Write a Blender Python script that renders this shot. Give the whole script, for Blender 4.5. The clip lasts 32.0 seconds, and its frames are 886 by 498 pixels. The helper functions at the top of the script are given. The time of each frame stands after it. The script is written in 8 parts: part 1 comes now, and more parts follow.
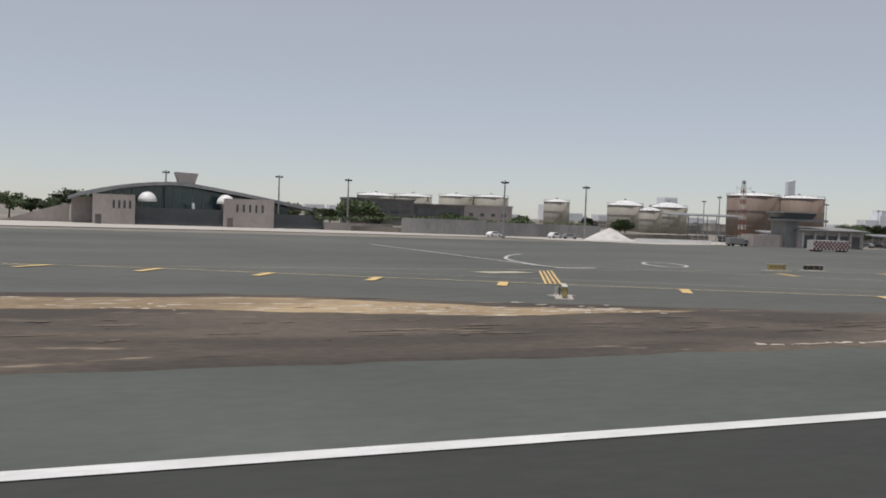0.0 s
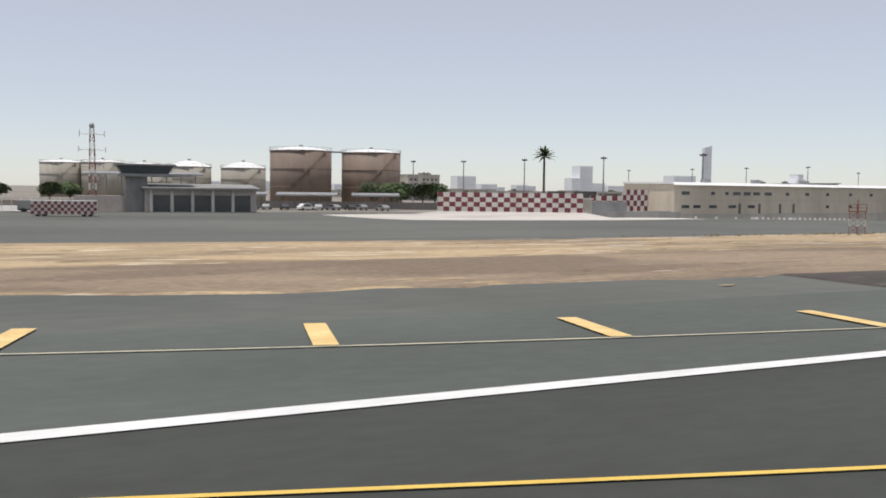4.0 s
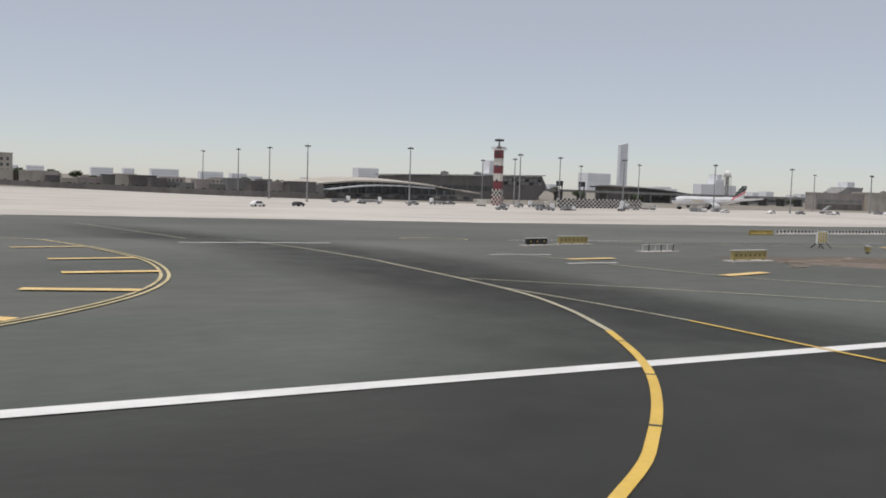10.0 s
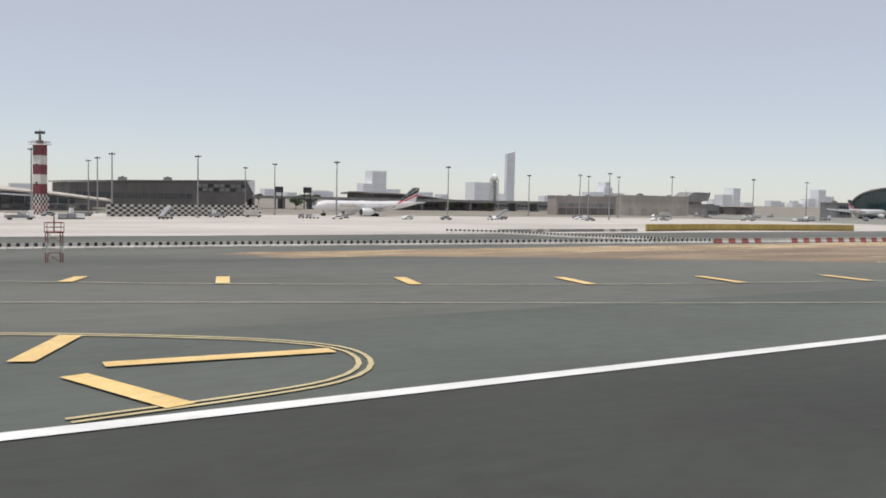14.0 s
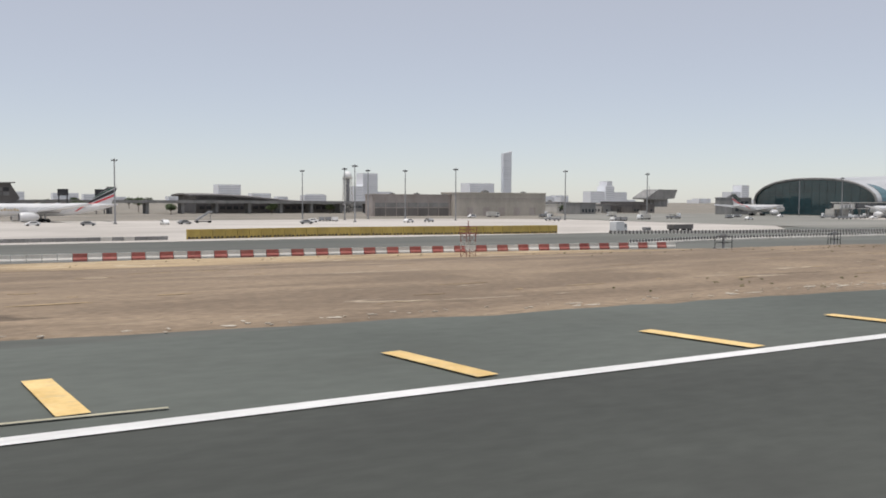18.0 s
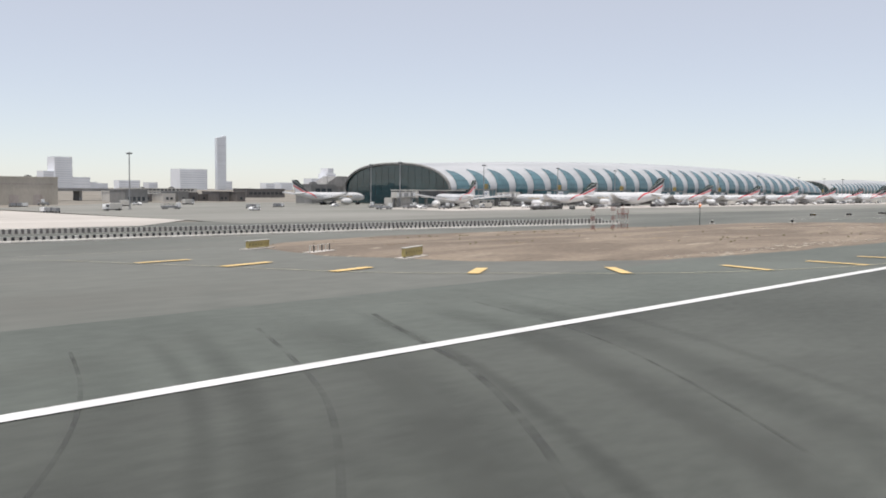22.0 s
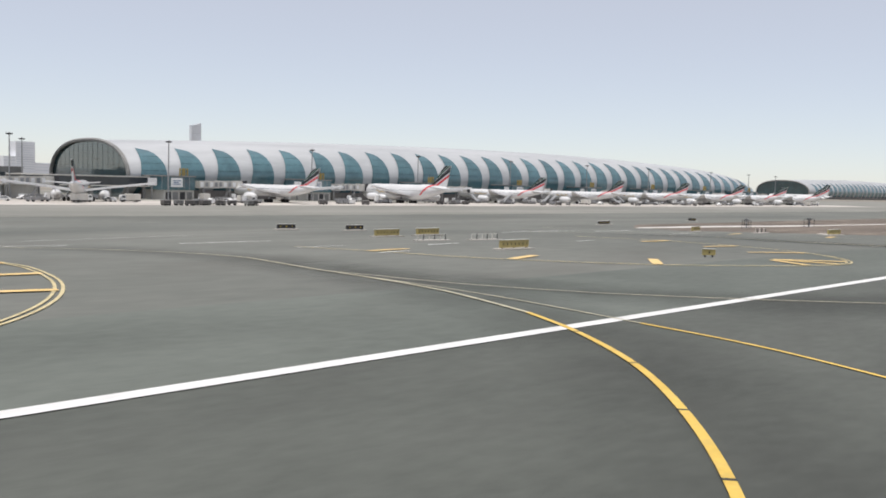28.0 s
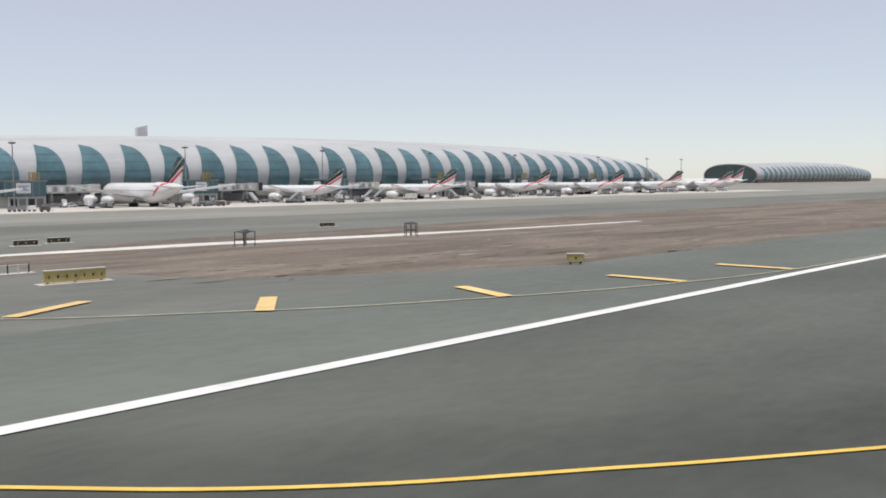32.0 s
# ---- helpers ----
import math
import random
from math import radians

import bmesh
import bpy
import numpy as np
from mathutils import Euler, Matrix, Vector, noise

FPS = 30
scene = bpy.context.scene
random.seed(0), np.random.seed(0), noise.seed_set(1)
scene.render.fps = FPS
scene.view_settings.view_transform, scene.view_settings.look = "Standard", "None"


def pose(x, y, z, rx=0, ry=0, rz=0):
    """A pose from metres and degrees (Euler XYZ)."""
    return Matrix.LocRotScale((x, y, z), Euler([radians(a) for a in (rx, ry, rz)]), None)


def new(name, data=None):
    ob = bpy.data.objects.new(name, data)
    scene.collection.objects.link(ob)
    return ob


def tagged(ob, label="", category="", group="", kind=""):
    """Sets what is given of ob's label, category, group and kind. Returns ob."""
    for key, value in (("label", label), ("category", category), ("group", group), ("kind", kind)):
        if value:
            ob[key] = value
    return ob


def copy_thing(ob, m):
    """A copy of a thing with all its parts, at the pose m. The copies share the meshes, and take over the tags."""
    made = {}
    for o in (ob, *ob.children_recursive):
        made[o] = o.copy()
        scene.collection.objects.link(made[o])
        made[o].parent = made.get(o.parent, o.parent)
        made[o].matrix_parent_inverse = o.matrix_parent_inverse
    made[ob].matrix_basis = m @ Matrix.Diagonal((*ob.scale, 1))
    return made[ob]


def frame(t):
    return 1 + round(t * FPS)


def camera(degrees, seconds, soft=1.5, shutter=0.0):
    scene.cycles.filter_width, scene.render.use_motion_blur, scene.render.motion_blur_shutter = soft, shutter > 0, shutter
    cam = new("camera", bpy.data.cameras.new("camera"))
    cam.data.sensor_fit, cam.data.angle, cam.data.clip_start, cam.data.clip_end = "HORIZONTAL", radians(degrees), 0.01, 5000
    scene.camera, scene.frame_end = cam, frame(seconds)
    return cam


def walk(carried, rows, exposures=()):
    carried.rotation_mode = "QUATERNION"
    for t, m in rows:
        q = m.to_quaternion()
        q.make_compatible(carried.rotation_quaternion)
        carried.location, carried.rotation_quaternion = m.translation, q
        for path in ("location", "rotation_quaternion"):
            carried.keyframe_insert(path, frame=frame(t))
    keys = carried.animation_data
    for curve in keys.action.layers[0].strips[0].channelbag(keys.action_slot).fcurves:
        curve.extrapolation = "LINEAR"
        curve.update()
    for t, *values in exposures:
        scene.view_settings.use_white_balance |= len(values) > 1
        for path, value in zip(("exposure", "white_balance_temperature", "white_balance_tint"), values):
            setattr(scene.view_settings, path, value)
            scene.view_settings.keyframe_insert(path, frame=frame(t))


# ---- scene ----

import itertools

import collections
from mathutils import geometry
# ---------------------------------------------------------------- camera
cam = camera(51.9, 32.0, soft=1.8)
# seconds, x, y, z, heading, pitch, roll
PATH = (
    (0.0, 0.00, 1.30, 4.983, -22.51, -2.19, -2.03),
    (0.5, 19.54, 1.33, 4.921, -23.92, -1.90, -2.00),
    (1.0, 39.11, 1.35, 4.859, -23.87, -2.90, -2.60),
    (1.5, 58.70, 1.37, 4.798, -23.88, -2.41, -1.83),
    (2.0, 78.32, 1.39, 4.736, -24.03, -1.15, -2.13),
    (2.5, 97.97, 1.39, 4.674, -24.45, 0.49, -2.81),
    (3.0, 117.63, 1.38, 4.614, -25.25, -1.04, -2.24),
    (3.5, 137.28, 1.36, 4.558, -25.14, -3.87, -0.41),
    (5.5, 215.01, 1.22, 4.526, -26.89, -2.94, -2.09),
    (6.0, 234.06, 1.13, 4.525, -27.92, -3.31, -1.18),
    (6.5, 253.04, 1.03, 4.524, -27.16, -2.74, -1.57),
    (7.0, 271.96, 0.92, 4.527, -26.92, -1.86, -1.95),
    (7.5, 290.80, 0.82, 4.532, -27.75, -1.67, -2.13),
    (8.0, 309.55, 0.71, 4.540, -27.95, -1.71, -2.69),
    (8.5, 328.16, 0.61, 4.549, -27.66, -2.79, -2.51),
    (9.0, 346.62, 0.51, 4.562, -26.96, -3.88, -2.20),
    (9.5, 364.95, 0.43, 4.582, -26.95, -3.80, -1.88),
    (10.0, 383.14, 0.37, 4.609, -27.61, -4.03, -1.92),
    (10.5, 401.21, 0.31, 4.637, -27.94, -4.23, -2.35),
    (11.0, 419.17, 0.27, 4.665, -28.44, -4.05, -2.39),
    (11.5, 437.02, 0.23, 4.690, -29.51, -4.14, -2.24),
    (12.0, 454.74, 0.20, 4.712, -30.12, -4.14, -2.28),
    (12.5, 472.35, 0.16, 4.728, -30.83, -3.56, -2.41),
    (13.0, 489.84, 0.13, 4.741, -31.91, -2.88, -1.61),
    (13.5, 507.25, 0.09, 4.752, -32.58, -3.05, -1.11),
    (15.5, 574.69, -0.12, 4.799, -32.87, -3.30, -1.35),
    (16.0, 591.21, -0.21, 4.797, -34.10, -3.13, -1.66),
    (16.5, 607.67, -0.29, 4.798, -35.17, -3.74, -1.56),
    (17.0, 624.08, -0.38, 4.804, -34.30, -3.25, -1.44),
    (17.5, 640.44, -0.47, 4.807, -31.79, -2.88, -0.89),
    (18.0, 656.74, -0.55, 4.818, -30.99, -3.06, -0.25),
    (18.5, 672.96, -0.63, 4.839, -31.82, -2.06, -1.36),
    (19.0, 689.10, -0.70, 4.868, -33.91, -2.43, -1.04),
    (19.5, 705.11, -0.76, 4.899, -37.43, -2.55, -1.51),
    (20.0, 721.08, -0.82, 4.932, -40.62, -4.05, -0.46),
    (20.5, 736.97, -0.89, 4.965, -42.87, -3.81, -1.39),
    (21.0, 752.78, -0.96, 4.998, -45.57, -4.15, -1.85),
    (21.5, 768.50, -1.02, 5.028, -47.07, -4.66, -0.52),
    (22.0, 784.12, -1.08, 5.054, -46.78, -3.74, -0.52),
    (22.5, 799.61, -1.11, 5.074, -46.11, -2.93, -1.87),
    (23.0, 814.94, -1.13, 5.091, -46.18, -3.59, -1.87),
    (23.5, 830.20, -1.13, 5.102, -45.22, -2.68, -2.33),
    (24.0, 845.35, -1.12, 5.109, -44.65, -2.42, -2.39),
    (24.5, 860.39, -1.10, 5.115, -45.18, -2.67, -2.87),
    (25.0, 875.35, -1.07, 5.122, -44.97, -3.07, -2.87),
    (25.5, 890.16, -1.04, 5.129, -44.99, -3.51, -2.41),
    (27.5, 945.45, -0.74, 5.149, -45.57, -3.82, -1.99),
    (28.0, 958.88, -0.67, 5.145, -45.63, -4.11, -1.58),
    (28.5, 972.23, -0.60, 5.137, -46.85, -3.66, -1.84),
    (29.0, 985.49, -0.52, 5.127, -48.03, -3.33, -2.17),
    (29.5, 998.69, -0.42, 5.118, -47.69, -4.83, -0.40),
    (30.0, 1011.83, -0.32, 5.109, -48.25, -5.44, -0.51),
    (30.5, 1024.95, -0.21, 5.101, -48.15, -4.40, -0.25),
    (31.0, 1038.08, -0.09, 5.095, -46.81, -4.35, 0.62),
    (31.5, 1051.23, 0.02, 5.088, -46.29, -4.17, 0.66),
    (32.0, 1064.35, 0.13, 5.080, -46.95, -4.39, 0.30),
)
walk(cam, [(t, pose(x, y, z, 90 + p, r, h)) for t, x, y, z, h, p, r in PATH],
     [(0.0, -0.2), (1.2, -0.2), (3.0, 0.18), (3.5, 0.18), (6.0, -0.15), (7.0, 0.0), (8.0, 0.12), (9.0, -0.2), (10.0, -0.12), (12.0, -0.2), (13.0, 0.02), (16.0, 0.12), (18.0, 0.06), (20.0, 0.12), (22.0, 0.3), (25.5, 0.28), (28.0, 0.26), (32.0, 0.2)])

# ---------------------------------------------------------------- sky and sun
SUN_EL, SUN_AZ = 79.0, 250.0
world = bpy.data.worlds.new("sky")
scene.world = world
world.use_nodes = True
wn = world.node_tree.nodes
sky = wn.new("ShaderNodeTexSky")
sky.sky_type, sky.sun_disc = "NISHITA", False
sky.sun_elevation, sky.sun_rotation = radians(SUN_EL), radians(SUN_AZ)
sky.air_density, sky.dust_density, sky.ozone_density, sky.altitude = 0.72, 0.3, 2.0, 10
haze = wn.new("ShaderNodeBackground")
haze.inputs["Color"].default_value, haze.inputs["Strength"].default_value = (1.0, 0.945, 0.912, 1), 0.36
both = wn.new("ShaderNodeAddShader")
wn["Background"].inputs["Strength"].default_value = 0.056
world.node_tree.links.new(sky.outputs[0], wn["Background"].inputs["Color"])
world.node_tree.links.new(wn["Background"].outputs[0], both.inputs[0])
world.node_tree.links.new(haze.outputs[0], both.inputs[1])
world.node_tree.links.new(both.outputs[0], wn["World Output"].inputs["Surface"])
sun = new("sun", bpy.data.lights.new("sun", "SUN"))
sun.data.energy, sun.data.angle, sun.data.color = 3.0, radians(0.6), (1.0, 0.95, 0.90)
to_sun = Vector((math.sin(radians(SUN_AZ)) * math.cos(radians(SUN_EL)), math.cos(radians(SUN_AZ)) * math.cos(radians(SUN_EL)), math.sin(radians(SUN_EL))))
sun.matrix_basis = Matrix.Translation((500, -200, 300)) @ to_sun.to_track_quat("Z", "Y").to_matrix().to_4x4()


# ---------------------------------------------------------------- materials
def surf(name, a, b, scale=1.0, rough=0.8, metal=0.0, bump=0.0, fine=12.0, stretch=(1, 1, 1), wear=0.0, wear_color=(0.3, 0.27, 0.22), spread=0.08, local=False):
    """A surface of two tones at two scales, with fine relief and stains."""
    m = bpy.data.materials.new(name)
    m.use_nodes = True
    nt = m.node_tree
    N, L = nt.nodes, nt.links
    bs = N["Principled BSDF"]
    bs.inputs["Roughness"].default_value, bs.inputs["Metallic"].default_value = rough, metal
    if local:
        co = N.new("ShaderNodeTexCoord").outputs["Object"]
    else:
        co = N.new("ShaderNodeNewGeometry").outputs["Position"]
    mp = N.new("ShaderNodeMapping")
    mp.inputs["Scale"].default_value = stretch
    L.new(co, mp.inputs["Vector"])
    n1, n2 = N.new("ShaderNodeTexNoise"), N.new("ShaderNodeTexNoise")
    n1.inputs["Scale"].default_value, n1.inputs["Detail"].default_value = scale, 4
    n2.inputs["Scale"].default_value, n2.inputs["Detail"].default_value = scale * fine, 5
    L.new(mp.outputs[0], n1.inputs["Vector"]), L.new(mp.outputs[0], n2.inputs["Vector"])
    ad = N.new("ShaderNodeMath")
    ad.operation = "MULTIPLY_ADD"
    ad.inputs[1].default_value = 0.45
    L.new(n2.outputs["Fac"], ad.inputs[0]), L.new(n1.outputs["Fac"], ad.inputs[2])
    rp = N.new("ShaderNodeValToRGB")
    rp.color_ramp.elements[0].position, rp.color_ramp.elements[1].position = 0.52, 0.92
    rp.color_ramp.elements[0].color, rp.color_ramp.elements[1].color = (*a, 1), (*b, 1)
    L.new(ad.outputs[0], rp.inputs[0])
    out = rp.outputs[0]
    info = N.new("ShaderNodeObjectInfo")
    hs = N.new("ShaderNodeHueSaturation")
    mr = N.new("ShaderNodeMapRange")
    mr.inputs["To Min"].default_value, mr.inputs["To Max"].default_value = 1 - spread, 1 + spread
    L.new(info.outputs["Random"], mr.inputs["Value"]), L.new(mr.outputs[0], hs.inputs["Value"]), L.new(out, hs.inputs["Color"])
    out = hs.outputs[0]
    if wear > 0:
        n3 = N.new("ShaderNodeTexNoise")
        n3.inputs["Scale"].default_value, n3.inputs["Detail"].default_value = scale * 2.7, 6
        L.new(mp.outputs[0], n3.inputs["Vector"])
        r3 = N.new("ShaderNodeValToRGB")
        r3.color_ramp.elements[0].position, r3.color_ramp.elements[1].position = 0.52, 0.7
        r3.color_ramp.elements[0].color, r3.color_ramp.elements[1].color = (0, 0, 0, 1), (wear, wear, wear, 1)
        L.new(n3.outputs["Fac"], r3.inputs[0])
        mx = N.new("ShaderNodeMix")
        mx.data_type = "RGBA"
        L.new(r3.outputs[0], mx.inputs[0]), L.new(out, mx.inputs[6])
        mx.inputs[7].default_value = (*wear_color, 1)
        out = mx.outputs[2]
    L.new(out, bs.inputs["Base Color"])
    if bump > 0:
        bp = N.new("ShaderNodeBump")
        bp.inputs["Strength"].default_value, bp.inputs["Distance"].default_value = bump, 0.05
        L.new(n2.outputs["Fac"], bp.inputs["Height"]), L.new(bp.outputs[0], bs.inputs["Normal"])
    return m


def soil(name, tan, brown, crust, low=0.47, high=0.60):
    """Bare ground in uneven patches: tan earth, brown hollows and pale broken crust."""
    m = bpy.data.materials.new(name)
    m.use_nodes = True
    nt = m.node_tree
    N, L = nt.nodes, nt.links
    bs = N["Principled BSDF"]
    bs.inputs["Roughness"].default_value = 0.98
    pos = N.new("ShaderNodeNewGeometry").outputs["Position"]

    def grain(scale, stretch, detail, warp):
        mp, nz = N.new("ShaderNodeMapping"), N.new("ShaderNodeTexNoise")
        mp.inputs["Scale"].default_value = stretch
        L.new(pos, mp.inputs["Vector"]), L.new(mp.outputs[0], nz.inputs["Vector"])
        nz.inputs["Scale"].default_value, nz.inputs["Detail"].default_value, nz.inputs["Distortion"].default_value = scale, detail, warp
        return nz.outputs["Fac"]

    def mixed(fac, lo, hi, a, b):
        rp, mx = N.new("ShaderNodeMapRange"), N.new("ShaderNodeMix")
        rp.inputs["From Min"].default_value, rp.inputs["From Max"].default_value = lo, hi
        mx.data_type = "RGBA"
        L.new(fac, rp.inputs["Value"]), L.new(rp.outputs[0], mx.inputs[0])
        for k, c in ((6, a), (7, b)):
            if isinstance(c, tuple):
                mx.inputs[k].default_value = (*c, 1)
            else:
                L.new(c, mx.inputs[k])
        return mx.outputs[2]

    fine = grain(1.6, (1, 1.6, 1), 8, 0.6)
    col = mixed(grain(0.07, (0.55, 1.6, 1), 8, 1.2), 0.42, 0.60, brown, tan)
    col = mixed(grain(0.33, (0.4, 1.5, 1), 9, 1.5), high, high + 0.07, col, crust)
    col = mixed(grain(0.21, (0.5, 1.4, 1), 8, 1.0), low - 0.12, low - 0.20, col, tuple(0.6 * c for c in brown))
    shade, hs = N.new("ShaderNodeMapRange"), N.new("ShaderNodeHueSaturation")
    shade.inputs["From Min"].default_value, shade.inputs["From Max"].default_value = 0.3, 0.7
    shade.inputs["To Min"].default_value, shade.inputs["To Max"].default_value = 0.78, 1.2
    L.new(fine, shade.inputs["Value"]), L.new(shade.outputs[0], hs.inputs["Value"]), L.new(col, hs.inputs["Color"])
    L.new(hs.outputs[0], bs.inputs["Base Color"])
    bp = N.new("ShaderNodeBump")
    bp.inputs["Strength"].default_value, bp.inputs["Distance"].default_value = 0.6, 0.06
    L.new(fine, bp.inputs["Height"]), L.new(bp.outputs[0], bs.inputs["Normal"])
    return m


def glassy(name, tint, rough=0.08):
    """Dark reflecting facade glass with slightly uneven panes."""
    m = surf(name, tint, tuple(min(1, 1.5 * c) for c in tint), 0.12, rough, 0.0, 0.0, 6)
    m.node_tree.nodes["Principled BSDF"].inputs["Specular IOR Level"].default_value = 0.7
    return m


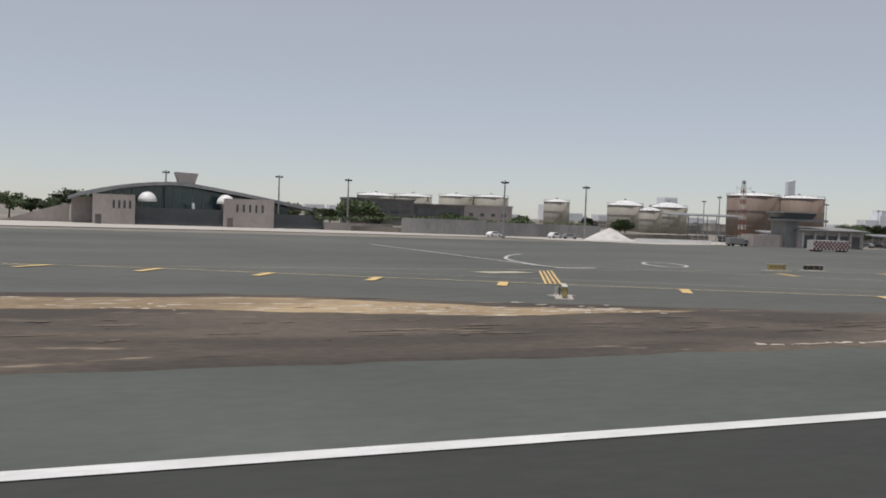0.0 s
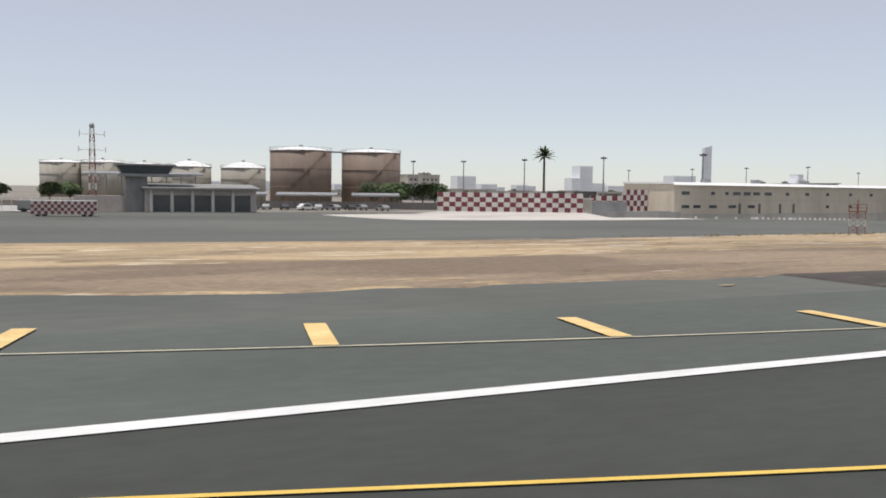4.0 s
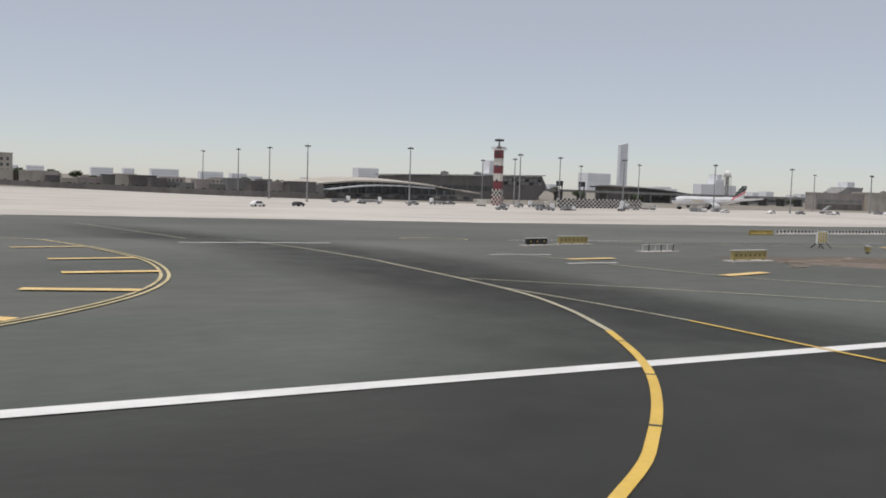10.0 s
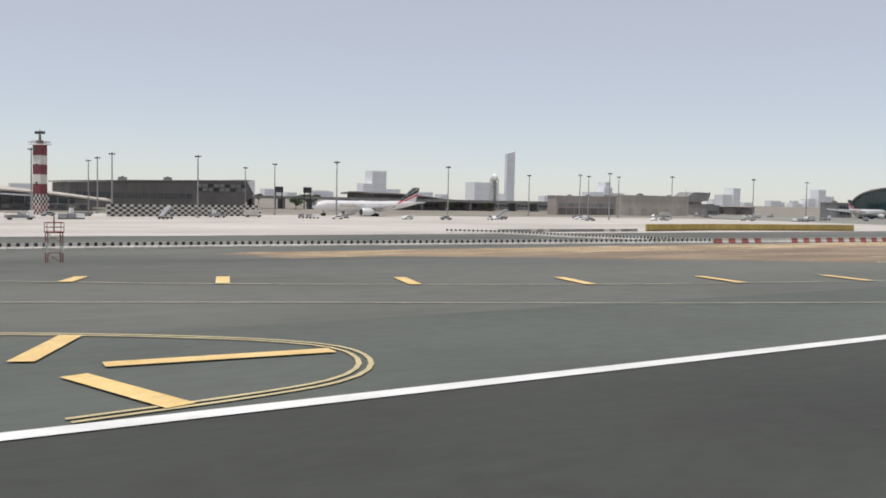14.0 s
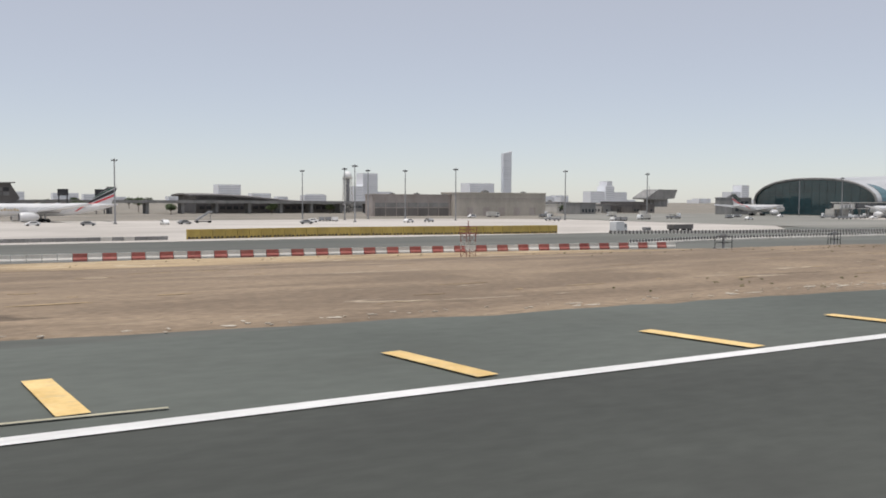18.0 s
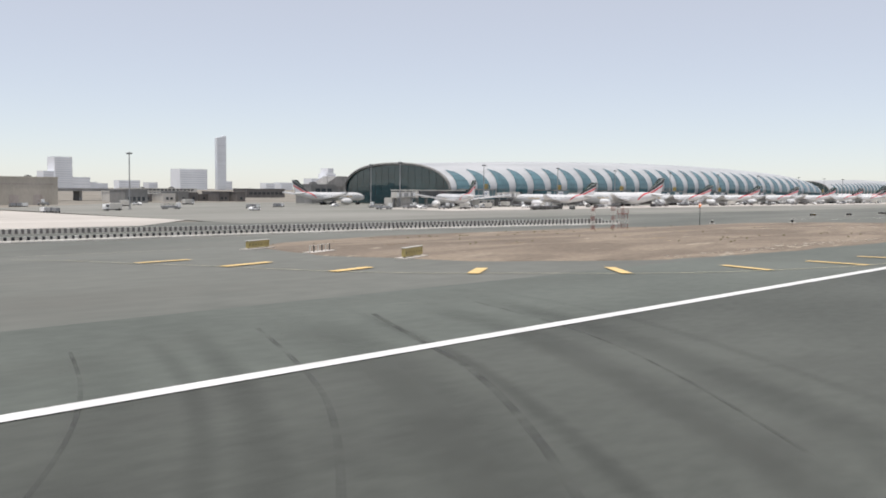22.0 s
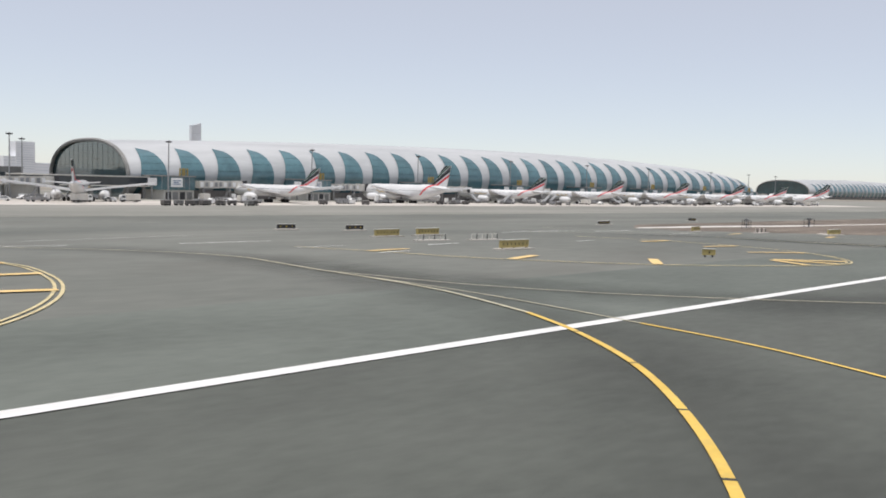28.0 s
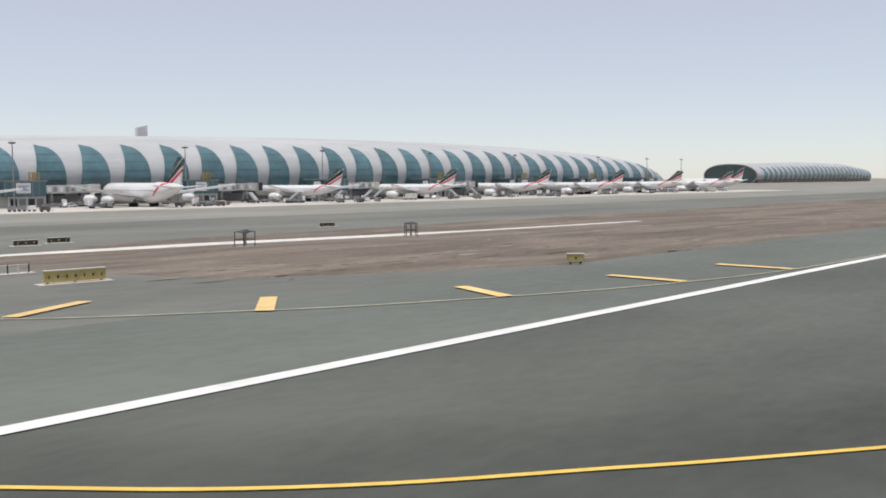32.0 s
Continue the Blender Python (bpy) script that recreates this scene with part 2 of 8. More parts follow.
M = {
    "runway": surf("runway_asphalt", (0.048, 0.052, 0.045), (0.080, 0.086, 0.075), 0.10, 0.9, 0, 0.3, 22, (0.5, 1, 1), 0.35, (0.046, 0.047, 0.042)),
    "shoulder": surf("shoulder_asphalt", (0.074, 0.083, 0.072), (0.114, 0.126, 0.110), 0.07, 0.9, 0, 0.3, 24, (0.6, 1, 1), 0.3, (0.070, 0.074, 0.063)),
    "taxi": surf("taxiway_asphalt", (0.084, 0.090, 0.079), (0.142, 0.145, 0.128), 0.035, 0.9, 0, 0.3, 24, (0.5, 1, 1), 0.4, (0.085, 0.082, 0.070)),
    "dark_asphalt": surf("old_dark_asphalt", (0.034, 0.036, 0.034), (0.056, 0.058, 0.055), 0.15, 0.92, 0, 0.3, 14),
    "apron": surf("apron_concrete", (0.40, 0.372, 0.335), (0.53, 0.497, 0.455), 0.03, 0.9, 0, 0.15, 20, (0.4, 1, 1), 0.5, (0.31, 0.29, 0.262)),
    "apron_grey": surf("stand_concrete", (0.180, 0.180, 0.158), (0.250, 0.245, 0.219), 0.03, 0.9, 0, 0.15, 20, (0.4, 1, 1), 0.4, (0.140, 0.135, 0.116)),
    "sand": soil("dry_sand", (0.43, 0.325, 0.195), (0.25, 0.185, 0.115), (0.56, 0.48, 0.36)),
    "brown": soil("scorched_sand", (0.178, 0.146, 0.116), (0.112, 0.091, 0.072), (0.30, 0.255, 0.20), 0.47, 0.64),
    "pink": soil("packed_sand", (0.248, 0.199, 0.149), (0.165, 0.130, 0.097), (0.39, 0.335, 0.26), 0.47, 0.64),
    "tan_brown": soil("trodden_sand", (0.272, 0.206, 0.140), (0.182, 0.136, 0.093), (0.40, 0.335, 0.25), 0.47, 0.65),
    "burnt": soil("burnt_earth", (0.080, 0.067, 0.057), (0.050, 0.043, 0.038), (0.16, 0.135, 0.11), 0.47, 0.66),
    "charred": soil("blackened_sand", (0.115, 0.092, 0.070), (0.062, 0.051, 0.042), (0.27, 0.215, 0.155), 0.47, 0.63),
    "desert": surf("desert_ground", (0.17, 0.155, 0.13), (0.27, 0.245, 0.205), 0.02, 0.98, 0, 0.3, 16, (1, 1, 1), 0.5, (0.12, 0.12, 0.10)),
    "white_line": surf("white_road_paint", (0.66, 0.66, 0.64), (0.82, 0.82, 0.80), 0.9, 0.6, 0, 0.1, 10, (0.4, 1, 1), 0.25, (0.42, 0.42, 0.40)),
    "yellow_line": surf("yellow_road_paint", (0.60, 0.40, 0.068), (0.73, 0.50, 0.105), 0.8, 0.6, 0, 0.1, 10, (1, 1, 1), 0.3, (0.45, 0.33, 0.14)),
    "stripe_line": surf("pale_yellow_stripe_paint", (0.62, 0.42, 0.15), (0.78, 0.57, 0.25), 0.8, 0.6, 0, 0.1, 10, (1, 1, 1), 0.35, (0.42, 0.36, 0.24)),
    "worn_white": surf("worn_white_paint", (0.50, 0.49, 0.45), (0.64, 0.62, 0.57), 0.5, 0.7, 0, 0.1, 10, (1, 1, 1), 0.4, (0.26, 0.26, 0.24)),
    "pale_line": surf("worn_pale_yellow_paint", (0.34, 0.32, 0.23), (0.50, 0.46, 0.33), 0.5, 0.7, 0, 0.1, 10, (1, 1, 1), 0.5, (0.19, 0.19, 0.165)),
    "sign_olive": surf("olive_sign_face", (0.33, 0.265, 0.095), (0.44, 0.355, 0.14), 0.7, 0.6, 0, 0.05, 8, (1, 1, 1), 0.4, (0.16, 0.145, 0.08)),
    "rubber_mark": surf("tyre_rubber_on_asphalt", (0.064, 0.068, 0.063), (0.094, 0.099, 0.092), 0.25, 0.88, 0, 0.3, 18, (1, 1, 1), 0.8, (0.090, 0.095, 0.088)),
    "edge_yellow": surf("worn_yellow_edge_paint", (0.44, 0.37, 0.20), (0.60, 0.51, 0.29), 0.5, 0.7, 0, 0.1, 10, (1, 1, 1), 0.5, (0.25, 0.22, 0.14)),
    "faded_line": surf("faded_yellow_paint", (0.36, 0.34, 0.26), (0.50, 0.47, 0.36), 0.5, 0.7, 0, 0.1, 10, (1, 1, 1), 0.5, (0.20, 0.19, 0.15)),
    "white": surf("white_paint", (0.72, 0.72, 0.71), (0.82, 0.82, 0.81), 0.3, 0.45, 0, 0.03, 10, (1, 1, 1), 0.12, (0.55, 0.53, 0.50)),
    "aircraft": surf("gloss_white_paint", (0.62, 0.62, 0.62), (0.70, 0.70, 0.70), 0.2, 0.22, 0, 0.0, 8, (1, 1, 1), 0.06, (0.65, 0.65, 0.65), 0.02),
    "roof_white": surf("white_roof_panels", (0.36, 0.372, 0.38), (0.45, 0.46, 0.468), 0.05, 0.5, 0, 0.03, 18, (0.3, 2, 2), 0.3, (0.30, 0.31, 0.318)),
    "beige": surf("beige_render", (0.40, 0.37, 0.32), (0.52, 0.48, 0.42), 0.12, 0.9, 0, 0.1, 14, (1, 1, 0.35), 0.35, (0.33, 0.30, 0.26)),
    "pale_wall": surf("dusty_white_wall", (0.50, 0.48, 0.44), (0.62, 0.60, 0.555), 0.15, 0.9, 0, 0.1, 12, (1, 1, 0.3), 0.45, (0.42, 0.39, 0.34)),
    "stone": surf("pinkish_stone", (0.33, 0.295, 0.27), (0.44, 0.395, 0.37), 0.12, 0.9, 0, 0.15, 16, (1, 1, 0.5), 0.4, (0.27, 0.23, 0.20)),
    "tank": surf("brown_tank_paint", (0.190, 0.143, 0.112), (0.26, 0.198, 0.158), 0.10, 0.7, 0, 0.05, 12, (1, 1, 0.25), 0.4, (0.16, 0.115, 0.09)),
    "tan_tank": surf("tan_tank_paint", (0.28, 0.262, 0.22), (0.37, 0.345, 0.295), 0.10, 0.7, 0, 0.05, 12, (1, 1, 0.25), 0.3, (0.23, 0.21, 0.175)),
    "grey": surf("grey_metal", (0.24, 0.245, 0.25), (0.34, 0.345, 0.35), 0.4, 0.55, 0.3, 0.05, 10, (1, 1, 0.4), 0.3, (0.18, 0.17, 0.16)),
    "mid_grey": surf("weathered_concrete", (0.20, 0.20, 0.195), (0.29, 0.285, 0.275), 0.2, 0.9, 0, 0.15, 12, (1, 1, 0.4), 0.4, (0.15, 0.145, 0.135)),
    "dark": surf("dark_metal", (0.028, 0.029, 0.032), (0.060, 0.060, 0.064), 0.5, 0.5, 0.2, 0.03, 10),
    # dark cladding, its colour raised to take in the haze of distance
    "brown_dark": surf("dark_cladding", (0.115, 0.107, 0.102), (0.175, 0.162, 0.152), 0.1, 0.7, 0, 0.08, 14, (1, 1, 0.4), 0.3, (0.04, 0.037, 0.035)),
    "glass": glassy("blue_green_glass", (0.062, 0.126, 0.146)),
    # dark glass with the end wall's shade put into its colour too
    "glass_end": glassy("dark_shaded_teal_glass", (0.024, 0.050, 0.056)),
    "tower_red": surf("maroon_paint", (0.125, 0.026, 0.034), (0.185, 0.040, 0.048), 0.3, 0.7, 0, 0.05, 8, (1, 1, 0.5), 0.4, (0.20, 0.10, 0.095)),
    # dark glass, also raised in colour for distant haze
    "glass_dark": glassy("dark_glass", (0.045, 0.052, 0.058)),
    "red": surf("red_paint", (0.33, 0.055, 0.05), (0.44, 0.085, 0.075), 0.6, 0.6, 0, 0.05, 8, (1, 1, 1), 0.3, (0.36, 0.12, 0.10)),
    "mast_red": surf("weathered_red_paint", (0.20, 0.062, 0.052), (0.27, 0.095, 0.08), 0.6, 0.7, 0, 0.05, 8, (1, 1, 1), 0.4, (0.22, 0.13, 0.10)),
    "dusty_red": surf("dusty_red_plastic", (0.28, 0.075, 0.062), (0.36, 0.115, 0.095), 0.6, 0.75, 0, 0.05, 8, (1, 1, 1), 0.4, (0.34, 0.19, 0.15)),
    "flag_red": surf("red_gloss_paint", (0.55, 0.02, 0.03), (0.62, 0.03, 0.04), 0.6, 0.3),
    "flag_green": surf("green_gloss_paint", (0.008, 0.06, 0.035), (0.012, 0.08, 0.045), 0.6, 0.3),
    "flag_black": surf("black_gloss_paint", (0.02, 0.02, 0.022), (0.03, 0.03, 0.032), 0.6, 0.3),
    "gold": surf("gold_lettering_paint", (0.42, 0.30, 0.12), (0.50, 0.36, 0.15), 0.6, 0.4),
    "yellow": surf("yellow_paint", (0.56, 0.40, 0.05), (0.70, 0.52, 0.09), 0.6, 0.6, 0, 0.05, 8, (1, 1, 1), 0.35, (0.32, 0.25, 0.10)),
    "ochre": surf("ochre_concrete_paint", (0.32, 0.235, 0.06), (0.42, 0.315, 0.09), 0.4, 0.8, 0, 0.1, 10, (1, 1, 0.5), 0.4, (0.24, 0.19, 0.09)),
    "black": surf("black_paint", (0.018, 0.018, 0.02), (0.035, 0.035, 0.036), 0.6, 0.7),
    "rubber": surf("rubber", (0.015, 0.015, 0.016), (0.03, 0.03, 0.03), 1.0, 0.9),
    "bark": surf("palm_bark", (0.10, 0.075, 0.05), (0.18, 0.135, 0.095), 1.2, 0.95, 0, 0.5, 8),
    "leaf": surf("dusty_leaves", (0.035, 0.062, 0.022), (0.085, 0.115, 0.045), 0.5, 0.8, 0, 0.0, 8, (1, 1, 1), 0.4, (0.10, 0.105, 0.06), 0.25),
    "shrub": surf("dry_shrub_twigs", (0.085, 0.085, 0.035), (0.17, 0.15, 0.075), 0.8, 0.9, 0, 0.0, 8, (1, 1, 1), 0.4, (0.20, 0.16, 0.09), 0.3),
    "crust": surf("pale_sand_crust", (0.44, 0.39, 0.32), (0.56, 0.505, 0.425), 0.5, 0.95, 0, 0.5, 10, (1, 1, 1), 0.3, (0.33, 0.285, 0.225)),
    "mound": surf("pale_gravel", (0.55, 0.53, 0.50), (0.70, 0.68, 0.65), 0.5, 0.95, 0, 0.5, 10, (1, 1, 1), 0.3, (0.42, 0.40, 0.37)),
    "cream": surf("dusty_cream_wall", (0.56, 0.49, 0.385), (0.69, 0.61, 0.49), 0.12, 0.9, 0, 0.1, 12, (1, 1, 0.3), 0.45, (0.46, 0.40, 0.31)),
    # distance haze is painted into both city colours: pale and low in contrast
    "city": surf("hazed_city_concrete", (0.76, 0.77, 0.79), (0.83, 0.84, 0.86), 0.01, 0.8, 0, 0.0, 10, (1, 1, 0.4)),
    "city_glass": surf("hazed_city_glass", (0.60, 0.62, 0.65), (0.70, 0.72, 0.75), 0.01, 0.35, 0, 0.0, 10, (1, 1, 0.4)),
    "orange": surf("orange_fabric", (0.62, 0.16, 0.04), (0.75, 0.22, 0.06), 0.8, 0.8),
    "blue": surf("blue_paint", (0.05, 0.11, 0.22), (0.08, 0.16, 0.30), 0.6, 0.5),
}

# rubber from landings darkens the first half of the runway; the newer paving beyond is paler
for key, lo, hi in (("runway", 0.66, 1.30), ("shoulder", 0.84, 1.1), ("taxi", 0.88, 1.15)):
    nt = M[key].node_tree
    geo, sep, fade, hsv = nt.nodes.new("ShaderNodeNewGeometry"), nt.nodes.new("ShaderNodeSeparateXYZ"), nt.nodes.new("ShaderNodeMapRange"), nt.nodes.new("ShaderNodeHueSaturation")
    fade.inputs["From Min"].default_value, fade.inputs["From Max"].default_value = 540, 880
    fade.inputs["To Min"].default_value, fade.inputs["To Max"].default_value = lo, hi
    nt.links.new(geo.outputs["Position"], sep.inputs[0]), nt.links.new(sep.outputs[0], fade.inputs["Value"]), nt.links.new(fade.outputs[0], hsv.inputs["Value"])
    base = nt.nodes["Principled BSDF"].inputs["Base Color"]
    nt.links.new(base.links[0].from_socket, hsv.inputs["Color"]), nt.links.new(hsv.outputs[0], base)


# ---------------------------------------------------------------- shape helpers
def lerp(v, xs, ys):
    return float(np.interp(v, xs, ys))


def zg(x, y):
    """The ground falls away gently from the runway, unevenly towards its far end."""
    base = lerp(y, (50, 63, 76, 90, 150, 300), (0, -0.3, -0.85, -1.9, -3.2, -3.0)) * lerp(x, (100, 278, 369, 480), (0.15, 0.25, 0.66, 1.0))
    if x <= 960 or y <= 30 or y >= 150:
        return base
    mid = lerp(y, (30, 48, 62, 70, 84, 92, 110, 150), (0, -0.18, -0.2, 0.02, 0.64, 0.89, 0.6, 0))
    far = lerp(y, (30, 48, 58, 76, 84, 99, 110, 150), (0, -0.5, -0.6, -0.65, -0.1, 0.23, 0.2, 0))
    return base + lerp(x, (960, 1028, 1088), (0, 1, 0)) * mid + lerp(x, (1028, 1088), (0, 1)) * far


def box(bm, x0, y0, z0, x1, y1, z1, m=None):
    vs = [bm.verts.new(p) for p in ((x0, y0, z0), (x1, y0, z0), (x1, y1, z0), (x0, y1, z0), (x0, y0, z1), (x1, y0, z1), (x1, y1, z1), (x0, y1, z1))]
    for f in ((0, 3, 2, 1), (4, 5, 6, 7), (0, 1, 5, 4), (1, 2, 6, 5), (2, 3, 7, 6), (3, 0, 4, 7)):
        bm.faces.new([vs[i] for i in f])
    if m is not None:
        for v in vs:
            v.co = m @ v.co
    return vs


def bar(bm, p, q, r, r2=None, seg=6):
    """A round bar from p to q."""
    p, q = Vector(p), Vector(q)
    r2 = r if r2 is None else r2
    w = (q - p).normalized()
    u = w.orthogonal().normalized()
    v = w.cross(u)
    rings = []
    for c, rr in ((p, r), (q, r2)):
        rings.append([bm.verts.new(c + rr * (math.cos(2 * math.pi * i / seg) * u + math.sin(2 * math.pi * i / seg) * v)) for i in range(seg)])
    for i in range(seg):
        j = (i + 1) % seg
        bm.faces.new((rings[0][i], rings[0][j], rings[1][j], rings[1][i]))
    bm.faces.new(rings[0][::-1]), bm.faces.new(rings[1])


def lathe(bm, prof, seg=24, axis="z", at=(0, 0, 0), squash=1.0):
    """Turns a profile of (radius, height) about an axis through at."""
    rings = []
    for r, h in prof:
        ring = []
        for i in range(seg):
            a = 2 * math.pi * i / seg
            c, s = r * math.cos(a), r * math.sin(a) * squash
            p = (c, s, h) if axis == "z" else ((h, c, s) if axis == "x" else (c, h, s))
            ring.append(bm.verts.new(Vector(p) + Vector(at)))
        rings.append(ring)
    for a, b in zip(rings, rings[1:]):
        for i in range(seg):
            j = (i + 1) % seg
            bm.faces.new((a[i], a[j], b[j], b[i]))
    bm.faces.new(rings[0][::-1]), bm.faces.new(rings[-1])


def prism(bm, pts, z0, z1):
    """An upright prism over a plan outline."""
    lo = [bm.verts.new((x, y, z0)) for x, y in pts]
    hi = [bm.verts.new((x, y, z1)) for x, y in pts]
    n = len(pts)
    for i in range(n):
        j = (i + 1) % n
        bm.faces.new((lo[i], lo[j], hi[j], hi[i]))
    bm.faces.new(lo[::-1]), bm.faces.new(hi)


def slab(bm, pts, thick):
    """A flat piece with an outline of 3D points and a thickness vector."""
    t = Vector(thick)
    a = [bm.verts.new(p) for p in pts]
    b = [bm.verts.new(Vector(p) + t) for p in pts]
    n = len(pts)
    for i in range(n):
        j = (i + 1) % n
        bm.faces.new((a[i], a[j], b[j], b[i]))
    bm.faces.new(a[::-1]), bm.faces.new(b)


def part(name, bm, material, parent=None, label="", smooth=False):
    bmesh.ops.recalc_face_normals(bm, faces=bm.faces)
    me = bpy.data.meshes.new(name)
    bm.to_mesh(me)
    bm.free()
    me.materials.append(M[material])
    if smooth:
        me.polygons.foreach_set("use_smooth", [True] * len(me.polygons))
    ob = new(name, me)
    ob.parent = parent
    if label:
        tagged(ob, label)
    return ob


def thing(name, label, category, group="", kind=""):
    return tagged(new(name), label, category, group, kind)


def B():
    return bmesh.new()


def bevelled(bm, w=0.03):
    bmesh.ops.bevel(bm, geom=bm.edges[:], offset=w, segments=1, affect="EDGES")
    return bm


def put(ob, x, y, rz=0.0, dz=0.0):
    ob.matrix_basis = pose(x, y, zg(x, y) + dz, 0, 0, rz)
    return ob


def again(ob, x, y, rz=0.0, dz=0.0):
    return copy_thing(ob, pose(x, y, zg(x, y) + dz, 0, 0, rz))


# worn rubber lets the asphalt show through in patches
nt = M["rubber_mark"].node_tree
n_al, r_al = nt.nodes.new("ShaderNodeTexNoise"), nt.nodes.new("ShaderNodeValToRGB")
n_al.inputs["Scale"].default_value, n_al.inputs["Detail"].default_value = 0.5, 6
r_al.color_ramp.elements[0].position, r_al.color_ramp.elements[1].position = 0.4, 0.72
r_al.color_ramp.elements[0].color, r_al.color_ramp.elements[1].color = (0.02, 0.02, 0.02, 1), (0.6, 0.6, 0.6, 1)
nt.links.new(nt.nodes.new("ShaderNodeNewGeometry").outputs["Position"], n_al.inputs["Vector"])
nt.links.new(n_al.outputs["Fac"], r_al.inputs[0]), nt.links.new(r_al.outputs[0], nt.nodes["Principled BSDF"].inputs["Alpha"])


# broad bands of rubber: thin, uneven, with soft edges
def filmy(name, a, b):
    m = surf(name, a, b, 0.25, 0.88, 0, 0.2, 18)
    nt = m.node_tree
    n_al, r_al, f_al, p_al = nt.nodes.new("ShaderNodeTexNoise"), nt.nodes.new("ShaderNodeMapRange"), nt.nodes.new("ShaderNodeAttribute"), nt.nodes.new("ShaderNodeMath")
    f_al.attribute_name, p_al.operation = "fade", "MULTIPLY"
    n_al.inputs["Scale"].default_value, n_al.inputs["Detail"].default_value = 0.35, 6
    r_al.inputs["From Min"].default_value, r_al.inputs["From Max"].default_value = 0.3, 0.7
    r_al.inputs["To Min"].default_value, r_al.inputs["To Max"].default_value = 0.55, 1.0
    nt.links.new(nt.nodes.new("ShaderNodeNewGeometry").outputs["Position"], n_al.inputs["Vector"])
    nt.links.new(n_al.outputs["Fac"], r_al.inputs["Value"]), nt.links.new(r_al.outputs[0], p_al.inputs[0]), nt.links.new(f_al.outputs["Fac"], p_al.inputs[1])
    nt.links.new(p_al.outputs[0], nt.nodes["Principled BSDF"].inputs["Alpha"])
    return m


M["rubber_band"] = filmy("tyre_rubber_film", (0.030, 0.032, 0.030), (0.046, 0.048, 0.045))
M["dust_band"] = filmy("blown_dust_film", (0.36, 0.32, 0.26), (0.46, 0.42, 0.35))


# ---------------------------------------------------------------- ground
XCUT = [100 + 20 * i for i in range(20)] + [278, 369] + [960 + 8 * i for i in range(17)]
YCUT = [30, 48, 50, 58, 62, 63, 70, 76, 84, 90, 92, 99, 110, 150, 300]


def drape(name, pts, material, dz, ragged=0.0, label="", step=2.0):
    """A ground patch that follows the fall of the land; ragged: how uneven its edge is."""
    out = []
    for (x0, y0), (x1, y1) in zip(pts, pts[1:] + pts[:1]):
        n = max(1, int(math.hypot(x1 - x0, y1 - y0) / step)) if ragged else 1
        for i in range(n):
            x, y = x0 + (x1 - x0) * i / n, y0 + (y1 - y0) * i / n
            if ragged:
                q = noise.noise_vector((x * 0.35, y * 0.35, 3.1)) + 0.6 * noise.noise_vector((x * 1.1, y * 1.1, 7.7))
                x, y = x + ragged * q.x, y + ragged * q.y
            out.append((x, y))
    bm = B()
    n = len(out)
    co, _, tris = geometry.delaunay_2d_cdt([Vector(p) for p in out], [(i, (i + 1) % n) for i in range(n)], [], 1, 0.001)[:3]
    vs = [bm.verts.new((p.x, p.y, 0)) for p in co]
    for tri in tris:
        bm.faces.new([vs[i] for i in tri])
    for cuts, axis in ((YCUT, 1), (XCUT, 0)):
        lo, hi = min(p[axis] for p in out), max(p[axis] for p in out)
        for c in cuts:
            if lo < c < hi:
                co, no = [0, 0, 0], [0, 0, 0]
                co[axis], no[axis] = c, 1
                bmesh.ops.bisect_plane(bm, geom=bm.verts[:] + bm.edges[:] + bm.faces[:], plane_co=co, plane_no=no)
    for v in bm.verts:
        v.co.z = zg(v.co.x, v.co.y) + dz
    bmesh.ops.triangulate(bm, faces=bm.faces[:])
    if ragged:
        # the edge thins out and sinks into the ground
        rim = [e for e in bm.edges if e.is_boundary]
        out_of = collections.defaultdict(Vector)
        for e in rim:
            p, q = e.verts
            d = (q.co - p.co).normalized()
            n = Vector((d.y, -d.x, 0))
            if n.dot(e.link_faces[0].calc_center_median() - p.co) > 0:
                n = -n
            out_of[p] += n
            out_of[q] += n
        low = {v: bm.verts.new((v.co.x + n.normalized().x * 0.45, v.co.y + n.normalized().y * 0.45, v.co.z - dz - 0.012)) for v, n in out_of.items()}
        for e in rim:
            p, q = e.verts
            bm.faces.new((p, q, low[q], low[p]))
    bmesh.ops.recalc_face_normals(bm, faces=bm.faces)
    me = bpy.data.meshes.new(name)
    bm.to_mesh(me)
    bm.free()
    me.materials.append(M[material])
    ob = tagged(new(name, me), label, "", "", "structure")
    return ob


def sheet(name, xs, ys, material, dz, label):
    me = bpy.data.meshes.new(name)
    vs = [(x, y, zg(x, y) + dz) for y in ys for x in xs]
    n = len(xs)
    me.from_pydata(vs, [], [(j * n + i, j * n + i + 1, (j + 1) * n + i + 1, (j + 1) * n + i) for j in range(len(ys) - 1) for i in range(n - 1)])
    me.materials.append(M[material])
    return tagged(new(name, me), label, "ground", "", "structure")


XS = sorted(set([-4800, -2000, -900, -400, -100, 0] + XCUT + [600, 800, 1000, 1300, 1700, 2200, 3200, 5500, 9000]))
sheet("ground", XS, [-5000, -1500, -500, -120, -46, 19] + YCUT + [420, 700, 1500, 3000, 6000, 9000], "desert", -0.16, "dusty desert ground reaching the horizon")
RX = sorted(set([-900, -400, -100, 0] + XCUT + [600, 800, 1000, 1300, 1700, 2200, 3200]))
sheet("runway", RX, [-46, -20, 0, 19.1], "runway", 0.0, "dark grey asphalt runway")
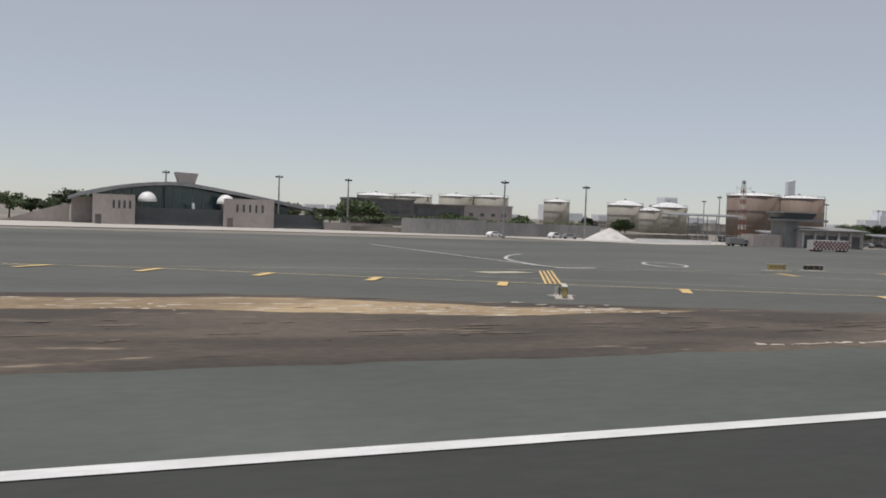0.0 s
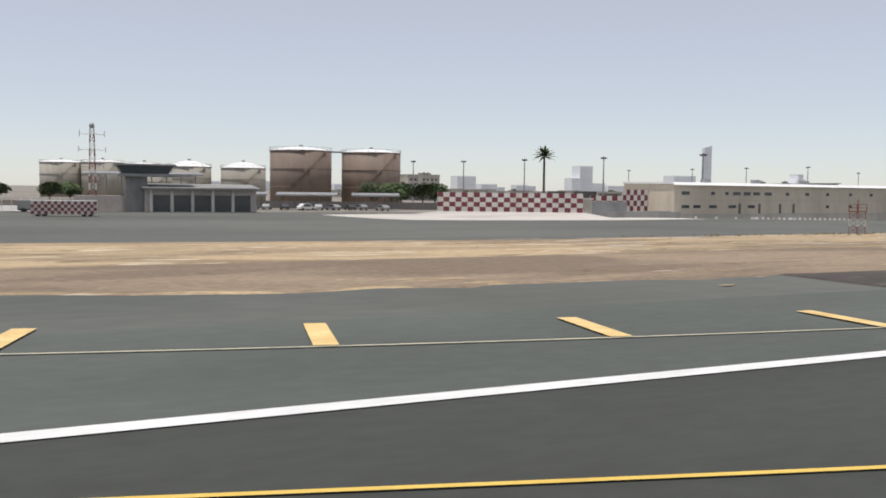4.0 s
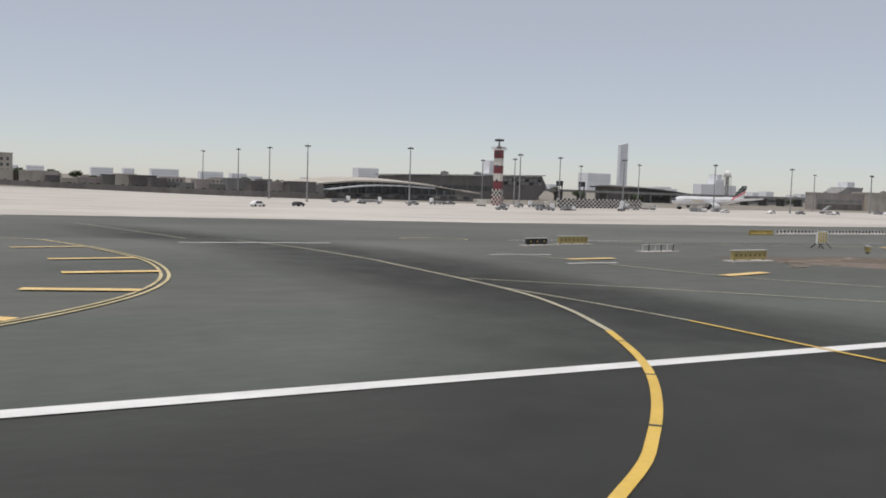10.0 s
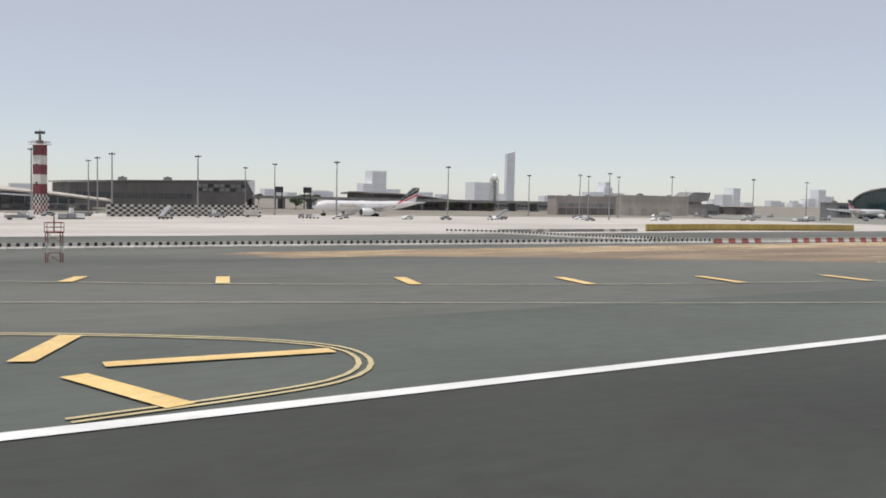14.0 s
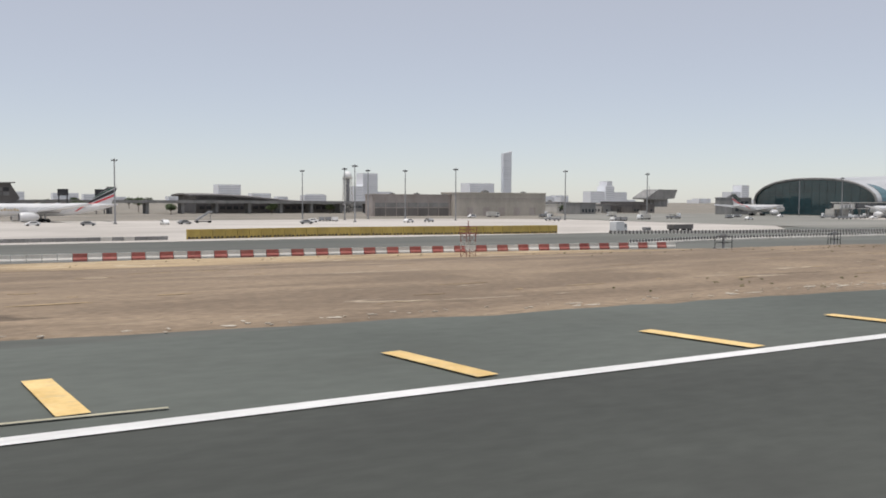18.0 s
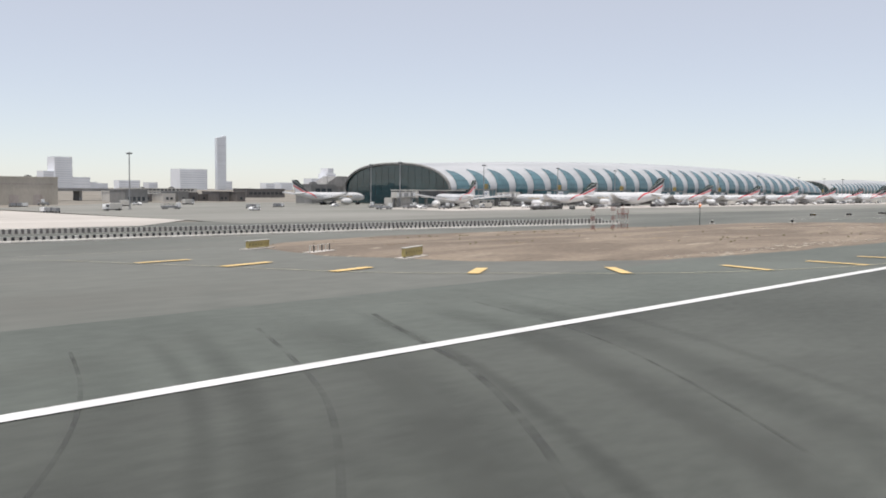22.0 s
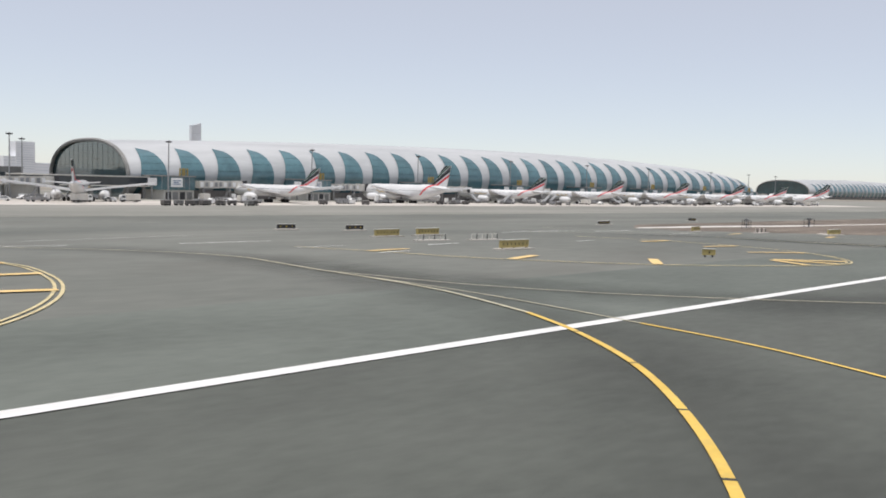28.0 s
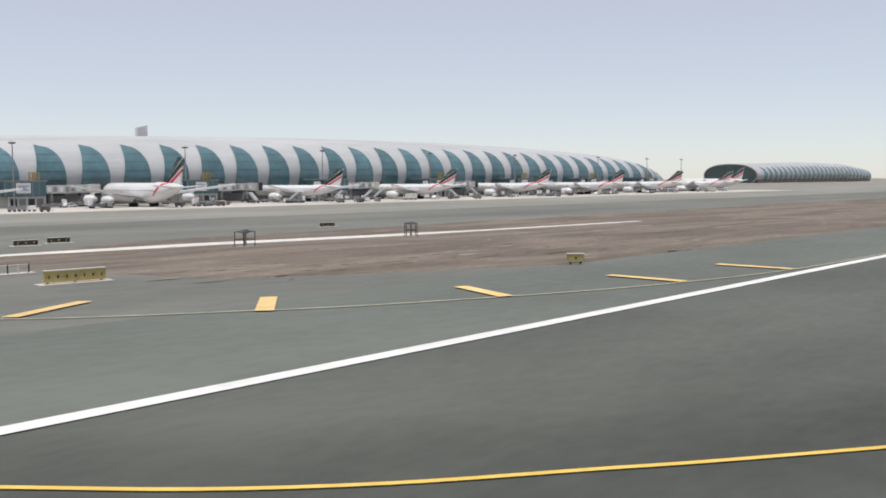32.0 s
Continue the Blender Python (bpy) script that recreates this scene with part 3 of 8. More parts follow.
sheet("runway_shoulder", RX, [19.1, 30, 31.5], "shoulder", -0.002, "lighter grey asphalt runway shoulder")
sheet("taxiway", RX, [31.5] + YCUT[1:-1] + [190], "taxi", -0.004, "worn grey asphalt taxiway")
# paved and bare patches
drape("apron", [(364, 152), (404, 160), (470, 168), (560, 169), (700, 172), (880, 176), (905, 200), (900, 300), (860, 330), (520, 345), (430, 420), (390, 420), (372, 260)], "apron", 0.03, 0, "pale concrete aircraft apron")
drape("terminal_apron", [(905, 176), (1060, 172), (1700, 168), (2600, 190), (2600, 420), (1000, 420), (905, 330)], "apron_grey", 0.03, 0, "grey concrete aircraft stands")
drape("stand_strip", [(1040, 236), (1640, 232), (1640, 268), (1120, 275), (1040, 282)], "apron", 0.05, 0.4, "pale concrete strip along the stands", 8)
drape("pale_forecourt", [(-200, 205), (-40, 208), (40, 216), (100, 214), (135, 188), (160, 196), (205, 190), (200, 225), (140, 236), (60, 255), (-200, 262)], "apron", 0.03, 0.5, "pale sandy forecourt", 6)
drape("pale_verge", [(212, 172), (215, 152), (219, 143), (229, 140.4), (240, 139.6), (254, 139.8), (267, 141), (284, 145.5), (284, 157), (276, 178), (262, 186), (240, 180)], "apron", 0.05, 0.4, "pale concrete verge below the chequered wall", 4)
drape("sand_island_1", [(-220, 60), (-60, 57), (-3, 55), (12, 53), (20, 49), (33, 45), (45, 41), (54, 35.5), (64, 31), (53, 29.4), (34, 30), (12, 30), (-220, 30.5)], "charred", 0.04, 0.55, "scorched brown strip of sand between runway and taxiway")
drape("sand_patch", [(-200, 56), (-30, 54), (12, 51), (22, 46), (33, 43), (20, 42), (4, 46), (-60, 50), (-200, 52)], "sand", 0.06, 0.7, "pale strip of dry sand")
drape("sand_patch", [(38, 33.2), (44, 35.4), (49, 36.4), (54, 35), (64, 31), (53, 29.6), (47, 30.4), (43, 31.8)], "pink", 0.06, 0.6, "pale wedge of dry sand", 1.0)
drape("sand_island_2", [(87, 79), (106, 85), (132, 87), (160, 82), (203, 76), (237, 80), (265, 80), (300, 77), (330, 72), (350, 66), (362, 58), (370, 48), (373.5, 41), (369, 35.5), (362, 32), (345, 30.6), (310, 30), (285, 30.2), (262, 30.4), (260, 32.5), (258, 37), (252, 38.5), (235, 38.8), (200, 39.2), (166, 40), (150, 45), (125, 52), (108, 58), (96, 66)], "sand", 0.04, 0.55, "long island of pale dry sand")
drape("trodden_belt", [(120, 56), (150, 55), (190, 56), (240, 57), (300, 58), (340, 54), (371, 45.5), (373, 43), (369.6, 35.8), (362.4, 31.9), (345, 30.5), (310, 29.9), (262, 30.2), (259.4, 33), (257.4, 37), (252, 38.2), (235, 38.5), (200, 38.9), (168, 40), (150, 45.2)], "tan_brown", 0.055, 0.9, "trodden brownish belt of sand")
drape("scorched_band", [(240, 41), (262, 39), (300, 37.4), (330, 36.6), (352, 37.4), (372, 41), (369.6, 35.6), (362.4, 31.7), (345, 30.3), (310, 29.7), (261.5, 30.2), (259, 33), (257, 37), (250, 38.4), (244, 39)], "pink", 0.07, 0.6, "trodden darker band of sand")
drape("dark_earth", [(196, 31), (196, 38.6), (235, 38.6), (252, 38.3), (258, 36.8), (259.5, 31)], "burnt", 0.078, 0.4, "dark scorched earth beside the sand")
drape("dark_earth", [(283.2, 32.4), (285, 32.8), (287, 32.3), (287.6, 30.6), (286, 29.8), (284, 30)], "burnt", 0.085, 0.6, "dark scorched earth round the slab", 0.6)
drape("dark_earth", [(323.6, 32.2), (326, 32.8), (328.4, 32.2), (328.2, 30.8), (325.6, 30.4)], "burnt", 0.085, 0.6, "dark scorched earth round the slab", 0.6)
drape("sand_island_3", [(432, 50), (446, 48.4), (458, 43), (469, 39), (479, 34.5), (478.5, 31.6), (468, 30), (457, 30), (447, 33.6), (440, 38), (434, 45)], "brown", 0.04, 0.55, "small island of dark brown sand", 1.5)
drape("scorched_patch", [(438, 46), (447, 47), (458, 42), (468, 38), (476, 34.6), (470, 32.8), (458, 35), (447, 39.4), (441, 43)], "charred", 0.07, 0.8, "dark scorched patch on the brown sand", 1.2)
drape("sand_island_4", [(560, 104), (606, 106.5), (685, 107), (730, 103), (756, 92), (768, 72), (767, 52), (760, 34.5), (745, 30), (703, 30.5), (680, 31.6), (652, 34.5), (622, 39.5), (598, 46), (582, 56), (568, 75)], "tan_brown", 0.04, 0.55, "wide island of packed brown sand")
drape("sand_patch", [(562, 104), (606, 106), (685, 106.5), (728, 102), (756, 90), (760, 80), (740, 77), (700, 80), (640, 76), (600, 80), (572, 84)], "sand", 0.07, 0.9, "pale dry sand below the barriers")
drape("sand_island_5", [(831, 61), (829, 52), (833, 41), (843, 34), (857, 31.5), (880, 30.5), (936, 30), (949, 36), (951, 48), (949, 64), (952, 84), (935, 97), (880, 101), (855, 94), (838, 76)], "pink", 0.04, 0.55, "rounded island of packed brown sand")
drape("sand_island_6", [(1092.2, 72.7), (1089.9, 57.7), (1093.7, 42.8), (1108.5, 32.2), (1160.6, 31.2), (1402.2, 31.2), (1567.6, 72.7), (1388.3, 96.5), (1197.8, 97.2), (1113.1, 96.5), (1098.4, 87.6)], "brown", 0.04, 0.55, "long island of dark brown sand")
drape("concrete_path", [(1096, 85.6), (1096, 83.4), (1104, 82.0), (1117, 80.4), (1136, 76.6), (1164, 71.8), (1180, 69), (1180, 70), (1164, 73.8), (1136, 79.4), (1117, 83.4), (1104, 85.2)], "mound", 0.10, 0.12, "pale concrete path across the sand")


# ---------------------------------------------------------------- painted lines
def smooth_path(pts, step=1.5):
    out = []
    n = len(pts)
    for i in range(n - 1):
        p0, p1, p2, p3 = (Vector(pts[max(0, i - 1)]), Vector(pts[i]), Vector(pts[i + 1]), Vector(pts[min(n - 1, i + 2)]))
        k = max(1, int((p2 - p1).length / step))
        for j in range(k):
            t = j / k
            out.append(0.5 * ((2 * p1) + (p2 - p0) * t + (2 * p0 - 5 * p1 + 4 * p2 - p3) * t * t + (3 * p1 - p0 - 3 * p2 + p3) * t ** 3))
    out.append(Vector(pts[-1]))
    return out


def ribbon(bm, path, w, dz, off=0.0, gap=0.0):
    prev = None
    run = 0.0
    for i, p in enumerate(path):
        d = (path[min(len(path) - 1, i + 1)] - path[max(0, i - 1)]).normalized()
        nrm = Vector((-d.y, d.x))
        a, b = p + nrm * (off + w / 2), p + nrm * (off - w / 2)
        cur = [bm.verts.new((q.x, q.y, zg(q.x, q.y) + dz)) for q in (a, b)]
        if prev:
            bm.faces.new((prev[0], prev[1], cur[1], cur[0]))
        prev = cur


LAYER = itertools.cycle(range(1, 8))


def painted(name, pts, w, material, label, double=False, dz=0.03):
    path = smooth_path(pts, 0.7)
    dz += (0.003 if dz > 0.02 else 0.0012) * next(LAYER)
    bm = B()
    if double:
        ribbon(bm, path, w, dz, w * 1.1), ribbon(bm, path, w, dz, -w * 1.1)
    else:
        ribbon(bm, path, w, dz)
    ob = part(name, bm, material)
    if w >= 0.25 and material == "yellow_line":
        run = 0.0
        for p, q in zip(path, path[1:]):
            run += (q - p).length
            if run > 5.0:
                run = 0.0
                d = (q - p).normalized()
                e = Vector((-d.y, d.x)) * w * 0.56
                bm = B()
                bm.faces.new([bm.verts.new((c.x, c.y, zg(c.x, c.y) + dz + 0.004)) for c in (p - e, p + e, p + e + d * 0.14, p - e + d * 0.14)])
                part("joint", bm, "dark_asphalt", ob, "dark gap in the paint")
    return tagged(ob, label, "", "", "structure")


def stripes(line, ends, w=0.75):
    """Broad shoulder stripes that end on a line: pairs of plan points."""
    for x0, y0, x1, y1 in ends:
        bm = B()
        d = Vector((x1 - x0, y1 - y0)).normalized() * w / 2
        bm.faces.new([bm.verts.new((x, y, zg(x, y) + 0.058)) for x, y in ((x0 - d.y, y0 + d.x), (x1 - d.y, y1 + d.x), (x1 + d.y, y1 - d.x), (x0 + d.y, y0 - d.x))])
        part("stripe", bm, "stripe_line", line)


bm = B()
for x in range(-900, 3200, 50):
    bm.faces.new([bm.verts.new(p) for p in ((x, 18.79, 0.03), (x + 50, 18.79, 0.03), (x + 50, 19.44, 0.03), (x, 19.44, 0.03))])
tagged(part("runway_edge_line", bm, "white_line"), "continuous white runway edge line", "", "", "structure")
bm = B()
for x in range(-900, 3200, 30):
    bm.faces.new([bm.verts.new(p) for p in ((x, -21.0, 0.03), (x + 18, -21.0, 0.03), (x + 18, -20.4, 0.03), (x, -20.4, 0.03))])
tagged(part("runway_centre_line", bm, "white_line"), "dashed white runway centre line", "", "", "structure")

EDGE, CENTRE = "thin yellow taxiway edge line", "yellow taxiway guide line curving to the runway"
ln = painted("taxi_line", [(-80, 112), (-1, 80), (15, 72), (30, 64), (43, 57.2), (56, 51.1), (69, 44.8), (81, 37.6), (89, 33.6), (94, 31), (97.2, 27.8), (98.2, 24.2), (96.4, 21.2), (92, 19.8)], 0.16, "edge_yellow", EDGE, True)
stripes(ln, [(-9, 84, -11, 80), (-1, 80, -3.5, 76.5), (7, 76.2, 5, 72.5), (15, 72, 13, 68.5), (22.5, 68, 20.5, 64.3), (31, 63.5, 29, 59.8), (42.9, 57.2, 40.6, 53.7), (56.1, 51.1, 53.7, 47.3), (69.4, 45.1, 67.6, 41.4), (80.7, 37.2, 78.3, 33.4), (94.3, 30.9, 92.4, 26.7), (97.8, 24, 93.1, 25.1), (92, 19.6, 91.4, 23.9)])
ln = painted("taxi_line", [(50, 92), (60, 81), (70, 72), (78, 64.6), (86, 58), (93, 53), (100, 48.8), (108, 45), (115.5, 41.8), (123, 38), (134, 34.5), (152, 29.2), (170, 25), (190, 21.8), (206, 20.5)], 0.16, "pale_line", EDGE)
stripes(ln, [(x, y, x + lerp(x, (150, 215), (1.4, -0.5)), y + 4.2) for x, y in ((69, 73), (77, 65.4), (85.5, 58.4), (93, 53), (100, 48.8), (107.5, 45.2), (115.3, 41.8), (122.6, 38.1), (131, 35.3), (139.4, 32.8), (147.4, 30.4), (156, 28.2), (165, 26.1), (174, 24.3), (184, 22.6), (194, 21.3), (204, 20.5), (214, 20), (224.9, 19.7), (234.1, 19.5))])
painted("taxi_line", [(260, -6), (210, 3), (180, 9), (158, 15), (141, 20.2), (124, 26)], 0.17, "yellow_line", CENTRE)
painted("taxi_line", [(124, 26), (114, 31), (95.5, 38.4), (77, 46.8), (48, 61), (20, 76)], 0.15, "pale_line", CENTRE)
painted("taxi_line", [(-160, 84), (-20, 80), (30, 79.5), (66, 82), (96, 80)], 0.2, "pale_line", EDGE)
painted("taxi_line", [(47.2, 146), (47.5, 120), (47.8, 95), (48.2, 83.4)], 0.5, "worn_white", CENTRE)
painted("taxi_line", [(48.0, 83.6), (48.4, 91.5), (50.2, 101), (53.4, 108), (57, 113.6), (60.6, 117.4)], 0.5, "worn_white", CENTRE)
painted("taxi_line", [(64.8, 88.6), (66, 95), (69.3, 99.6), (71.6, 98.8), (70.8, 93.6), (67.8, 89.6), (64.8, 88.6)], 0.45, "worn_white", EDGE)
painted("taxi_line", [(47.6, 84.4), (50, 84.6), (52.4, 84.9)], 1.2, "worn_white", EDGE)
ln = painted("taxi_line", [(356, 19.8), (362, 20.1), (369, 21.3), (376, 24.2), (382, 28.4), (386.5, 33), (389.6, 38), (391.4, 44), (391.8, 52), (390.6, 62), (388.6, 74), (385, 92)], 0.16, "edge_yellow", EDGE, True)
stripes(ln, [(358.4, 19.9, 358, 24), (368.4, 21.2, 366.6, 25.4), (377.1, 24.8, 374.2, 28.6), (384.4, 31, 380.2, 34), (389.3, 37.7, 385, 39), (391.4, 45, 387, 45), (391.6, 53, 387, 52.6), (390, 64, 385.6, 63)])
painted("taxi_line", [(372, 1.5), (384, 5.5), (391.9, 11), (394.6, 13.4), (397.4, 16.6), (399.6, 19.8), (401.8, 24)], 0.25, "yellow_line", CENTRE)
painted("taxi_line", [(401.8, 24), (403.6, 29), (404.7, 35), (404.7, 46), (404.2, 62), (402, 90), (396, 130)], 0.22, "pale_line", CENTRE)
painted("taxi_line", [(398, -6), (404, 4), (406, 12.5), (406.2, 20), (406.2, 25)], 0.17, "yellow_line", CENTRE)
painted("taxi_line", [(406.2, 25), (405.6, 30.5), (404.7, 36)], 0.15, "pale_line", CENTRE)
painted("taxi_line", [(404.7, 40), (412, 34), (418, 28.6), (421, 26)], 0.14, "pale_line", CENTRE)
ln = painted("taxi_line", [(417, 56), (418.6, 46), (421.2, 38), (426.6, 31), (431, 27.6), (436, 24.4), (441, 22.2), (446, 20.8)], 0.16, "pale_line", EDGE)
stripes(ln, [(418, 49, 422, 49.4), (421, 38.2, 425.4, 39.3), (426.8, 30.8, 430.4, 33.4), (434.8, 25, 437.1, 28.5), (445, 21, 445.8, 25.3), (455.3, 19.8, 454.2, 23.8)])
ln = painted("taxi_line", [(440, 75), (461.8, 62), (480, 53.5), (495, 47), (507, 42.3), (520, 37), (530.5, 31.7), (536, 27.5), (537, 24.2), (534.6, 21), (528, 19.8)], 0.16, "edge_yellow", EDGE, True)
stripes(ln, [(465, 61, 462, 57), (480.5, 53.2, 478.6, 49.6), (499.4, 45.6, 496.9, 41.4), (514.4, 39.2, 512.7, 34.9), (530.2, 31.5, 528.1, 27.2), (536.6, 25.2, 530, 25.8), (530.4, 20, 529, 24.6)])
painted("taxi_line", [(700, -3), (650, 5), (613, 12.4), (594, 17.3), (580, 21.6)], 0.17, "yellow_line", CENTRE)
painted("taxi_line", [(580, 21.6), (560, 29), (535.6, 39.6), (513, 49.1), (496, 57.6), (475, 67), (455, 76)], 0.15, "pale_line", CENTRE)
ln = painted("taxi_line", [(508, 78), (515, 69), (521, 62), (527, 55.8), (533.5, 50.5), (541, 46.5), (560, 39), (580, 34), (596, 30.4), (608.5, 28), (619, 26), (633, 23.6), (650, 21.3), (662, 20.4)], 0.16, "pale_line", EDGE)
stripes(ln, [(514.6, 69.4, 516, 73.4), (521, 62, 522.6, 66), (527, 55.8, 528.6, 59.6), (533.4, 50.5, 535, 54.4), (540.6, 46.8, 542, 50.8), (550, 42.6, 551.4, 46.8), (559.6, 39.1, 560.8, 43.4), (569.4, 36.5, 570.4, 40.8), (579, 34.3, 580, 38.4), (588.6, 32.2, 589.6, 36.4), (598.7, 29.9, 599.6, 33.9), (608.9, 27.9, 609.1, 32.2), (619, 26.1, 619, 30.5), (629.2, 24.3, 629.2, 28.9), (639.5, 22.7, 639.5, 27.6), (649.7, 21.3, 649.5, 26.5), (660, 20.7, 659.8, 25.3), (670.5, 19.9, 670, 24.7), (681, 19.6, 680.4, 24.3), (691, 19.6, 690.6, 24)])
ln = painted("taxi_line", [(758, 20.1), (763, 20.7), (768, 21.9), (773, 24.2), (778, 27.6), (782.2, 31.8), (785.6, 37.2), (787.6, 44), (788, 55), (786, 70)], 0.16, "edge_yellow", EDGE, True)
stripes(ln, [(753.3, 19.7, 752.4, 23.8), (762.5, 20.6, 760.8, 23.6), (771.5, 23.5, 768.1, 27), (778.6, 28.6, 774.2, 31), (783.5, 34.4, 778.8, 36.1), (787, 42, 782, 42.6), (788, 50, 783, 50), (787.6, 58, 783, 57.4)])
ln = painted("taxi_line", [(812, 70), (815, 54), (819.2, 43), (823, 37.4), (828, 32.8), (832, 29.1), (837.3, 25.6), (844.2, 22.8), (853.5, 20.4), (868, 19.6)], 0.16, "pale_line", EDGE)
stripes(ln, [(814.6, 56, 819, 56.6), (816.6, 48.6, 821, 49.6), (819.6, 41.4, 823.4, 42.2), (825, 34.8, 828.4, 37), (832.2, 28.6, 835.2, 31.8), (841.4, 23.6, 842.8, 27.6), (850.9, 20.7, 851.3, 25.2), (859.8, 19.8, 859.5, 24.4)])
painted("taxi_line", [(740, 86), (800, 78), (830, 74)], 0.2, "faded_line", EDGE)
ln = painted("taxi_line", [(930, 19.6), (946, 20.4), (954, 21.8), (961, 24.2), (967, 28.4), (971.5, 32.6), (975.1, 38.1), (977.5, 44.7), (978.6, 53.4), (977.7, 64.8)], 0.16, "edge_yellow", EDGE, True)
stripes(ln, [(952.6, 21.4, 951.4, 25.6), (961.6, 24.6, 959, 28.6), (970.3, 31.6, 965.7, 34.3), (975.6, 39.2, 970.7, 40.5), (977.8, 46.4, 972.9, 46.9), (978.6, 53.7, 973.5, 53.5)])
painted("taxi_line", [(960, -0.5), (968, 3), (973.2, 6.2), (977.8, 9.8), (981.8, 13.7), (985.2, 18.2), (987.6, 22.4)], 0.25, "yellow_line", CENTRE)
painted("taxi_line", [(987.6, 22.4), (990.2, 30.4), (991.4, 40.4), (992.1, 56.3), (983.2, 74.3)], 0.22, "pale_line", CENTRE)
painted("taxi_line", [(1045, -8), (1022, 1), (1010.3, 9.2), (1003.6, 15.2), (999.6, 19.6), (995.8, 24.6)], 0.17, "pale_line", CENTRE)
painted("taxi_line", [(995.8, 24.6), (993, 31), (991.4, 40.4)], 0.15, "pale_line", CENTRE)
painted("taxi_line", [(984, 4), (987.6, 12), (989, 18)], 0.17, "yellow_line", CENTRE)
painted("taxi_line", [(989, 18), (990.6, 27), (991.3, 38.3)], 0.15, "pale_line", CENTRE)
ln = painted("taxi_line", [(1003.7, 59.9), (1005.4, 48.1), (1008, 40.6), (1013.9, 32.1), (1021, 27), (1026, 25.1), (1030, 25.4), (1034.6, 28.6), (1039, 34.2), (1042.4, 41.3), (1045, 50.9), (1046.3, 62.7)], 0.16, "edge_yellow", EDGE, True)
stripes(ln, [(1004.4, 51.6, 1009.2, 52.3), (1008.2, 40.6, 1012.7, 42.1), (1014, 32.3, 1018, 35.2), (1023.6, 25.9, 1025.8, 29.6), (1026.9, 24.9, 1026.6, 29.2), (1030, 25.7, 1026.4, 29.8), (1037.1, 31.7, 1033.1, 35.1), (1042.1, 40.6, 1037.5, 41.6), (1044.7, 49.6, 1039.7, 49.7)])
painted("taxi_line", [(1030, 4), (1040, 9.4), (1045.5, 13), (1048.4, 16), (1051.2, 19.6), (1053.2, 23)], 0.25, "yellow_line", CENTRE)
painted("taxi_line", [(1053.2, 23), (1055.2, 27.4), (1057.2, 34.6), (1058.7, 44.3), (1061.2, 59.9), (1054.1, 77.5)], 0.22, "pale_line", CENTRE)
painted("taxi_line", [(1057, -2), (1058.2, 7), (1058.2, 13), (1058, 19.5)], 0.17, "yellow_line", CENTRE)
painted("taxi_line", [(1058, 19.5), (1057.6, 27), (1058.1, 39.3)], 0.15, "pale_line", CENTRE)
painted("taxi_line", [(1092, -1), (1080.6, 6.6), (1077.5, 8.8), (1074.6, 10.9), (1072.2, 13.1), (1069.9, 15.8), (1066.8, 19.3), (1065.2, 22.0)], 0.17, "yellow_line", CENTRE)
painted("taxi_line", [(1065.2, 22.0), (1060.9, 28.4), (1058.5, 41.8)], 0.15, "pale_line", CENTRE)
ln = painted("taxi_line", [(1075.1, 76.6), (1074.1, 61.1), (1073.8, 47.6), (1077.1, 36.8), (1085, 29.4), (1094, 25), (1103.7, 21.8), (1116, 20), (1140, 19.6)], 0.16, "pale_line", EDGE)
stripes(ln, [(1074.3, 57.6, 1079.4, 58.6), (1074.2, 44.4, 1079.1, 45.6), (1078.2, 35.8, 1082.6, 38.7), (1085.1, 29, 1088.1, 32.8), (1094.6, 24.7, 1096, 28.6), (1104.7, 21.7, 1104.8, 26.1), (1114, 20.2, 1114, 24.6)])

WORN = "worn pale line on the taxiway"
for x0, y0, x1, y1, w in ((999, 84.5, 1009, 85, 0.3), (991, 84, 998.5, 85, 0.3), (998, 68.5, 1007.5, 68.8, 0.25), (1003.6, 49.4, 1007.3, 50, 0.22), (1015.6, 56.4, 1020.1, 57, 0.3), (1003.1, 58.8, 1008, 58.8, 0.22), (1034, 53.8, 1038, 54.2, 0.22), (1046, 74, 1062, 77, 0.3), (1066, 62, 1074, 62.6, 0.2), (880, 88, 900, 90, 0.3), (560, 86, 580, 88, 0.25), (440, 92, 462, 94, 0.3), (300, 92, 318, 95, 0.3), (470, 74, 484, 75, 0.25), (397.5, 71.2, 409.7, 70.8, 0.7), (414.8, 53.8, 419.6, 53.4, 0.25), (415.9, 46.2, 419.9, 46.3, 0.25), (1052, 77.5, 1068, 78.2, 0.3), (985.2, 72.8, 989.6, 70.8, 0.3), (1069.8, 76.6, 1082.8, 78.3, 0.3)):
    painted("taxi_line", [(x0, y0), ((x0 + x1) / 2, (y0 + y1) / 2 + 0.1), (x1, y1)], w, "white_line", WORN)
painted("taxi_line", [(427.4, 95.4), (430, 97), (434.2, 96.7), (435, 93), (431, 91.6), (427.8, 93), (427.4, 95.4)], 0.3, "edge_yellow", EDGE)
painted("taxi_line", [(1088, 92), (1084, 96), (1081.4, 95), (1079.6, 90), (1077, 78), (1073, 66), (1070, 60)], 0.2, "faded_line", EDGE)



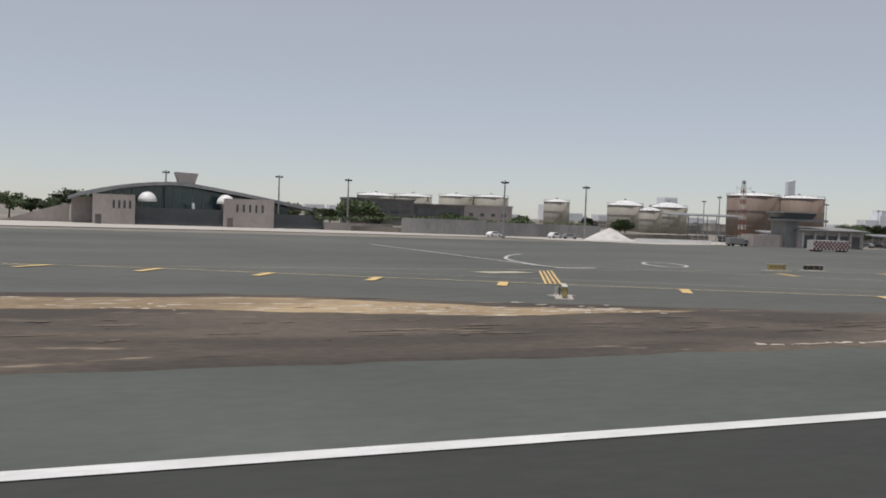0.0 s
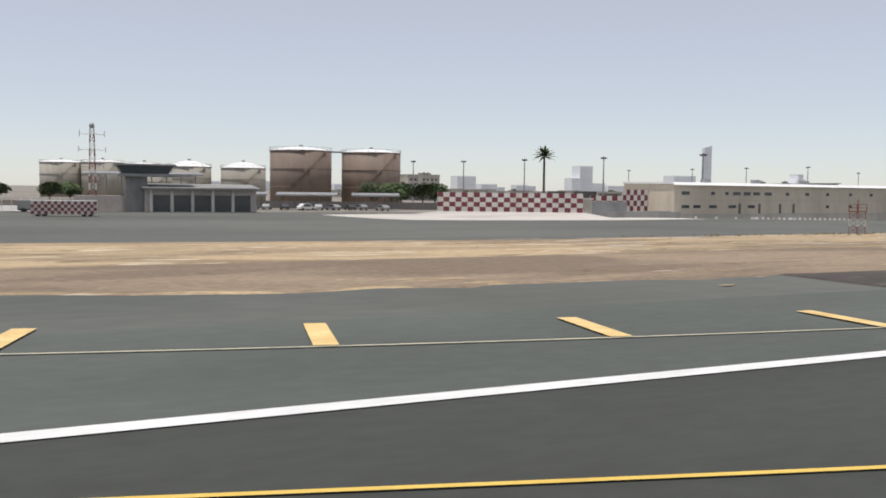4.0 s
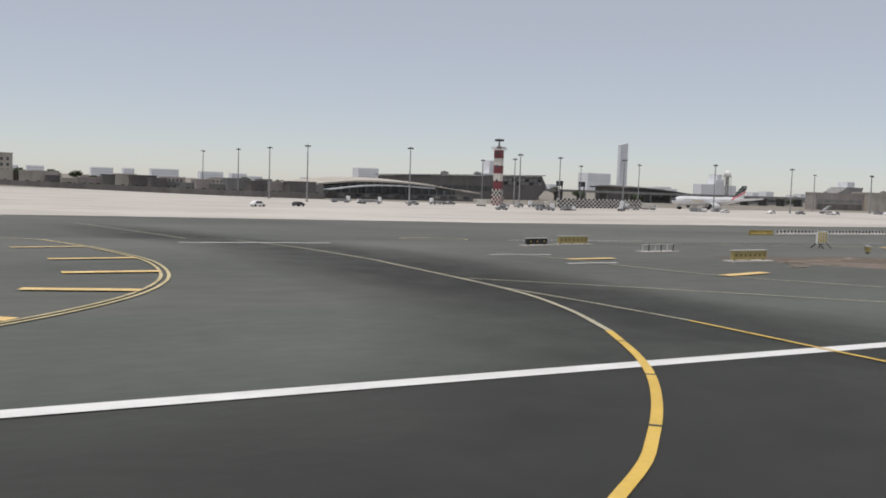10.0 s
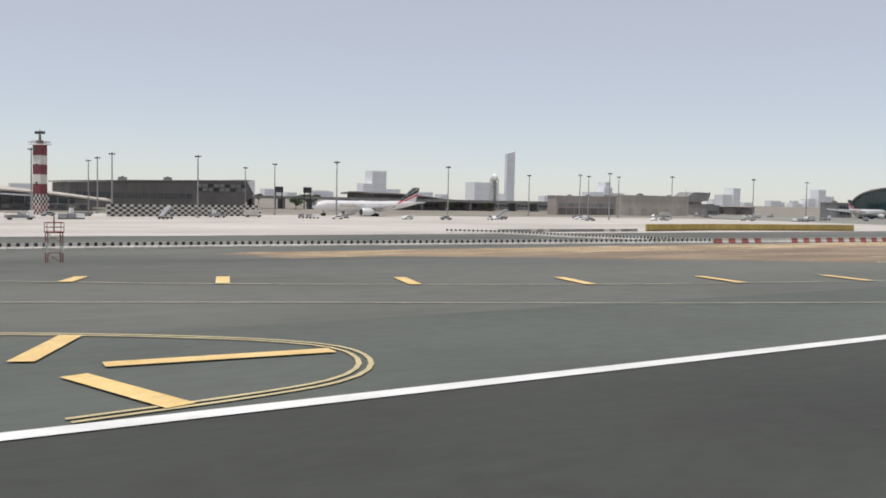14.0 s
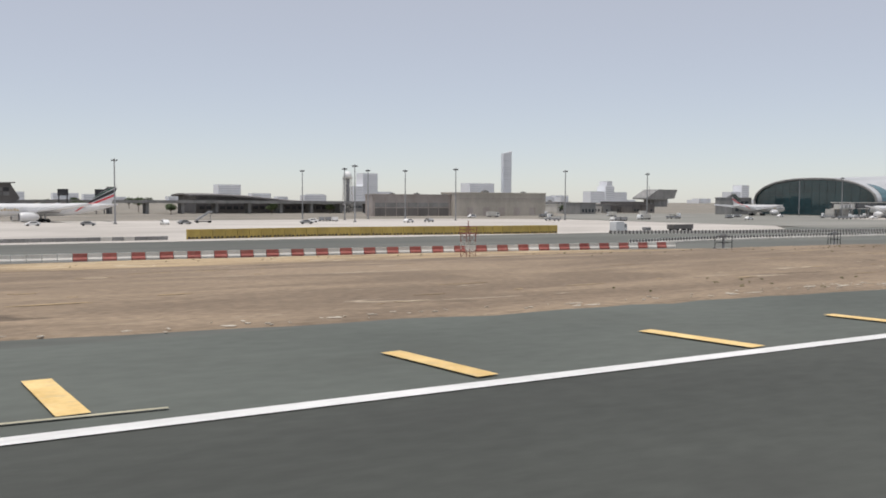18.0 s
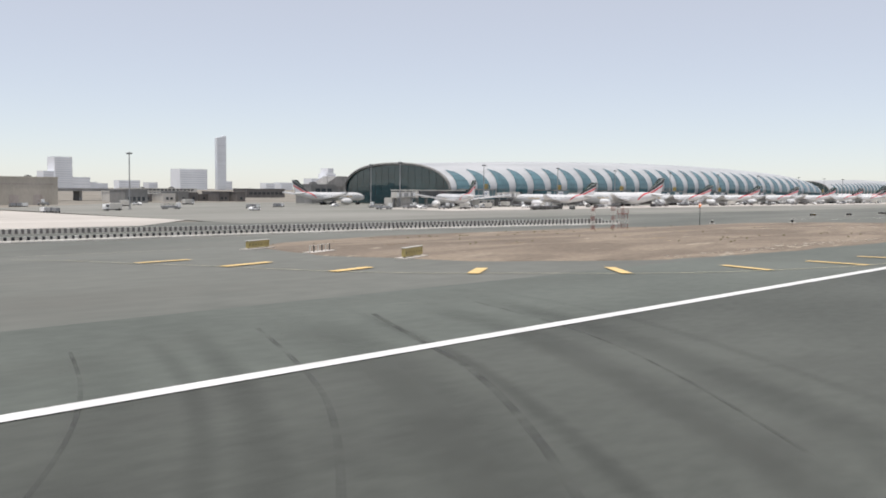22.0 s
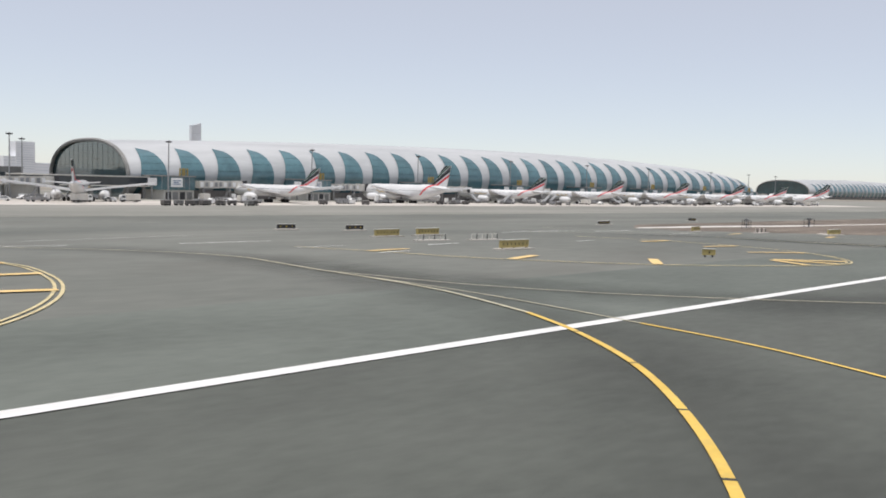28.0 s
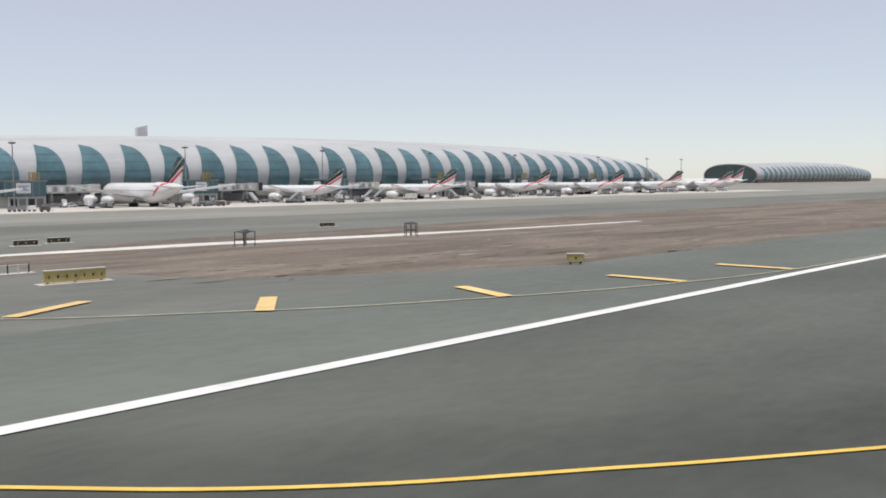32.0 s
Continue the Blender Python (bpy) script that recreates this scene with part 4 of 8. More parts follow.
def swathe(pts, w, strength, step=1.2, mat="rubber_band", label="broad dark band of worn tyre rubber on the asphalt"):
    """A broad thin band of rubber or dust along a line, fading out to its sides and ends."""
    path = smooth_path(pts, step)
    m = 8
    vs, fs, fade = [], [], []
    dz = 0.014 + 0.001 * next(LAYER)
    for i, p in enumerate(path):
        d = (path[min(len(path) - 1, i + 1)] - path[max(0, i - 1)]).normalized()
        nrm = Vector((-d.y, d.x))
        ends = min(1.0, 6.0 * min(i, len(path) - 1 - i) / len(path))
        for q in range(m + 1):
            c = p + nrm * w * (q / m - 0.5)
            vs.append((c.x, c.y, zg(c.x, c.y) + dz))
            fade.append(strength * ends * math.sin(math.pi * q / m) ** 1.3)
        if i:
            b = (i - 1) * (m + 1)
            fs.extend((b + q, b + q + 1, b + q + m + 2, b + q + m + 1) for q in range(m))
    me = bpy.data.meshes.new(mat)
    me.from_pydata(vs, [], fs)
    me.attributes.new("fade", "FLOAT", "POINT").data.foreach_set("value", fade)
    me.materials.append(M[mat])
    return tagged(new(mat, me), label, "", "", "structure")


TURN = [(1026, 2.4), (1034, 6), (1040, 9.4), (1045.5, 13), (1048.4, 16), (1051.2, 19.6), (1053.2, 23)]
for off, w, strength in ((1.6, 0.5, 0.5), (2.3, 0.35, 0.35), (3.4, 0.6, 0.5), (4.4, 0.4, 0.4), (-1.5, 0.45, 0.4), (-2.6, 0.6, 0.5), (-3.8, 0.4, 0.4), (-5.4, 0.6, 0.45), (-7.2, 0.5, 0.35)):
    swathe([(x + off * 0.8, y - off * 0.62) for x, y in TURN], w, strength, 0.8, label="thin curved tyre mark on the asphalt")
swathe([(486.5, 31.6), (491, 33.4), (495.5, 35), (500, 36.6)], 4.0, 0.7, 0.6, "dust_band", "pale blown dust lying on the asphalt")
swathe([(396, 130), (402, 92), (404.2, 62), (404.7, 46), (403.6, 29), (399.6, 19.8), (391.9, 11), (375, 3), (345, -4), (300, -10)], 17, 0.62)
swathe([(404.7, 50), (406.4, 30), (412, 12), (424, 2), (450, -6)], 13, 0.5)
swathe([(987, 74), (992.4, 52), (991, 36), (988, 23), (981, 12), (968, 2), (945, -6)], 9, 0.26)
swathe([(993, 46), (996, 26), (1004, 14), (1022, 3), (1050, -6)], 10, 0.30)
swathe([(1056, 78), (1061, 58), (1058.5, 42), (1055, 27), (1049, 15), (1036, 5), (1010, -4)], 8, 0.30)
swathe([(1058, 48), (1060, 30), (1068, 17), (1084, 5), (1110, -6)], 9, 0.28)
swathe([(-200, -12), (200, -12), (500, -11), (620, -12)], 22, 0.28, 8.0)
for k in range(13):
    x = 776 + 2.4 * k + 0.9 * math.sin(2.3 * k)
    swathe([(x - 6, 0), (x, 4), (x + 4.6, 9.6), (x + 8.4, 15.2), (x + 11.2, 20.6), (x + 13.6 + 0.4 * (k % 3), 28)], 0.8 + 0.55 * (k % 4), 0.11 + 0.05 * (k % 3))
for k in range(4):
    x = 783 + 6.1 * k + 0.5 * math.sin(2.3 * k)
    painted("tyre_mark", [(x, 5.5), (x + 4.6, 10.6), (x + 8.4, 15.6), (x + 11.2, 20.6), (x + 13.4 + 0.4 * (k % 3), 26)], 0.12 + 0.06 * (k % 3), "rubber_mark", "dark curved tyre mark on the asphalt", False, 0.006)
for x0, y0, x1, y1 in ((121.4, 22.6, 122, 16.5), (123.4, 22.4, 124, 16.2), (596.7, 28.4, 596.4, 22.0), (905, 12, 960, 9.5), (1010, 13.5, 1060, 15)):
    painted("tyre_mark", [(x0, y0), ((x0 + x1) / 2, (y0 + y1) / 2 + 0.3), (x1, y1)], 0.16, "rubber_mark", "dark straight tyre mark on the asphalt", False, 0.006)


# ---------------------------------------------------------------- passenger jets
def airliner(four, length, span, tail, label):
    """A white wide-body jet with its nose towards +y and the wheels on the ground."""
    r = length * (0.054 if four else 0.042)
    zc = r + length * (0.032 if four else 0.040)
    L = length
    ap = thing("airliner", label, "aircraft", "parked jets")
    bm = B()
    prof = [(0.02, 0.5), (0.30, 0.493), (0.58, 0.475), (0.82, 0.44), (0.95, 0.40), (1, 0.34), (1, -0.16), (0.95, -0.22), (0.80, -0.30), (0.58, -0.38), (0.33, -0.45), (0.12, -0.495), (0.03, -0.5)]
    seg = 20
    rings = []
    for k, y in prof:
        lift = 0.0 if y > -0.16 else (abs(y) - 0.16) / 0.34 * r * 0.72
        drop = 0.0 if y < 0.4 else -(y - 0.4) / 0.1 * r * 0.28
        rings.append([bm.verts.new((r * k * math.cos(2 * math.pi * i / seg), y * L, zc + lift + drop + r * k * math.sin(2 * math.pi * i / seg) * (1.18 if four else 1.0))) for i in range(seg)])
    for a, b in zip(rings, rings[1:]):
        for i in range(seg):
            bm.faces.new((a[i], a[(i + 1) % seg], b[(i + 1) % seg], b[i]))
    bm.faces.new(rings[0]), bm.faces.new(rings[-1][::-1])
    part("fuselage", bm, "aircraft", ap, "", True)
    for s in (-1, 1):
        bm = B()
        rt, tp = 0.155 * L, 0.035 * L
        y0 = 0.09 * L
        z0, z1 = zc - r * 0.55, zc + r * 0.15 + span * 0.03
        slab(bm, [(s * r * 0.6, y0, z0), (s * span * 0.19, y0 - 0.105 * L, z0 + (z1 - z0) * 0.35), (s * span * 0.5, y0 - 0.29 * L, z1), (s * span * 0.5, y0 - 0.29 * L - tp, z1), (s * span * 0.19, y0 - 0.20 * L, z0 + (z1 - z0) * 0.35), (s * r * 0.6, y0 - rt - 0.06 * L, z0)], (0, 0, 0.012 * L))
        part("wing", bm, "aircraft", ap)
        bm = B()
        slab(bm, [(s * r * 0.25, -0.375 * L, zc + r * 0.55), (s * span * 0.165, -0.455 * L, zc + r * 0.8), (s * span * 0.165, -0.475 * L, zc + r * 0.8), (s * r * 0.25, -0.465 * L, zc + r * 0.55)], (0, 0, 0.007 * L))
        part("tailplane", bm, "aircraft", ap)
        for ex in ((0.165, 0.31) if four else (0.16,)):
            er = L * (0.026 if four else 0.031)
            ey = y0 - (ex - 0.12) * 0.62 * L + 0.02 * L
            ez = z0 + (z1 - z0) * ex * 1.1 - er * 1.05
            bm = B()
            lathe(bm, [(er * 0.86, 0.055 * L), (er, 0.045 * L), (er * 1.04, 0.01 * L), (er * 0.9, -0.03 * L), (er * 0.55, -0.06 * L)], 16, "y", (s * ex * span, ey, ez))
            eng = part("engine", bm, "aircraft", ap, "white engine nacelle", True)
            bm = B()
            lathe(bm, [(er * 0.8, 0.0556 * L), (er * 0.8, 0.0562 * L)], 16, "y", (s * ex * span, ey, ez))
            part("intake", bm, "dark", eng, "dark engine intake")
            bm = B()
            slab(bm, [(s * ex * span, ey + 0.02 * L, ez + er * 0.8), (s * ex * span, ey - 0.05 * L, ez + er * 0.9), (s * ex * span, ey - 0.06 * L, ez + er * 1.5), (s * ex * span, ey - 0.01 * L, ez + er * 1.4)], (0.15 * s, 0, 0))
            part("pylon", bm, "aircraft", eng)
    # fin with its coloured bands
    zt, zb = tail, zc + r * 0.8
    yb0, yb1, yt0, yt1 = -0.30 * L, -0.468 * L, -0.446 * L, -0.512 * L

    def fin_pt(u, v):
        return ((yb0 + (yb1 - yb0) * u) * (1 - v) + (yt0 + (yt1 - yt0) * u) * v, zb + (zt - zb) * v)

    def fin_piece(name, corners, mat, w, parent, lab=""):
        bm = B()
        slab(bm, [(-w, *fin_pt(u, v)) for u, v in corners], (2 * w, 0, 0))
        return part(name, bm, mat, parent, lab)

    fw = 0.0045 * L
    fin = fin_piece("fin", ((0, 0), (1, 0), (1, 1), (0, 1)), "aircraft", fw, ap)
    fin_piece("band", ((0, 0.88), (0.16, 1), (0, 1)), "flag_black", fw + 0.04, fin, "black band")
    fin_piece("band", ((0, 0.58), (0.56, 1), (0.24, 1), (0, 0.82)), "flag_black", fw + 0.04, fin, "black band")
    fin_piece("band", ((0, 0.31), (0.92, 1), (0.63, 1), (0, 0.53)), "flag_green", fw + 0.04, fin, "dark green band")
    fin_piece("band", ((0, 0.0), (0.02, 0), (1, 0.70), (1, 0.96), (0, 0.25)), "flag_black", fw + 0.04, fin, "black band")
    fin_piece("band", ((0.10, 0), (0.28, 0), (1, 0.48), (1, 0.60)), "flag_red", fw + 0.05, fin, "red band")
    # red sweep of the fin on the rear fuselage
    for s in (-1, 1):
        bm = B()
        rows = []
        for k in range(11):
            f = k / 10
            a, yy = radians(88 - 112 * f), (-0.350 + 0.125 * f) * L
            hw = (0.030 - 0.020 * f) * L
            pair = []
            for q in (yy - hw, yy + hw * 0.4):
                kk = lerp(-q / L, [-v for _, v in prof], [v for v, _ in prof])
                lift = max(0.0, (abs(q / L) - 0.16) / 0.34 * r * 0.72)
                pair.append(bm.verts.new((s * r * kk * 1.015 * math.cos(a), q, zc + lift + r * kk * 1.015 * math.sin(a) * (1.18 if four else 1.0))))
            rows.append(pair)
        for u, v in zip(rows, rows[1:]):
            bm.faces.new((u[0], u[1], v[1], v[0]))
        part("red_sweep", bm, "flag_red", ap, "red painted sweep", True)
        for k in range(2 if four else 1):
            bm = B()
            zz = zc + r * (0.30 + 0.5 * k)
            xx = r * math.sqrt(max(0.05, 1 - (0.30 + 0.5 * k) ** 2)) + 0.01
            for i in range(46):
                y = 0.38 * L - i * 0.0148 * L
                box(bm, s * xx - 0.04, y, zz - 0.11, s * xx + 0.04, y + 0.0055 * L, zz + 0.11)
            tagged(part("window_strip", bm, "glass_dark", ap), "row of small dark cabin windows", "", "", "stuff")
        for i in range(8):
            bm = B()
            y = 0.27 * L - i * 0.019 * L
            h = 0.34 * r if i in (0, 3, 6) else 0.2 * r
            xx = r * 0.985
            box(bm, s * xx - 0.05, y - 0.013 * L, zc - 0.12 * r, s * xx + 0.05, y, zc - 0.12 * r + h)
            part("gold_mark", bm, "gold", ap)
    bm = B()
    slab(bm, [(-r * 0.5, 0.478 * L, zc + r * 0.18), (r * 0.5, 0.478 * L, zc + r * 0.18), (r * 0.42, 0.462 * L, zc + r * 0.46), (-r * 0.42, 0.462 * L, zc + r * 0.46)], (0, 0.02 * L, 0.02))
    part("cockpit_window", bm, "glass_dark", ap)
    for gx, gy in ((0, 0.40), (-0.07, -0.03), (0.07, -0.03)):
        bm = B()
        bar(bm, (gx * L, gy * L, 0.02 * L), (gx * L * 0.8, gy * L, zc - r * 0.7), 0.006 * L)
        leg = part("landing_gear", bm, "grey", ap)
        for wx in (-0.012, 0.012):
            for wy in ((0,) if gx == 0 else (-0.016, 0.016)):
                bm = B()
                bar(bm, ((gx + wx) * L - 0.006 * L, (gy + wy) * L, 0.0125 * L), ((gx + wx) * L + 0.006 * L, (gy + wy) * L, 0.0125 * L), 0.0125 * L, None, 12)
                part("wheel", bm, "rubber", leg)
    return ap


twin = airliner(False, 50, 43, 12.0, "white twin-engine jet with banded fin, parked at the terminal")
put(twin, 1146.5, 265.5)
for x, y, a in ((1276.5, 273, 2), (1332.5, 268.5, 0), (1398, 271, 1), (1452.5, 266, 0), (1514, 268, 0), (1574, 268, 1)):
    again(twin, x, y, a)
again(twin, 1078, 268, -28)
ob = again(twin, 697, 326, 94)
tagged(ob, "white twin-engine jet with banded fin, alone on pale apron")
ob = again(twin, 1075, 349, -84)
tagged(ob, "white twin-engine jet parked before the glass end of the terminal")
big = airliner(True, 50, 54, 15.0, "white four-engine double-deck jet with red and black fin")
put(big, 1209.5, 266)
again(big, 1637, 290, 0)


# ---------------------------------------------------------------- long vaulted terminal
def vault(name, x0, x1, yc, half, rise, skew, fins, pitch, label, fin0=0.0, gz=-3.0):
    """A long white vault that swells towards its middle, with shark-fin windows along its flanks and a glass end; rise: (x, height) of the crown."""
    t = thing(name, label, "terminal building", "vaulted terminals")
    rx, rh = [p[0] for p in rise], [p[1] for p in rise]
    A0, A1, NA = -36.0, 216.0, 42

    def tall(x):
        """The crown's height, with the corners of its line rounded off."""
        return sum(lerp(x + o, rx, rh) for o in (-12, -6, 0, 6, 12)) / 5 if x0 + 12 < x < x1 - 40 else lerp(x, rx, rh)

    def across(deg, x=None):
        """Steep flanks and a flat crown, rounder towards the glass end."""
        c = math.cos(radians(deg))
        return math.copysign(abs(c) ** (0.82 if x is None else lerp(x, (x0, x0 + 50), (0.82, 0.64))), c)

    def pt(x, deg, grow=0.0):
        h = tall(x)
        w = half * lerp(x, (x1 - 110, x1 - 45, x1 - 15, x1), (1, 0.93, 0.72, 0.35))
        return Vector((x, yc - (w + grow) * across(deg, x), gz + 0.38 * h + (0.62 * h + grow) * math.sin(radians(deg))))

    def start(deg):
        return x0 + skew * half * (1 - across(deg))

    bm = B()
    NX = 90
    grid = []
    for j in range(NA + 1):
        d = A0 + (A1 - A0) * j / NA
        s = start(d)
        grid.append([bm.verts.new(pt(s + (x1 - s) * i / NX, d)) for i in range(NX + 1)])
    for a, c in zip(grid, grid[1:]):
        for i in range(NX):
            bm.faces.new((a[i], a[i + 1], c[i + 1], c[i]))
    bm.faces.new([g[NX] for g in grid])
    part("roof", bm, "roof_white", t, "white ribbed vault", True)
    # shark-fin windows on both flanks
    hi, lo, lean = 47.0, -32.0, 4.2
    for side in (0, 1):
        for n in range(fins):
            xa = fin0 + n * pitch
            if xa < start(180 if side else 0) + 1 or xa > x1 - 18:
                continue
            bm = B()
            rows = []
            for k in range(15):
                s = k / 14
                d = lo + (hi - lo) * s
                w = pitch * 0.70 * math.sqrt(max(0.0, 1 - s ** 2.4)) + 0.02
                dd = d if side == 0 else 180 - d
                rows.append([bm.verts.new(pt(xa + lean * s ** 2.2 + w * q / 4, dd, 0.22)) for q in range(5)])
            for a, c in zip(rows, rows[1:]):
                for q in range(4):
                    bm.faces.new((a[q], a[q + 1], c[q + 1], c[q]))
            win = part("fin_window", bm, "glass", t, "curved blue-green glass", True)
            bm = B()
            for k in (3, 5, 7, 9, 11):
                s = k / 14
                d = lo + (hi - lo) * s
                w = pitch * 0.70 * math.sqrt(max(0.0, 1 - s ** 2.4))
                dd = d if side == 0 else 180 - d
                bar(bm, pt(xa + lean * s ** 2.2, dd, 0.25), pt(xa + lean * s ** 2.2 + w, dd, 0.25), 0.05, None, 4)
            part("mullions", bm, "glass_end", win)
    # glass end and its rim
    top = rh[0]
    rim = [pt(start(A0 + (A1 - A0) * j / 48), A0 + (A1 - A0) * j / 48, 0.0) for j in range(49)]
    bm = B()
    for p, q in zip(rim, rim[1:]):
        bar(bm, p, q, top * 0.034, None, 6)
    part("rim", bm, "mid_grey", t, "grey rim round the glass end")
    bm = B()
    bm.faces.new([bm.verts.new(p + Vector((0.8, 0, 0))) for p in rim])
    glass = part("end_glass", bm, "glass_end", t, "large dark teal glass end wall, shade in its colour")
    bm = B()
    cz, b = top * 0.38, top * 0.62
    for k in range(1, 16):
        f = -1 + 2 * k / 16
        y = yc + half * f
        h = cz + b * math.sqrt(max(0, 1 - abs(f) ** 2.44))
        x = x0 + skew * (half * f + half) + 0.7
        bar(bm, (x, y, gz), (x, y, gz + h), 0.04, None, 4)
    for k in range(1, 9):
        z = top * k / 9
        sn = min(1, max(-0.5, (z - cz) / b))
        w = half * (1 - sn * sn) ** 0.41 * 0.99
        bar(bm, (x0 + skew * (half - w) + 0.65, yc - w, gz + z), (x0 + skew * (half + w) + 0.65, yc + w, gz + z), 0.04, None, 4)
    part("end_mullions", bm, "dark", glass)
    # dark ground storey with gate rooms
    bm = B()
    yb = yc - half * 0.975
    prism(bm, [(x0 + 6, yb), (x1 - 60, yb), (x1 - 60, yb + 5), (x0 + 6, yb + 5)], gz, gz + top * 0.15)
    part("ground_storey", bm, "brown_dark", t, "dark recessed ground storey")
    return t


vault("vaulted_terminal", 1109.5, 1634, 345, 45, ((1109, 21.0), (1130, 22.0), (1172, 23.6), (1200, 24.5), (1226, 25.3), (1276, 26.3), (1321, 27.0), (1370, 27.3), (1416, 27.1), (1457, 26.5), (1527, 24.6), (1560, 23.0), (1590, 20.0), (1612, 15.2), (1634, 7)), 0.115, 34, 15.4, "very long white vaulted terminal with curved blue-green fin windows", 1113.5)
vault("vaulted_terminal", 2390, 2950, 640, 48, ((2390, 28.0), (2480, 31.0), (2650, 34.0), (2800, 33.0), (2950, 22.0)), 0.2, 28, 19.0, "distant white vaulted terminal with curved fin windows", 2415)

bm = B()
for k in range(4):
    o = -0.9 + 0.42 * k
    bm.faces.new([bm.verts.new((x + o, y, zg(x, y) + 0.06)) for x, y in ((34.4, 61.6), (34.6, 61.6), (43.1, 78.2), (42.9, 78.2))])
tagged(part("barred_stripe", bm, "stripe_line"), "yellow barred holding stripe across the taxiway", "", "", "structure")
drape("worn_white_block", [(33.6, 75.6), (38.6, 77.0), (39.8, 74.6), (34.6, 73.4)], "faded_line", 0.05, 0, "worn pale painted block on the taxiway")


# ---------------------------------------------------------------- repeated airfield things
def flood_mast(h, label="tall grey floodlight mast with a ring of lamps"):
    t = thing("floodlight_mast", label, "light mast", "floodlight masts")
    bm = B()
    bar(bm, (0, 0, 0), (0, 0, h), 0.30, 0.16, 8)
    part("pole", bm, "grey", t)
    bm = B()
    lathe(bm, [(0.6, 0), (0.6, 0.35), (0.35, 0.4)], 10)
    part("foot", bm, "mid_grey", t)
    bm = B()
    for a in range(8):
        p, q = radians(a * 45), radians(a * 45 + 45)
        bar(bm, (0.8 * math.cos(p), 0.8 * math.sin(p), h - 0.5), (0.8 * math.cos(q), 0.8 * math.sin(q), h - 0.5), 0.06, None, 4)
        if a % 2 == 0:
            bar(bm, (0, 0, h - 0.5), (0.8 * math.cos(p), 0.8 * math.sin(p), h - 0.5), 0.05, None, 4)
    part("head_ring", bm, "dark", t)
    for a in (20, 80, 140, 200, 260, 320):
        bm = B()
        m = pose(0.85 * math.cos(radians(a)), 0.85 * math.sin(radians(a)), h - 0.55, 35, 0, a + 90)
        box(bm, -0.26, -0.12, -0.22, 0.26, 0.12, 0.22, m)
        lamp = part("lamp", bm, "dark", t)
        bm = B()
        box(bm, -0.22, -0.14, -0.18, 0.22, -0.125, 0.18, m)
        part("lens", bm, "glass_dark", lamp)
    return t


mast = flood_mast(20.3)
put(mast, 519, 285)
for x, y in ((567, 290), (616.7, 291), (667, 292.5), (715, 294), (795.6, 291), (843, 300), (890.5, 292), (943, 300), (1116, 284), (1178.4, 286), (1240, 290), (1302, 289), (1363, 287), (1423, 286), (1499, 287), (1552, 287), (1594, 287), (1066, 290), (491, 311), (488, 347), (485.6, 384), (482.4, 435), (600, 375), (596, 340), (592, 300), (671, 394), (661, 335), (802, 355), (806, 322), (822, 334), (836, 328), (1085, 330)):
    again(mast, x, y)
low = flood_mast(14.6)
put(low, 24.8, 256.2)
for x, y in ((53.9, 249.2), (73.7, 249.6), (130.6, 215.4), (103.2, 209.8)):
    again(low, x, y)
middle = flood_mast(16.9)
put(middle, 329.5, 198)
for x, y in ((325.4, 238.8), (318, 275), (312, 310), (245, 300), (300, 330), (285, 360)):
    again(middle, x, y)


def lattice(w, h, levels, label, rail=True, bulk=1.0, taper=1.0):
    """A four-legged red and white lattice mast."""
    t = thing("lattice_mast", label, "antenna mast", "lattice masts")
    for i in range(4):
        sx, sy = ((-1, -1), (1, -1), (1, 1), (-1, 1))[i]
        for k in range(levels):
            bm = B()
            u, v = (w / 2 * (1 + (taper - 1) * q / levels) for q in (k, k + 1))
            bar(bm, (sx * u, sy * u, h * k / levels), (sx * v, sy * v, h * (k + 1) / levels), bulk * (0.028 if w < 1 else 0.045))
            part("leg", bm, "mast_red" if k % 2 == 0 else "pale_wall", t)
    for k in range(levels):
        z0, z1 = h * k / levels, h * (k + 1) / levels
        mat = "mast_red" if k % 2 == 0 else "pale_wall"
        u, v = (w / 2 * (1 + (taper - 1) * q / levels) for q in (k, k + 1))
        cs = [(-1, -1), (1, -1), (1, 1), (-1, 1)]
        bm = B()
        for (ax, ay), (bx, by) in zip(cs, cs[1:] + cs[:1]):
            for p, q, rr in (((ax * u, ay * u, z0), (bx * v, by * v, z1), 0.014), ((bx * u, by * u, z0), (ax * v, ay * v, z1), 0.014), ((ax * v, ay * v, z1), (bx * v, by * v, z1), 0.018)):
                bar(bm, p, q, rr * bulk, None, 4)
                if rail:
                    part("brace", bm, mat, t)
                    bm = B()
        if not rail:
            tagged(part("bracing", bm, mat, t), "thin crossed bracing", "", "", "stuff")
    if rail:
        bm = B()
        box(bm, -w * 0.56, -w * 0.56, h, w * 0.56, w * 0.56, h + 0.12)
        plat = part("platform", bm, "mast_red", t)
        cs = [(-w * 0.56, -w * 0.56), (w * 0.56, -w * 0.56), (w * 0.56, w * 0.56), (-w * 0.56, w * 0.56)]
        for a, b in zip(cs, cs[1:] + cs[:1]):
            for nm, p, q, rr in (("rail_post", (*a, h), (*a, h + 0.9), 0.04), ("top_rail", (*a, h + 0.9), (*b, h + 0.9), 0.04), ("middle_rail", (*a, h + 0.5), (*b, h + 0.5), 0.03)):
                bm = B()
                bar(bm, p, q, rr, None, 4)
                part(nm, bm, "mast_red", plat)
        bm = B()
        bar(bm, (0, 0, h), (0, 0, h + 1.5), 0.06)
        part("lamp_rod", bm, "mast_red", t)
    return t


